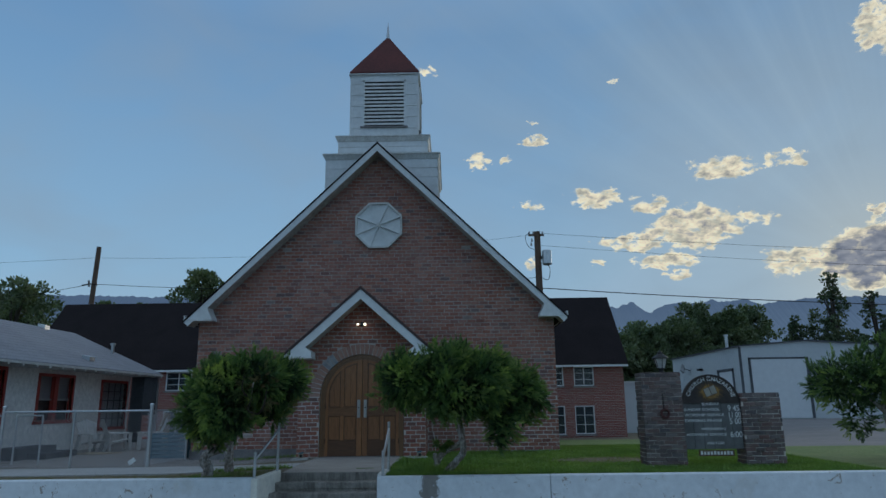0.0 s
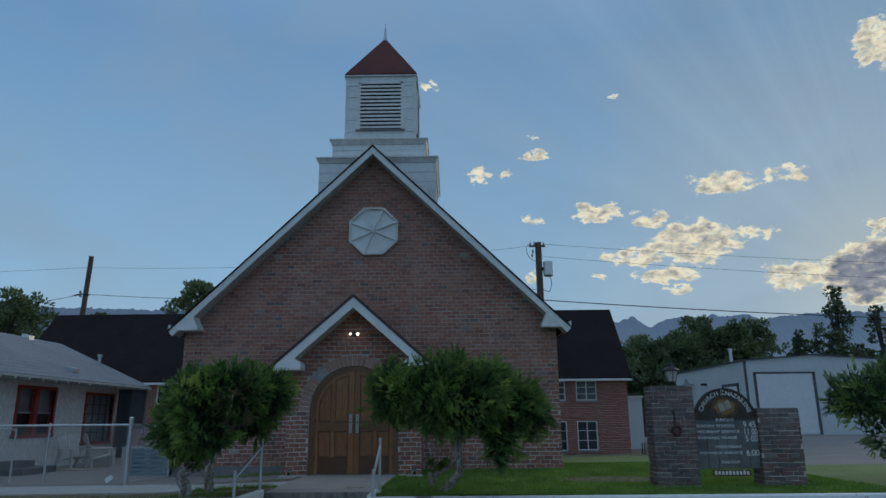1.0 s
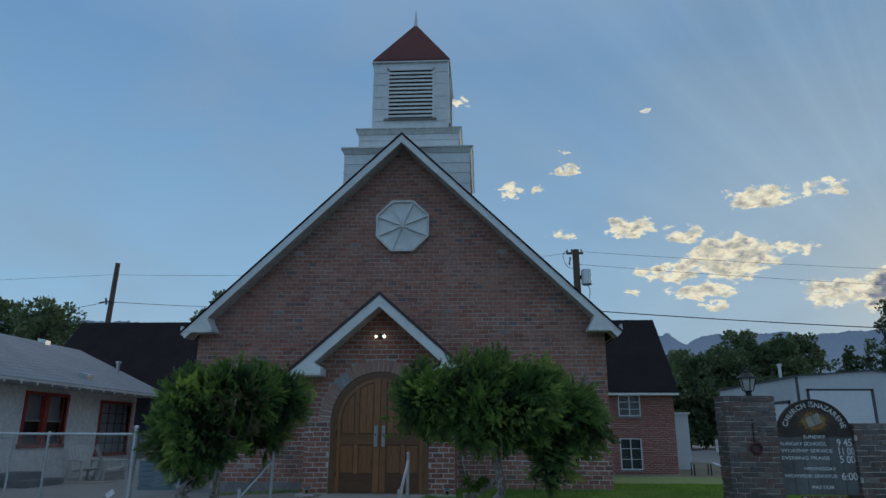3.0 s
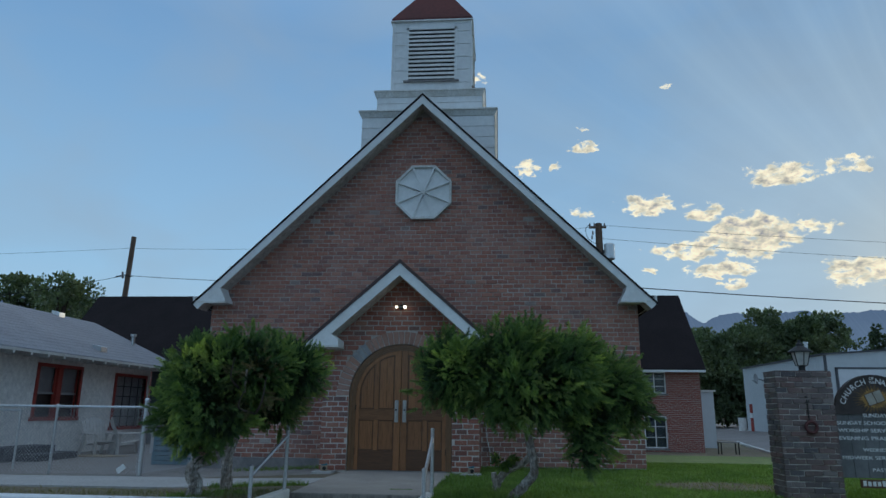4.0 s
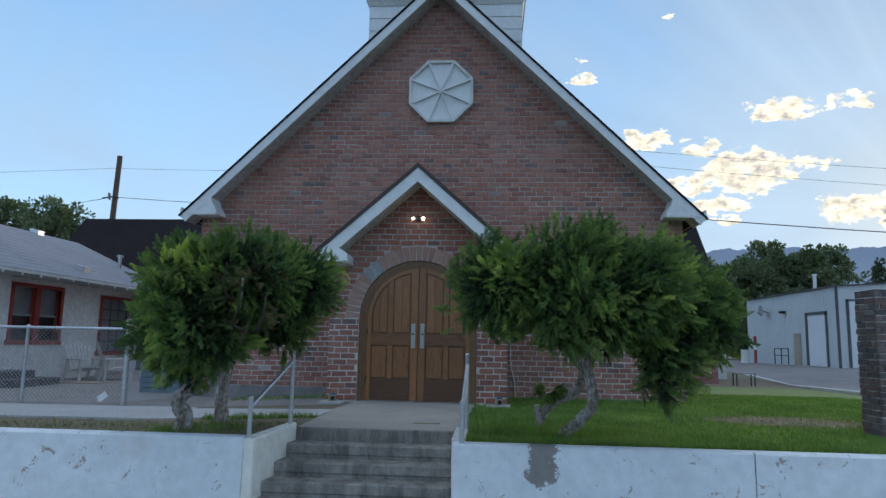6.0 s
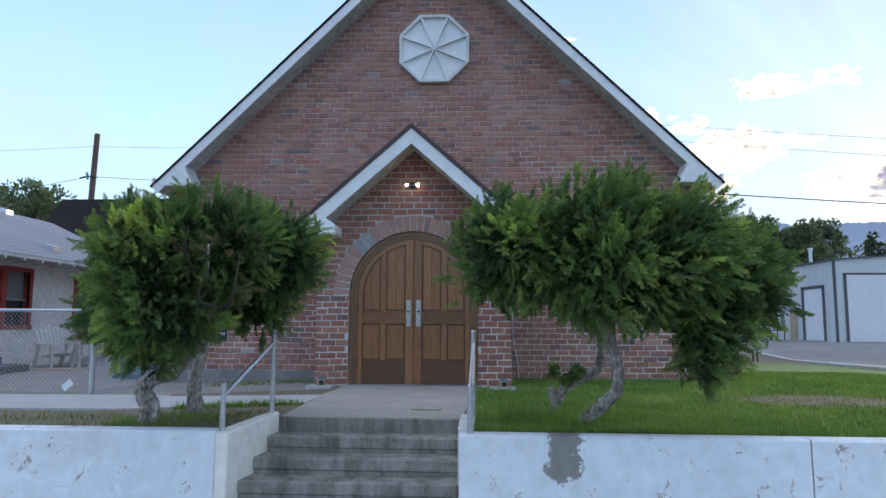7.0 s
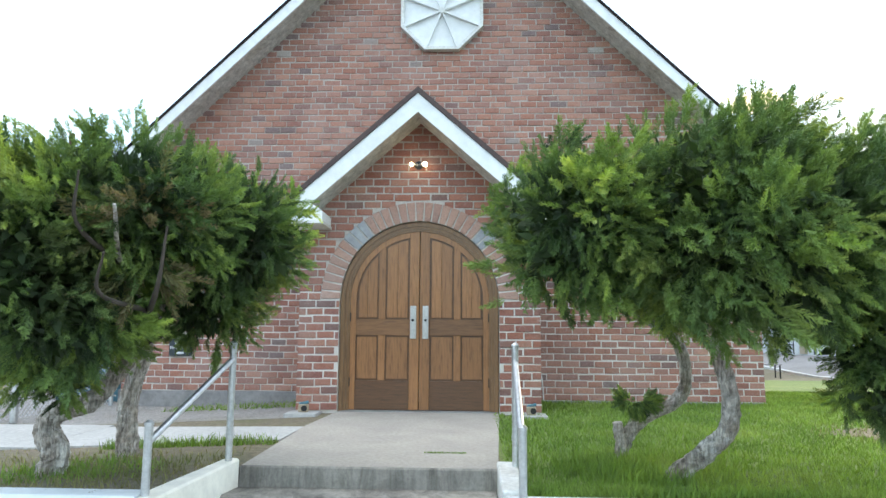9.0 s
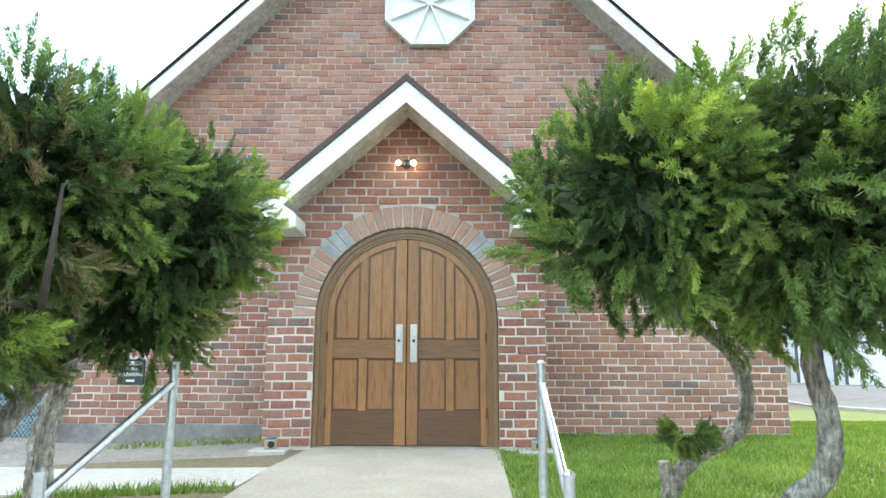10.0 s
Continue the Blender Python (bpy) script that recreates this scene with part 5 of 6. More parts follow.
juniper((10.9, -4.0, -0.05), "dark green juniper beside the notice board", [
    ([(10.95, -4.0, -0.06), (11.0, -4.0, 0.3), (10.85, -4.0, 0.7), (10.8, -4.0, 1.1)], 0.12, 0.07)], [
    ([(10.8, -4.0, 0.9), (10.4, -4.1, 1.2), (9.9, -4.1, 1.3)], 0.05, 0.012)],
    [(10.2, -4.0, 1.55, 0.85, 0.9, 0.50), (11.2, -3.9, 1.7, 0.95, 1.0, 0.62), (9.75, -4.1, 1.5, 0.48, 0.6, 0.36), (10.15, -4.2, 0.85, 0.28, 0.4, 0.42), (11.6, -4.2, 1.1, 0.7, 0.8, 0.5)],
    3000, (-0.15, -0.05, 0.10), 37)


# ---- neighbouring bungalow ----
HX, EX = -9.95, -9.3
house = thing("bungalow", (-13, 3, -0.16), "white stucco bungalow with grey shingle roof and red window frames", "house")
HOLES = [(-1.5, 0.36, -0.1, 2.22), (1.98, 3.72, 0.84, 2.12), (5.58, 7.30, 0.53, 2.05)]
bm = bmesh.new()
edges = [-4.0] + [e for h in HOLES for e in h[:2]] + [7.6]
for i in range(len(edges) - 1):
    y0, y1 = edges[i], edges[i + 1]
    if i % 2 == 0:
        box(HX - 0.2, HX, y0, y1, -0.3, 2.5, bm)
    else:
        _, _, z0, z1 = HOLES[i // 2]
        box(HX - 0.2, HX, y0, y1, -0.3, z0, bm)
        box(HX - 0.2, HX, y0, y1, z1, 2.5, bm)
bmesh.ops.remove_doubles(bm, verts=bm.verts, dist=0.0001)
part("stucco_wall", bm, M_STUCCO, house, "white stucco side wall")
part("street_wall", box(-16.0, HX - 0.2, -4.0, -3.8, -0.3, 2.5), M_STUCCO, house)
part("rear_wall", box(-16.0, HX - 0.2, 7.4, 7.6, -0.3, 2.5), M_STUCCO, house)
# near-black sheet that paints the room's shade behind the windows
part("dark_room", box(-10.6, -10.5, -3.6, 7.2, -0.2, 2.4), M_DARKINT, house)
RS = (4.13 - 2.44) / (13.0 - 9.3)
roof = part("roof", prism([(EX, 2.44), (-13.0, 4.13), (-16.7, 2.44), (-16.7, 2.38), (-13.0, 4.05), (EX, 2.38)], "y", -4.6, 8.9), M_ROOF_GREY, house, "weathered grey shingle roof")
for k in range(15):  # shingle courses as thin steps
    x0 = EX - 0.01 - k * 0.246
    z = 2.44 + (EX - x0) * RS
    part("shingle_course", prism([(x0, z + 0.002), (x0 - 0.25, z + 0.25 * RS + 0.002), (x0 - 0.25, z + 0.25 * RS + 0.006), (x0, z + 0.013)], "y", -4.58, 8.88), M_ROOF_GREY, roof)
part("gable_wall", prism([(-16.0, 2.4), (-10.0, 2.4), (-13.0, 3.95)], "y", 7.4, 7.6), M_STUCCO, house)
k = -4.3
while k < 8.8:
    part("rafter_tail", prism([(EX + 0.02, 2.31), (HX, 2.31), (HX, 2.66), (EX + 0.02, 2.375)], "y", k, k + 0.07), M_WHITE_OLD, house)
    k += 0.62
part("gutter", box(EX - 0.01, EX + 0.02, -4.6, 8.9, 2.365, 2.43), M_WHITE_OLD, house)


def red_window(y0, y1, z0, z1, lights, grid, back, label):
    win = part("window", box(HX - 0.16, HX - 0.13, y0, y1, z0, z1), back, house, label)
    t = 0.09
    for a, b, c, d in ((y0 - t, y0, z0 - t, z1 + t), (y1, y1 + t, z0 - t, z1 + t), (y0, y1, z1, z1 + t), (y0 - 0.14, y1 + 0.14, z0 - 0.1, z0)):
        part("window_frame", box(HX - 0.08, HX + 0.035, a, b, c, d), M_RED, win)
    part("pane", box(HX - 0.10, HX - 0.094, y0, y1, z0, z1), M_GLASS, win)
    for i in range(1, lights):
        y = y0 + (y1 - y0) * i / lights
        part("mullion", box(HX - 0.11, HX + 0.02, y - 0.09, y + 0.09, z0, z1), M_RED, win)
    if grid:
        for i in range(grid[0] + 1):
            y = y0 + (y1 - y0) * i / grid[0]
            part("bar", box(HX + 0.01, HX + 0.026, y - 0.011, y + 0.011, z0, z1), M_BLACK, win)
        for i in range(grid[1] + 1):
            z = z0 + (z1 - z0) * i / grid[1]
            part("bar", box(HX + 0.012, HX + 0.024, y0, y1, z - 0.011, z + 0.011), M_BLACK, win)
    else:
        for i in range(lights):
            a, b = y0 + (y1 - y0) * i / lights + (0.09 if i else 0), y0 + (y1 - y0) * (i + 1) / lights - (0.09 if i < lights - 1 else 0)
            m = (z0 + z1) / 2 - 0.03
            part("sash_rail", box(HX - 0.09, HX - 0.05, a, b, m - 0.025, m + 0.025), M_BLIND, win)
            part("blind", box(HX - 0.125, HX - 0.115, a, b, m, z1), M_BLIND, win)
            for c, d in ((a, a + 0.04), (b - 0.04, b)):
                part("sash_stile", box(HX - 0.085, HX - 0.05, c, d, z0, z1), M_RED, win)
    return win


red_window(*HOLES[1], 2, None, M_DARKINT, "red-framed double sash window with half blinds")
red_window(*HOLES[2], 1, (4, 5), M_CURTAIN, "red-framed window behind a black iron grille")
red_window(*HOLES[0], 1, None, M_CURTAIN, "red-framed side door with pale curtain")
# screened porch at the far end
part("screen_panel", box(HX + 0.05, EX - 0.12, 7.62, 7.64, -0.16, 2.33), M_SCREEN, house, "grey screen cloth panel")
part("screen_panel", box(EX - 0.14, EX - 0.12, 7.64, 8.8, 0.9, 2.33), M_SCREEN, house, "grey screen cloth panel")
part("porch_post", box(EX - 0.16, EX - 0.07, 8.72, 8.82, -0.16, 2.36), M_GALV, house)
for x, y, h in ((-11.05, 8.2, 0.32),):
    z = 2.44 + (EX - x) * RS
    pipe = part("vent_pipe", tube([(x, y, z - 0.1), (x, y, z + h)], 0.06, 12), M_GALV, house, "galvanised roof vent pipe")
    part("vent_cap", tube([(x, y, z + h), (x, y, z + h + 0.08)], 0.10, 12), M_GALV, pipe)
for x, y in ((-9.98, 4.5), (-12.9, 6.6)):
    z = 2.44 + (EX - x) * RS
    part("roof_vent", prism([(x + 0.16, z - 0.06), (x + 0.16, z + 0.09), (x - 0.12, z + 0.16), (x - 0.12, z + 0.06)], "y", y - 0.15, y + 0.15), M_GALV, house, "small metal box vent")


# ---- yard things ----
def garden_chair(m, first=None):
    if first is not None:
        return copy_thing(first, m)
    ch = thing("garden_chair", (0, 0, 0), "white plastic garden armchair with a fanned slatted back", "chair", "white garden chairs in the yard")
    part("seat", prism([(-0.28, 0.36), (0.26, 0.26), (0.26, 0.23), (-0.28, 0.33)], "x", -0.27, 0.27), M_PLASTIC, ch)
    for i in range(7):
        a = (i - 3) * 0.075
        top = 0.98 - abs(i - 3) * 0.035
        bm = bmesh.new()
        b = [bm.verts.new(q) for q in ((a - 0.032, 0.24, 0.28), (a + 0.032, 0.24, 0.28), (a * 1.35 + 0.042, 0.52, top), (a * 1.35 - 0.042, 0.52, top))]
        f = [bm.verts.new((w.co.x, w.co.y - 0.02, w.co.z + 0.004)) for w in b]
        bm.faces.new(b)
        bm.faces.new(f[::-1])
        for j in range(4):
            bm.faces.new((b[j], b[(j + 1) % 4], f[(j + 1) % 4], f[j]))
        part("back_slat", bm, M_PLASTIC, ch)
    part("back_rail", box(-0.28, 0.28, 0.41, 0.44, 0.66, 0.72), M_PLASTIC, ch)
    for s in (-1, 1):
        part("armrest", prism([(s * 0.27, -0.36), (s * 0.39, -0.34), (s * 0.38, 0.42), (s * 0.28, 0.42)], "z", 0.52, 0.55), M_PLASTIC, ch, bevel=0.008)
        part("front_leg", prism([(-0.33, 0.0), (-0.25, 0.0), (-0.22, 0.52), (-0.32, 0.52)], "x", min(s * 0.30, s * 0.35), max(s * 0.30, s * 0.35)), M_PLASTIC, ch)
        part("rear_leg", prism([(0.50, 0.0), (0.42, 0.0), (0.22, 0.52), (0.36, 0.52)], "x", min(s * 0.29, s * 0.33), max(s * 0.29, s * 0.33)), M_PLASTIC, ch)
    ch.matrix_basis = m
    return ch


c1 = garden_chair(pose(-8.95, 3.5, -0.14, 0, 0, 62))
garden_chair(pose(-8.55, 4.2, -0.14, 0, 0, 128), c1)
garden_chair(pose(-7.75, 4.6, -0.14, 0, 0, -62), c1)
cushion = part("seat_cushion", box(-0.22, 0.22, -0.22, 0.22, 0.0, 0.07), M_RED, None, bevel=0.025)
cushion.matrix_basis = pose(-7.75, 4.6, 0.20, 10, 0, -62)
tagged(cushion, "faded red cushion on a garden chair seat", "cushion")
block = thing("door_step_block", (-9.5, 0.9, -0.15), "dark grey painted step block at the side door", "steps")
part("upper_step", box(-9.93, -9.3, 0.3, 2.1, -0.15, 0.17), M_GREYBOX, block, bevel=0.01)
part("lower_step", box(-9.29, -8.75, 0.7, 2.2, -0.15, 0.02), M_GREYBOX, block, bevel=0.01)
board = tagged(part("cardboard_sheet", prism([(-9.3, 2.5), (-8.2, 2.4), (-7.8, 3.0), (-9.0, 3.2)], "z", -0.138, -0.12), M_CARDBOARD), "flattened cardboard lying on the yard gravel", "cardboard")
crate = thing("plastic_crate_stack", (-5.5, 0.9, -0.14), "teal slatted plastic crates stacked by the fence", "crates")
for k in range(2):
    for i in range(3):
        z = -0.13 + k * 0.32 + i * 0.1
        part("slat", box(-5.95 + 0.02 * k, -4.95, 0.55, 0.58, z, z + 0.075), M_TEAL, crate)
    for x in (-5.95, -5.46, -4.99):
        part("upright", box(x, x + 0.06, 0.58, 1.2, -0.14 + k * 0.32, 0.16 + k * 0.32), M_TEAL, crate)
    part("top_panel", box(-5.97, -4.91, 0.56, 1.24, 0.165 + k * 0.32, 0.178 + k * 0.32), M_TEAL, crate)
ramp = tagged(part("timber_panel", prism([(7.0, -0.14), (8.4, -0.14), (8.4, 0.95), (8.0, 0.98)], "x", -8.72, -8.66), M_CARDBOARD), "leaning brown timber panel by the screened porch", "panel")

# ---- chain-link fence ----
FY, FZ = -2.1, -0.13
fence = thing("chain_link_fence", (-6.5, FY, FZ), "galvanised chain-link fence with pipe posts and top rail", "fence")


def pipe(parent, name, a, b, r=0.021, cap=False):
    ob = part(name, tube([a, b], r, 10), M_GALV, parent)
    if cap:
        part("post_cap", tube([b, (b[0], b[1], b[2] + 0.03), (b[0], b[1], b[2] + 0.05)], [r * 1.3, r * 1.2, r * 0.4], 10), M_GALV, parent)
    return ob


POSTS = [(-4.78, 1.36, 0.045), (-6.55, 1.24, 0.026), (-8.2, 1.34, 0.04), (-9.6, 1.24, 0.026), (-11.2, 1.24, 0.026)]
for x, h, r in POSTS:
    pipe(fence, "post", (x, FY, FZ), (x, FY, FZ + h), r, True)
pipe(fence, "top_rail", (-8.2, FY, FZ + 1.24), (-4.78, FY, FZ + 1.24), 0.024)
pipe(fence, "top_rail", (-11.6, FY, FZ + 1.24), (-8.7, FY, FZ + 1.24), 0.02)
pipe(fence, "top_rail", (-4.9, FY, FZ + 1.24), (-4.70, -0.12, FZ + 1.24), 0.02)
pipe(fence, "post", (-4.70, -0.10, FZ), (-4.70, -0.10, FZ + 1.33), 0.03, True)
for x0, x1 in ((-8.68, -8.24), (-7.9, -7.3)):
    pipe(fence, "gate_stile", (x0, FY + 0.03, FZ + 0.08), (x0, FY + 0.03, FZ + 1.16), 0.02)
    pipe(fence, "gate_stile", (x1, FY + 0.03, FZ + 0.08), (x1, FY + 0.03, FZ + 1.16), 0.02)
    pipe(fence, "gate_rail", (x0, FY + 0.03, FZ + 1.16), (x1, FY + 0.03, FZ + 1.16), 0.02)


def chain_link(u0, u1, z0, z1, to_world, cell=0.07, r=0.003):
    """Slanting wires both ways, as thin three-sided rods."""
    v, f = [], []
    h = z1 - z0
    k = u0 - h
    while k < u1:
        for s in (1, -1):
            a, b = (k, k + h)
            lo, hi = max(a, u0), min(b, u1)
            if hi - lo > 0.02:
                pa, pb = (lo, z0 + (lo - a)), (hi, z0 + (hi - a))
                if s < 0:
                    pa, pb = (pa[0], z0 + z1 - pa[1]), (pb[0], z0 + z1 - pb[1])
                n = len(v)
                for (u, z) in (pa, pb):
                    for du, dn in ((0, -r), (r, r), (-r, r)):
                        x, y = to_world(u, dn + s * r)
                        v.append((x, y, z + du))
                f += [(n, n + 1, n + 4, n + 3), (n + 1, n + 2, n + 5, n + 4), (n + 2, n, n + 3, n + 5)]
        k += cell
    return v, f


base = Vector(fence.location)
for span, fn in (((-8.2, -4.82), lambda u, d: (u, FY - 0.03 + d)), ((-11.6, -8.24), lambda u, d: (u, FY - 0.03 + d)), ((-2.05, -0.12), lambda u, d: (-4.9 + (u + 2.1) * 0.1 + d, u))):
    v, f = chain_link(span[0], span[1], FZ + 0.03, FZ + 1.22, fn)
    tagged(mesh_from("wire_mesh", [tuple(Vector(p) - base) for p in v], f, M_GALV, fence, "woven galvanised diamond wire"), kind="stuff")
note = part("notice_tag", box(-0.085, 0.085, -0.004, 0.0, -0.05, 0.05), M_WHITE)
note.matrix_basis = pose(-5.12, FY - 0.05, FZ + 0.13, 0, -38, 0)
tagged(note, "small white tag wired to the fence", "tag")

# ---- notice board between brick pillars ----
sign = thing("church_notice_board", (7.1, -4.4, 0), "grey wooden notice board with arched dark top between brick pillars", "sign")
SY = -4.55
pillars = []
for x0, x1, z1 in ((5.81, 6.58, 1.72), (7.70, 8.45, 1.31)):
    pillars.append(part("pillar", box(x0 + 0.012, x1 - 0.012, SY + 0.012, SY + 0.45, -0.1, z1 - 0.01), M_MORTAR, sign, "dark weathered brick pillar"))
BY0 = SY + 0.06
for k in range(6):
    x0 = 6.585 + 1.11 * k / 6
    part("plank", box(x0 + 0.003, x0 + 0.182, BY0, BY0 + 0.04, 0.28, 1.19), M_SIGNWOOD, sign, bevel=0.003)
arc = [(7.14 + 0.553 * math.cos(math.pi * k / 24), 1.13 + 0.55 * math.sin(math.pi * k / 24)) for k in range(25)]
part("arched_top", prism(arc, "y", BY0 - 0.02, BY0 + 0.05), M_SIGNDARK, sign, "dark arched name board")
rim_in = [(7.14 + 0.535 * math.cos(math.pi * k / 24), 1.13 + 0.532 * math.sin(math.pi * k / 24)) for k in range(25)]
part("arch_rim", prism(arc + rim_in[::-1], "y", BY0 - 0.034, BY0 - 0.0205), M_SIGNDARK, sign)
ray = random.Random(17)
for name, lo, hi, count, dy, mat, words in (("burst_rays", 0.15, 0.31, 64, 0.0215, M_GOLDDIM, "dull gold painted rays"), ("gold_burst", 0.15, 0.225, 56, 0.0245, M_GOLD, "gold painted burst")):
    star = []
    for k in range(count):
        a, r = 2 * math.pi * k / count, (ray.uniform(0.75 * hi, hi) if k % 2 else ray.uniform(lo, 0.7 * hi))
        star.append((7.14 + r * math.cos(a), 1.345 + 0.72 * r * math.sin(a)))
    part(name, prism(star, "y", BY0 - dy - 0.002, BY0 - 0.019), mat, sign, words)
rot = math.radians(20)


def tilt_pts(pts):
    return [(7.14 + x * math.cos(rot) - z * math.sin(rot), 1.36 + x * math.sin(rot) + z * math.cos(rot)) for x, z in pts]


part("book_cover", prism(tilt_pts([(-0.12, -0.085), (0.12, -0.085), (0.12, 0.085), (-0.12, 0.085)]), "y", BY0 - 0.034, BY0 - 0.025), M_BROWNLINE, sign, "painted open book")
for x0, x1 in ((-0.112, -0.006), (0.006, 0.112)):
    part("book_page", prism(tilt_pts([(x0, -0.075), (x1, -0.075), (x1, 0.078), (x0, 0.078)]), "y", BY0 - 0.04, BY0 - 0.033), M_PAGE, sign)


def lettering(text, x, z, size, y, parent, turn=0.0, width=0.0):
    cu = bpy.data.curves.new("lettering", "FONT")
    cu.body, cu.size, cu.align_x, cu.align_y, cu.extrude = text, size, "CENTER", "CENTER", 0.002
    cu.offset, cu.space_character = size * 0.008, 1.0
    tmp = bpy.data.objects.new("lettering", cu)
    me = bpy.data.meshes.new_from_object(tmp)
    bpy.data.objects.remove(tmp)
    bpy.data.curves.remove(cu)
    if width:
        wide = max(w.co.x for w in me.vertices) - min(w.co.x for w in me.vertices)
        me.transform(Matrix.Diagonal((width / wide, 1, 1, 1)))
    me.materials.append(M_LETTER)
    ob = new("lettering", me)
    ob.parent = parent
    ob.matrix_basis = Matrix.Translation(Vector((x, y, z)) - place_of(parent)) @ pose(0, 0, 0, 90, 0, 0) @ Matrix.Rotation(turn, 4, "Z")
    return ob


LY = BY0 - 0.004
for text, x0, x1, z, size in (("SUNDAY", 6.955, 7.285, 1.115, 0.072), ("SUNDAY SCHOOL", 6.605, 7.30, 1.012, 0.07), ("WORSHIP SERVICE", 6.61, 7.375, 0.91, 0.07),
                              ("EVENING PRAISE", 6.61, 7.32, 0.805, 0.07), ("WEDNESDAY", 6.91, 7.39, 0.65, 0.066), ("MIDWEEK SERVICE", 6.62, 7.385, 0.545, 0.066),
                              ("PASTOR", 7.0, 7.33, 0.385, 0.066), ("9 45", 7.455, 7.675, 1.028, 0.15), ("11 00", 7.455, 7.685, 0.905, 0.15),
                              ("5 00", 7.465, 7.685, 0.785, 0.15), ("6:00", 7.455, 7.685, 0.54, 0.15)):
    lettering(text, (x0 + x1) / 2, z, size, LY - (0.018 if z > 1.1 else 0), sign, width=x1 - x0)
for text, a0, a1 in (("CHURCH", 158, 106), ("NAZARENE", 80, 18)):
    for k, ch in enumerate(text):
        a = math.radians(a0 + (a1 - a0) * k / (len(text) - 1))
        lettering(ch, 7.14 + 0.455 * math.cos(a), 1.135 + 0.455 * math.sin(a), 0.108, BY0 - 0.024, sign, a - math.pi / 2)
lettering("OF", 7.135, 1.625, 0.055, BY0 - 0.024, sign)
lettering("THE", 7.135, 1.57, 0.045, BY0 - 0.024, sign)
part("name_strip", box(6.83, 7.50, BY0 + 0.0, BY0 + 0.03, 0.15, 0.26), M_BROWNLINE, sign, "narrow brown strip below the board")
for k in range(10):
    x = 6.855 + k * 0.063
    part("strip_mark", box(x, x + 0.042, BY0 - 0.006, BY0 - 0.0005, 0.175, 0.235 if k % 4 else 0.245), M_LETTER, sign)
ornament = thing("hanging_ring", (6.22, SY, 1.0), "faded red ring hanging on a chain from the pillar", "ornament")
for k in range(6):
    z = 1.32 - k * 0.05
    part("chain_link", tube([(6.2 + 0.004 * (k % 2), SY - 0.02, z), (6.2, SY - 0.02, z - 0.045)], 0.011, 6), M_BLACK, ornament)
part("ring", tube([(6.22 + 0.075 * math.cos(2 * math.pi * k / 16), SY - 0.03, 0.95 + 0.075 * math.sin(2 * math.pi * k / 16)) for k in range(17)], 0.022, 8), M_REDRING, ornament)
part("hook", tube([(6.2, SY - 0.03, 1.36), (6.2, SY + 0.03, 1.36)], 0.012, 6), M_BLACK, ornament)

lamp = thing("post_lantern", (6.29, -4.32, 1.72), "black iron lantern with milky glass on the pillar", "lantern")
LX, LYY = 6.29, -4.32


def ring_loft(rings, sides, name, mat, parent, label=""):
    bm = bmesh.new()
    rs = [[bm.verts.new((LX + r * math.cos(2 * math.pi * (k + 0.5) / sides), LYY + r * math.sin(2 * math.pi * (k + 0.5) / sides), z)) for k in range(sides)] for r, z in rings]
    for p, q in zip(rs, rs[1:]):
        for k in range(sides):
            bm.faces.new((p[k], p[(k + 1) % sides], q[(k + 1) % sides], q[k]))
    bm.faces.new(rs[0][::-1])
    bm.faces.new(rs[-1])
    return part(name, bm, mat, parent, label)


ring_loft([(0.07, 1.715), (0.07, 1.735), (0.045, 1.75), (0.045, 1.80), (0.085, 1.815)], 12, "base", M_BLACK, lamp)
ring_loft([(0.075, 1.816), (0.125, 2.01)], 6, "glass", M_MILK, lamp, "milky lantern glass")
ring_loft([(0.165, 2.005), (0.165, 2.02), (0.07, 2.09), (0.05, 2.10), (0.045, 2.13), (0.02, 2.15), (0.012, 2.19)], 12, "cap", M_BLACK, lamp)
for k in range(6):
    a = 2 * math.pi * (k + 0.5) / 6
    part("glazing_bar", tube([(LX + 0.078 * math.cos(a), LYY + 0.078 * math.sin(a), 1.816), (LX + 0.13 * math.cos(a), LYY + 0.13 * math.sin(a), 2.01)], 0.007, 5), M_BLACK, lamp)

# ---- small things on the church ----
flood = thing("twin_bulb_light", (-0.02, PY, 3.08), "twin lit outdoor bulbs above the arched door", "light")
part("backplate", tube([(-0.02, PY - 0.015, 3.08), (-0.02, PY + 0.005, 3.08)], 0.055, 16), M_BLACK, flood)
for s in (-1, 1):
    part("socket", tube([(-0.02 + s * 0.02, PY - 0.015, 3.085), (-0.02 + s * 0.06, PY - 0.075, 3.08)], 0.02, 10), M_FOUNDATION, flood)
    bm = bmesh.new()
    bmesh.ops.create_uvsphere(bm, u_segments=14, v_segments=10, radius=0.032 if s > 0 else 0.026)
    bmesh.ops.translate(bm, verts=bm.verts, vec=(-0.02 + s * 0.085, PY - 0.10, 3.07))
    part("bulb", bm, M_BULB, flood, "lit warm bulb", smooth=True)
plaque = thing("corner_plaque", (-3.72, 0, 0.75), "dark green cornerstone plaque with pale lettering", "plaque")
part("panel", box(-3.90, -3.55, -0.03, -0.006, 0.60, 0.93), M_PLAQUE, plaque, bevel=0.006)
lettering("CHURCH", -3.725, 0.875, 0.07, -0.032, plaque)
lettering("OF THE", -3.725, 0.80, 0.052, -0.032, plaque)
lettering("NAZARENE", -3.725, 0.73, 0.062, -0.032, plaque)
part("date_mark", box(-3.78, -3.67, -0.034, -0.030, 0.635, 0.665), M_LETTER, plaque)
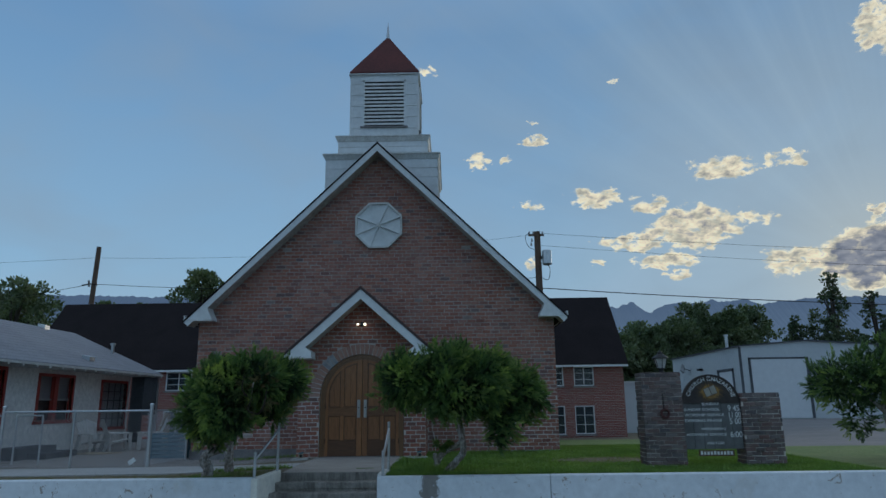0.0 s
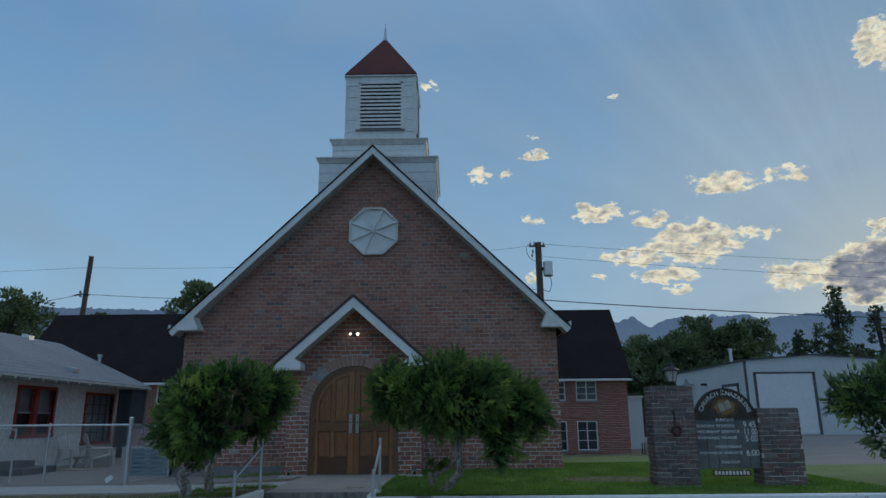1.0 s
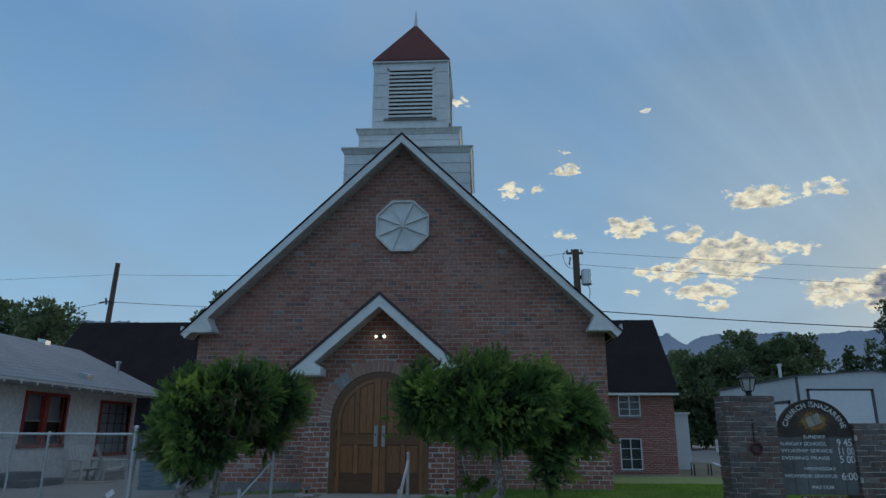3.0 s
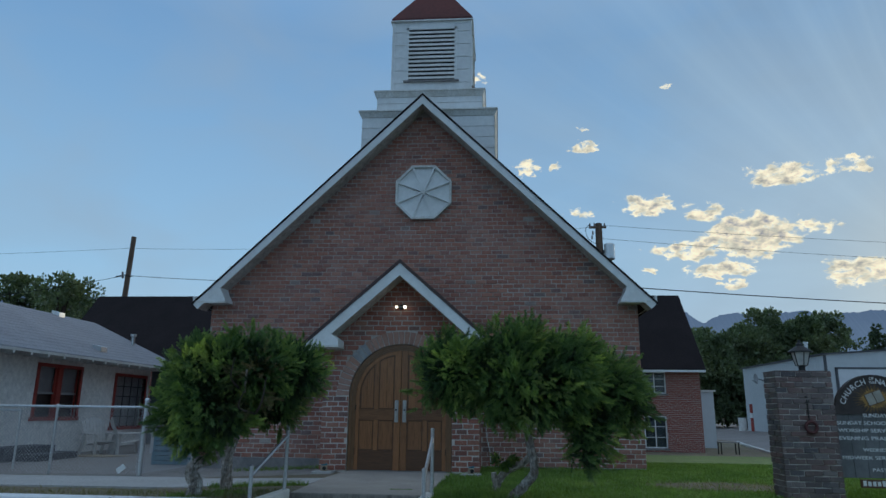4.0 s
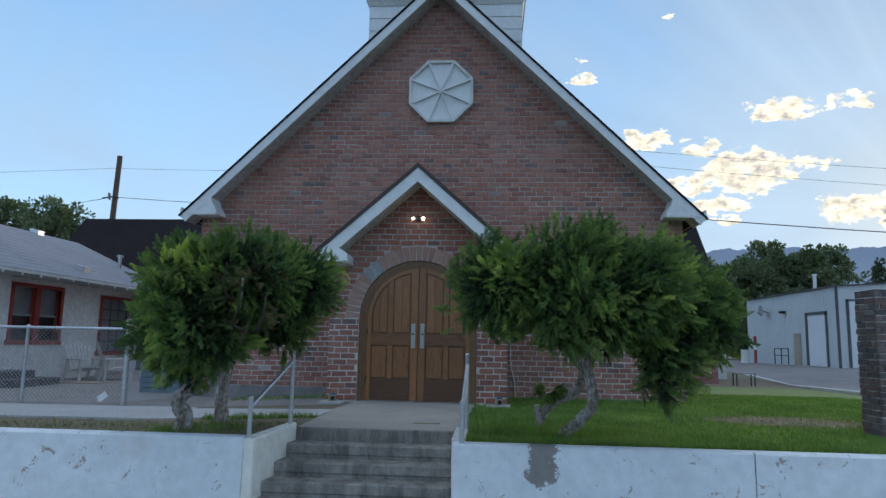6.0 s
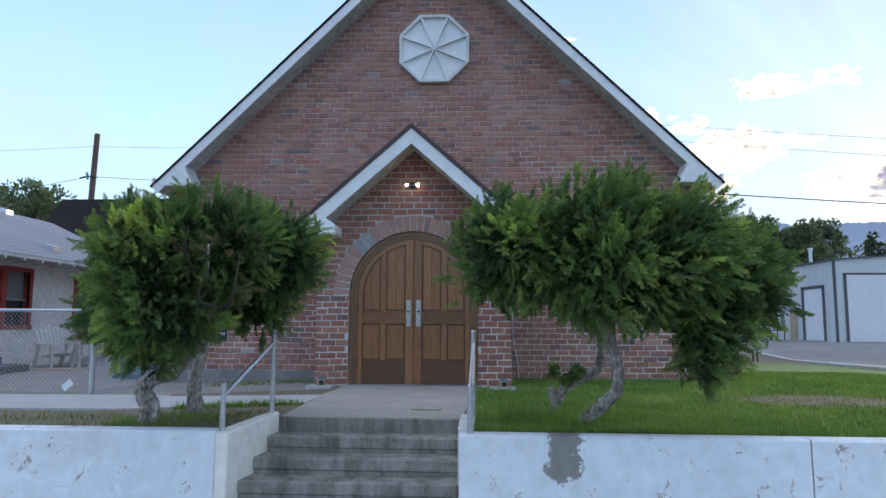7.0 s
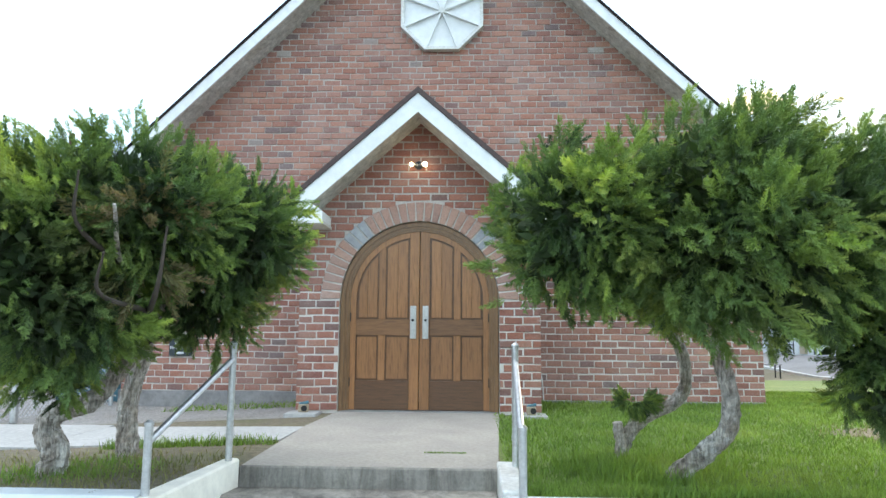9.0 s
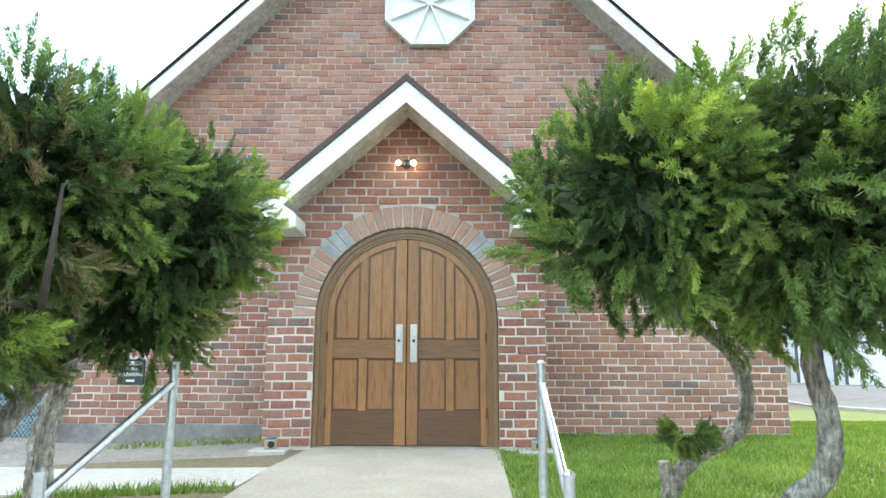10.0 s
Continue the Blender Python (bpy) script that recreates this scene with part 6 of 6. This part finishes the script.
for s in (-1, 1):
    bx = s * 1.36
    lightbox = thing("ground_spotlight", (bx, PY - 0.18, 0.0), "small metal floor spotlight on a concrete pad", "spotlight", "spotlights beside the door")
    part("pad", box(bx - 0.19, bx + 0.19, PY - 0.36, PY - 0.02, -0.08, 0.012), M_WALK, lightbox, bevel=0.006)
    part("housing", box(bx - 0.055, bx + 0.055, PY - 0.22, PY - 0.12, 0.012, 0.105), M_CARDBOARD, lightbox, bevel=0.008)
    part("lens", tube([(bx + 0.02, PY - 0.235, 0.06), (bx + 0.02, PY - 0.215, 0.06)], 0.035, 12), M_BLACK, lightbox)
    part("clamp", tube([(bx - 0.05, PY - 0.17, 0.105), (bx + 0.06, PY - 0.17, 0.13)], 0.018, 8), M_TEAL, lightbox)
cable = tagged(part("conduit", limb([(1.6, -0.03, 2.3), (1.6, -0.03, 0.9), (1.62, -0.03, 0.55), (1.68, -0.035, 0.3), (1.7, -0.03, 0.0)], 0.009, 0.009, random.Random(1), 6, 6, 0), M_WHITE_OLD), "thin pale cable running down the brick wall", "cable")

# ---- metal garage across the lot ----
garage = thing("metal_garage", (27, 38, -0.06), "pale metal workshop with roller doors and low gable roof", "garage")
GX0, GX1, GY0, GY1 = 22.5, 32.4, 30.0, 44.4
GABLE = [(GX0, -0.5), (GX1, -0.5), (GX1, 4.90), (27.3, 5.24), (GX0, 4.90)]
part("front_wall", prism(GABLE, "y", GY0, GY0 + 0.2), M_GARAGE, garage)
part("rear_wall", prism(GABLE, "y", GY1 - 0.2, GY1), M_GARAGE, garage)
part("side_wall", box(GX0, GX0 + 0.2, GY0 + 0.2, GY1 - 0.2, -0.5, 4.88), M_GARAGE, garage)
part("side_wall", box(GX1 - 0.2, GX1, GY0 + 0.2, GY1 - 0.2, -0.5, 4.88), M_GARAGE, garage)
for s in (-1, 1):
    e = GX0 - 0.15 if s < 0 else GX1 + 0.15
    part("roof", prism([(27.3, 5.33), (e, 4.97), (e, 4.89), (27.3, 5.25)], "y", GY0 - 0.15, GY1 + 0.15), M_GREYBOX, garage, "dark edged metal roof")
    part("corner_trim", box(*((GX0 - 0.03, GX0 + 0.15) if s < 0 else (GX1 - 0.15, GX1 + 0.03)), GY0 - 0.03, GY0 - 0.002, -0.1, 4.88), M_GREYBOX, garage)
for k in range(36):  # siding ribs
    part("siding_rib", box(GX0 - 0.02, GX0 - 0.002, GY0 + 0.3 + k * 0.39, GY0 + 0.34 + k * 0.39, -0.05, 4.86), M_GARAGE, garage)
door = part("roller_door", box(23.25, 27.1, GY0 - 0.05, GY0 - 0.004, -0.05, 4.0), M_ROLLER, garage, "white roller door")
for k in range(20):
    part("door_slat", box(23.25, 27.1, GY0 - 0.065, GY0 - 0.051, 0.0 + k * 0.2, 0.17 + k * 0.2), M_ROLLER, door)
for a, b, c, d in ((23.1, 23.25, -0.05, 4.1), (27.1, 27.3, -0.05, 4.1), (23.1, 27.3, 4.0, 4.12)):
    part("door_trim", box(a, b, GY0 - 0.08, GY0 - 0.004, c, d), M_GREYBOX, garage)
door = part("roller_door", box(GX0 - 0.05, GX0 - 0.024, 31.3, 33.7, -0.05, 3.25), M_ROLLER, garage, "white roller door in a dark frame")
for a, b, c, d in ((31.1, 31.3, -0.05, 3.4), (33.7, 34.0, -0.05, 3.4), (31.1, 34.0, 3.25, 3.45)):
    part("door_trim", box(GX0 - 0.09, GX0 - 0.024, a, b, c, d), M_GREYBOX, garage)
part("side_door", box(GX0 - 0.06, GX0 - 0.024, 34.9, 35.9, -0.05, 2.1), M_CARDBOARD, garage, "brown side door")
part("flue", tube([(24.6, 37.0, 5.0), (24.6, 37.0, 6.3)], 0.12, 12), M_GALV, garage, "metal flue pipe")
part("flue_cap", tube([(24.6, 37.0, 6.3), (24.6, 37.0, 6.42)], 0.18, 12), M_GALV, garage)
dish = thing("satellite_dish", (22.3, 40.0, 3.8), "grey satellite dish on the workshop side wall", "satellite dish")
bm = bmesh.new()
rings = [[bm.verts.new((22.02 - 0.16 * (r / 0.42) ** 2, 40.0 + r * math.cos(k * math.pi / 8), 3.85 + r * math.sin(k * math.pi / 8))) for k in range(16)] for r in (0.06, 0.2, 0.32, 0.42, 0.43, 0.3, 0.07)]
for n, ring_ in enumerate(rings):
    for w in ring_ if n > 3 else ():
        w.co.x += 0.03
for p, q in zip(rings, rings[1:]):
    for k in range(16):
        bm.faces.new((p[k], p[(k + 1) % 16], q[(k + 1) % 16], q[k]))
part("reflector", bm, M_BLIND, dish)
part("arm", tube([(22.02, 40.0, 3.5), (21.6, 40.0, 3.75)], 0.025, 6), M_BLACK, dish)
part("mount", tube([(22.03, 40.0, 3.85), (22.5, 40.0, 3.7)], 0.035, 8), M_GREYBOX, dish)
tagged(part("rusty_post", tube([(18.4, 41.0, -0.6), (18.4, 41.0, 1.75)], 0.13, 10), M_REDRING), "rust-red steel post at the edge of the lot", "post")
bollard = thing("striped_bollard", (20.6, 38, -0.06), "red and white bollard before the workshop", "bollard")
for k, (z0, z1, m) in enumerate(((-0.06, 0.9, M_RED), (0.9, 1.25, M_WHITE), (1.25, 1.9, M_RED))):
    part("band", tube([(20.6, 38, z0), (20.6, 38, z1)], 0.11, 12), m, bollard)
barrier = thing("pipe_barrier", (21.6, 35.4, -0.06), "dark pipe barrier before the workshop wall", "barrier")
for y in (34.9, 36.0, 37.1):
    part("post", tube([(21.6, y, -0.06), (21.6, y, 1.05)], 0.035, 8), M_BLACK, barrier)
for z in (0.55, 1.02):
    part("rail", tube([(21.6, 34.9, z), (21.6, 37.1, z)], 0.03, 8), M_BLACK, barrier)
drum = thing("white_drum", (20.3, 39.2, -0.06), "white metal drum beside the workshop", "drum")
part("body", tube([(20.3, 39.2, -0.06), (20.3, 39.2, 0.02), (20.3, 39.2, 0.86), (20.3, 39.2, 0.9)], [0.31, 0.29, 0.29, 0.31], 16), M_WHITE_OLD, drum)
part("lid", tube([(20.3, 39.2, 0.9), (20.3, 39.2, 0.93)], 0.27, 16), M_BLACK, drum)
wall_lamp = thing("wall_light", (22.4, 37.2, 3.6), "small dark wall light on the workshop", "light")
part("hood", box(22.1, 22.48, 37.0, 37.4, 3.55, 3.72), M_BLACK, wall_lamp, bevel=0.03)
cart = thing("garden_cart", (11.3, 15.0, -0.51), "small rusty metal cart by the annex", "cart")
part("tray", box(10.95, 11.75, 14.75, 15.25, -0.02, 0.02), M_FOUNDATION, cart)
for x, y in ((11.0, 14.8), (11.7, 14.8), (11.0, 15.2), (11.7, 15.2)):
    part("leg", tube([(x, y, -0.52), (x, y, -0.02)], 0.025, 8), M_BLACK, cart)
def kerb_strip():
    bm = bmesh.new()
    rows = []
    for y in range(0, 30, 2):
        x, z = lot_edge(y), ground_height(lot_edge(y), y)
        rows.append([bm.verts.new((x + dx, y, z + dz)) for dx, dz in ((-0.09, -0.15), (-0.09, 0.09), (-0.06, 0.11), (0.06, 0.11), (0.09, 0.09), (0.09, -0.15))])
    for p, q in zip(rows, rows[1:]):
        for k in range(6):
            bm.faces.new((p[k], p[(k + 1) % 6], q[(k + 1) % 6], q[k]))
    bm.faces.new(rows[0])
    bm.faces.new(rows[-1][::-1])
    return bm


structure("kerb_2", kerb_strip(), M_KERB, "white painted lot kerb", "kerb")


# ---- poles and wires ----
def sagging(a, b, sag, n=14):
    a, b = Vector(a), Vector(b)
    return [a.lerp(b, t / n) - Vector((0, 0, sag * 4 * (t / n) * (1 - t / n))) for t in range(n + 1)]


pole_a = thing("utility_pole", (-18.6, 20, -0.1), "bare weathered timber utility pole", "utility pole", "timber utility poles")
part("pole", tube([(-18.75, 20, -0.1), (-18.42, 20, 10.4)], [0.17, 0.13], 12), M_POLE, pole_a)
part("insulator", tube([(-18.65, 19.8, 8.0), (-18.65, 19.7, 8.35)], 0.06, 8), M_FOUNDATION, pole_a)
for s in (-1, 1):
    part("bracket", tube([(-18.65, 19.85, 8.2), (-18.65 + s * 0.45, 19.85, 8.1)], 0.03, 6), M_BLACK, pole_a)
pole_b = thing("utility_pole", (7.1, 22, -0.1), "timber utility pole with a grey transformer can", "utility pole", "timber utility poles")
part("pole", tube([(7.1, 22, -0.7), (7.1, 22, 11.45)], [0.24, 0.19], 12), M_POLE, pole_b)
part("transformer", tube([(7.62, 21.9, 9.35), (7.62, 21.9, 9.4), (7.62, 21.9, 10.2), (7.62, 21.9, 10.25)], [0.24, 0.29, 0.29, 0.24], 16), M_GALV, pole_b, "grey transformer can")
part("mount", box(7.2, 7.45, 21.85, 21.95, 9.7, 9.9), M_BLACK, pole_b)
part("crossarm", box(6.55, 7.5, 21.83, 21.92, 11.15, 11.27), M_POLE, pole_b)
for x, z in ((6.6, 11.3), (6.85, 11.32), (7.4, 11.3), (6.75, 10.85), (6.7, 10.6)):
    part("insulator", tube([(x, 21.87, z - 0.06), (x, 21.87, z + 0.14)], [0.06, 0.035], 8), M_FOUNDATION, pole_b)
part("loop_wire", limb([(7.15, 21.8, 8.6), (7.6, 21.7, 8.4), (7.75, 21.7, 9.0), (7.62, 21.8, 9.4)], 0.02, 0.02, random.Random(2), 6, 5, 0), M_BLACK, pole_b)
part("loop_wire", limb([(6.6, 21.8, 11.35), (6.35, 21.8, 11.1), (6.5, 21.8, 10.5), (7.0, 21.8, 10.2)], 0.016, 0.016, random.Random(2), 6, 5, 0), M_BLACK, pole_b)
pole_b.location.x += 0.45
for a, b, sag, r in (((-18.6, 20, 9.75), (7.5, 22, 11.3), 0.5, 0.008), ((-18.6, 20, 9.75), (-60, 18, 9.4), 0.5, 0.008), ((-18.6, 20, 8.2), (7.5, 22, 8.6), 0.5, 0.015), ((-18.6, 20, 8.2), (-34, 19, 6.2), 0.3, 0.015),
                     ((7.55, 22, 7.95), (62, 26, 6.7), 0.6, 0.028), ((7.85, 22, 11.35), (62, 26, 10.2), 0.6, 0.01), ((7.55, 22, 10.6), (62, 26, 8.9), 0.6, 0.01)):
    w = part("overhead_wire", tube(sagging(a, b, sag), r, 5), M_BLACK)
    tagged(w, "dark overhead wire strung between poles", "wire", "overhead wires")


# ---- far trees ----
LEAF = (np.array([[0, 0, 0], [0.32, 0.1, 0.5], [0, 0, 1], [-0.32, -0.1, 0.5]], dtype=np.float32), np.array([[0, 1, 2, 3]], dtype=np.int32))


def broad_tree(x, y, height, width, leaves, seed, mat, leaf, label, conifer=False):
    rng, pr = np.random.default_rng(seed), random.Random(seed)
    t = thing("tree", (x, y, -0.1), label, "tree", "trees beyond the church")
    part("trunk", limb([(x, y, -0.2), (x + pr.uniform(-0.3, 0.3), y, height * 0.3), (x + pr.uniform(-0.4, 0.4), y, height * 0.75)], height * 0.028, height * 0.008, pr), M_BARK_DARK, t)
    blobs = []
    n = 110 if conifer else 60
    for k in range(n):
        a, f = pr.uniform(0, 6.28), pr.random()
        z = height * (0.08 + 0.84 * f)
        if conifer:
            f = f ** 1.5
            z = height * (0.06 + 0.90 * f)
            rr = width * 0.5 * (1.0 - 0.93 * f) * pr.uniform(0.35, 1.1)
            br = width * (0.035 + 0.075 * (1 - f))
        else:
            rr = width * 0.5 * math.sqrt(max(0.05, 1 - (2 * f - 0.9) ** 2)) * pr.uniform(0.35, 0.85)
            br = width * pr.uniform(0.10, 0.20)
        blobs.append((x + rr * math.cos(a), y + rr * math.sin(a), z, br, br, br * pr.uniform(0.55, 0.85)))
    for b in blobs[::3]:
        part("limb", limb([(x, y, b[2] * 0.55), (x * 0.5 + b[0] * 0.5, y * 0.5 + b[1] * 0.5, b[2] * 0.85), b[:3]], height * 0.01, height * 0.003, pr, 3, 6), M_BARK_DARK, t)
    p, d = crown_points(blobs, leaves, rng, (0, 0, 0.3), 12, 0.35)
    L = rng.uniform(leaf * 0.6, leaf * 1.3, len(p))
    v, f = scatter_sprays(p - np.array([x, y, -0.1]), d, L, rng, [LEAF])
    tagged(raw_mesh("crown", v, f, mat, t), kind="stuff")
    return t


for x, y, h, w, m, con, sd in ((-39.5, 45, 14.0, 11, M_TREE, False, 1), (-46, 48, 14.4, 10, M_TREE, False, 2), (-34, 52, 12.4, 6, M_TREE, False, 8), (-31.0, 45, 11.0, 4.5, M_TREE, False, 3), (-27.5, 46, 11.2, 4, M_TREE, False, 4),
                           (-21.5, 45, 15.4, 7.5, M_TREE, False, 5), (23.5, 58, 9.6, 10, M_TREE, False, 6), (30.5, 60, 12.3, 10, M_TREE, False, 7), (37, 61, 12.2, 9, M_TREE, False, 9),
                           (46.8, 60, 16.4, 11.5, M_PINE, True, 10), (51.5, 60, 13.8, 9, M_PINE, True, 12), (43.2, 62, 11.2, 7, M_PINE, True, 13), (57, 58, 13, 9, M_PINE, True, 14), (17.5, 60, 7.5, 8, M_TREE, False, 15), (20.5, 55, 8.2, 8, M_TREE, False, 16), (27, 57, 10.4, 9, M_TREE, False, 17), (33.8, 58, 11.2, 8, M_TREE, False, 18), (-42.5, 50, 13.6, 10, M_TREE, False, 19)):
    broad_tree(x, y, h, w, 12000, sd, m, 0.33, "dark conifer with an open ragged outline" if con else "dark green broadleaf tree in evening shade", con)

# ---- far range ----
def ridge_height(x):
    keys = [(-4200, 560), (-1682, 510), (-1235, 492), (-600, 440), (300, 390), (640, 405), (720, 420), (745, 428), (757, 414), (790, 430), (808, 434), (822, 450), (838, 444), (850, 434), (880, 410), (909, 392), (960, 420), (1000, 434), (1054, 446), (1085, 432), (1120, 436), (1145, 430), (1195, 450), (1230, 434), (1300, 440), (1350, 446), (1423, 424), (1500, 440), (1605, 450), (1900, 455), (4200, 520)]
    for (a, p), (b, q) in zip(keys, keys[1:]):
        if a <= x <= b:
            return p + (q - p) * (x - a) / (b - a)
    return 450


bm = bmesh.new()
prev = None
for k in range(841):
    x = -4200 + 10 * k
    h = ridge_height(x) + 7 * noise.noise(Vector((x * 0.013, 1.7, 0))) + 6 * noise.noise(Vector((x * 0.045, 4.2, 0))) + 5 * noise.noise(Vector((x * 0.11, 8.1, 0)))
    col = [bm.verts.new((x, 3000 - 700 * (1 - f), -40 + (h + 40) * f ** 1.3)) for f in (0, 0.3, 0.6, 0.85, 1.0)] + [bm.verts.new((x, 3150, h * 0.6))]
    if prev:
        for i in range(5):
            bm.faces.new((prev[i], col[i], col[i + 1], prev[i + 1]))
    prev = col
structure("backdrop", bm, M_MOUNTAIN, "jagged mountain range with glowing blue haze painted in", "mountains")


# ---- grass ----
def blades(name, count, area, hmin, hmax, mat, label, seed, density=None, zfun=ground_height):
    rng = np.random.default_rng(seed)
    x = rng.uniform(area[0], area[1], count)
    y = area[2] + (area[3] - area[2]) * rng.random(count) ** 1.5
    if density is not None:
        keep = np.array([density(a, b) > r for a, b, r in zip(x, y, rng.random(count))])
        x, y = x[keep], y[keep]
    n = len(x)
    z = np.array([zfun(a, b) for a, b in zip(x, y)])
    h = rng.uniform(hmin, hmax, n)
    a = rng.uniform(0, 6.283, n)
    w = rng.uniform(0.003, 0.007, n) * (1 + 0.12 * (y + 6))
    lean = rng.normal(0, 0.35, (n, 2)) * h[:, None]
    p = np.stack([x, y, z - 0.004], 1)
    s = np.stack([np.cos(a) * w, np.sin(a) * w, np.zeros(n)], 1)
    tip = p + np.stack([lean[:, 0], lean[:, 1], h], 1)
    v = np.stack([p - s, p + s, tip], 1).reshape(-1, 3)
    f = np.arange(3 * n, dtype=np.int32).reshape(-1, 3)
    return tagged(raw_mesh(name, v, f, mat), label, "grass", "", "stuff")


def bare(x, y):
    e = ((x - 5.4) / 1.3) ** 2 + ((y + 3.0) / 0.85) ** 2
    return min(1.0, max(0.03, (e - 0.35) * 1.2))


blades("lawn_grass", 130000, (0.92, 9.6, -5.93, 4.0), 0.025, 0.065, M_GRASS, "short green lawn grass before the church", 3, bare)
blades("lawn_fringe", 6000, (0.99, 5.5, -5.95, -5.80), 0.05, 0.11, M_GRASS, "longer grass fringe along the wall top", 4)
blades("trunk_tuft", 7000, (1.2, 2.6, -5.6, -4.4), 0.05, 0.14, M_GRASS, "longer grass around the juniper trunk", 5, lambda x, y: 1 - ((x - 1.9) / 0.7) ** 2 - ((y + 5.0) / 0.6) ** 2)
blades("dry_verge", 26000, (-11.0, -1.15, -5.93, -3.95), 0.02, 0.07, M_DRYGRASS, "sparse dry grass on bare earth", 6, lambda x, y: 0.25 + 0.75 * noise.noise(Vector((x * 0.9, y * 1.4, 0))))
blades("trunk_tuft", 6000, (-3.1, -1.3, -5.75, -4.2), 0.03, 0.09, M_GRASS, "green weeds around the twin juniper trunks", 7, lambda x, y: 0.8 - ((x + 2.2) / 0.8) ** 2 - ((y + 5.1) / 0.6) ** 2)
blades("path_edge_weeds", 900, (-2.6, -1.05, -4.12, -3.9), 0.03, 0.11, M_GRASS, "weeds along the path edge", 8)
blades("path_edge_weeds", 1500, (-3.6, -1.7, -0.9, -0.1), 0.02, 0.07, M_GRASS, "weeds at the footing", 9, lambda x, y: 0.4)
blades("crack_weeds", 160, (0.28, 0.62, -4.53, -4.49), 0.008, 0.022, M_GRASS, "small weeds in a landing crack", 10, None, lambda x, y: 0.0)
patch = [(5.4 + 1.15 * math.cos(k * 0.3927) * (1 + 0.18 * math.sin(k * 2.7)), -3.0 + 0.62 * math.sin(k * 0.3927) * (1 + 0.2 * math.cos(k * 1.9))) for k in range(16)]
structure("bare_patch", prism(patch, "z", -0.06, -0.014), M_DIRT, "bare dry patch in the lawn", "ground")
blades("dry_patch_grass", 4500, (4.0, 6.9, -4.0, -2.1), 0.02, 0.045, M_DRYGRASS, "yellowed grass around the bare patch", 12, lambda x, y: 1.3 - ((x - 5.4) / 1.4) ** 2 - ((y + 3.0) / 0.9) ** 2)

# ---- brickwork, last ----
_br = random.Random(99)


def front_spans(lo, hi):
    if lo > 7.85:
        return []
    g = gable_limit((lo + hi) / 2)
    l, r = (CX - g, CX + g) if g > 4.7 else (0.16 - g, 0.16 + g)
    z = (lo + hi) / 2
    if hi < 0.11:
        return [(1.52, r)] if lo > -0.02 else []
    cuts = []
    if z < 2.38:
        cuts.append((-1.5, 1.5))
    if abs(z - OC.z) < 0.645:
        w = min(0.645, R_OUT * math.cos(math.pi / 8) + 0.267 - abs(z - OC.z) if abs(z - OC.z) > 0.267 else 0.645)
        cuts.append((OC.x - w - 0.005, OC.x + w + 0.005))
    if lo < 0.93 and hi > 0.60:
        cuts.append((-3.91, -3.54))
    out, a = [], l
    for c, d in sorted(cuts):
        out.append((a, c))
        a = d
    return out + [(a, r)]


lay_bricks(front_wall, M_BRICK, 0.01, 83, COURSE, BRICK, front_spans, lambda u, z: 1.5 < u < 4.9 and z < 2.05, 0.0, _br, joint=0.015)


def porch_spans(lo, hi):
    z = (lo + hi) / 2
    lim = min(1.5, (3.72 - hi) / P_SLOPE)
    if lim < 0.03:
        return []
    if z < ARCH_Z:
        return [(-lim, -ARCH_R - 0.012), (ARCH_R + 0.012, lim)]
    r = ARCH_R + RING + 0.008
    if z - ARCH_Z < r:
        w = math.sqrt(r * r - (z - ARCH_Z) ** 2)
        return [(-lim, -w), (w, lim)] if w < lim else []
    return [(-lim, lim)]


lay_bricks(porch, M_BRICK_DARK, 0.021, 39, COURSE, BRICK, porch_spans, lambda u, z: True, PY, _br, joint=0.017)
for s, ob in zip((-1, 1), [o for o in church.children if o.name.startswith("porch_side_wall")]):
    lay_bricks(ob, M_BRICK_DARK, 0.0, 24, COURSE, BRICK, lambda lo, hi: [(PY + 0.05, -0.01)], lambda u, z: False, s * 1.5, _br, "left" if s < 0 else "right")
for s, ob in zip((-1, 1), [o for o in church.children if o.name.startswith("side_wall")]):
    lay_bricks(ob, M_BRICK, 0.01, 35, COURSE, BRICK, lambda lo, hi: [(0.05, 15.9)], lambda u, z: False, WL if s < 0 else WR, _br, "left" if s < 0 else "right")
lay_bricks(annex_wall, M_ANNEX_BRICK, -0.5, 45, 0.08, 0.24, annex_spans, lambda u, z: False, AY, _br, depth=0.03)
for ob, (x0, x1, z1) in zip(pillars, ((5.81, 6.58, 1.72), (7.70, 8.45, 1.31))):
    rows = round(z1 / 0.075)
    lay_bricks(ob, M_PILLAR, 0.0, rows, z1 / rows, 0.21, lambda lo, hi: [(x0, x1)], lambda u, z: True, SY, _br, joint=0.009)
    lay_bricks(ob, M_PILLAR, 0.0, rows, z1 / rows, 0.21, lambda lo, hi: [(SY + 0.045, SY + 0.45)], lambda u, z: False, x0, _br, "left", joint=0.009)
    lay_bricks(ob, M_PILLAR, 0.0, rows, z1 / rows, 0.21, lambda lo, hi: [(SY + 0.045, SY + 0.45)], lambda u, z: False, x1, _br, "right", joint=0.009)
    part("coping", box(x0 + 0.005, x1 - 0.005, SY + 0.005, SY + 0.46, z1 - 0.008, z1 + 0.01), M_PILLAR, ob, bevel=0.004)
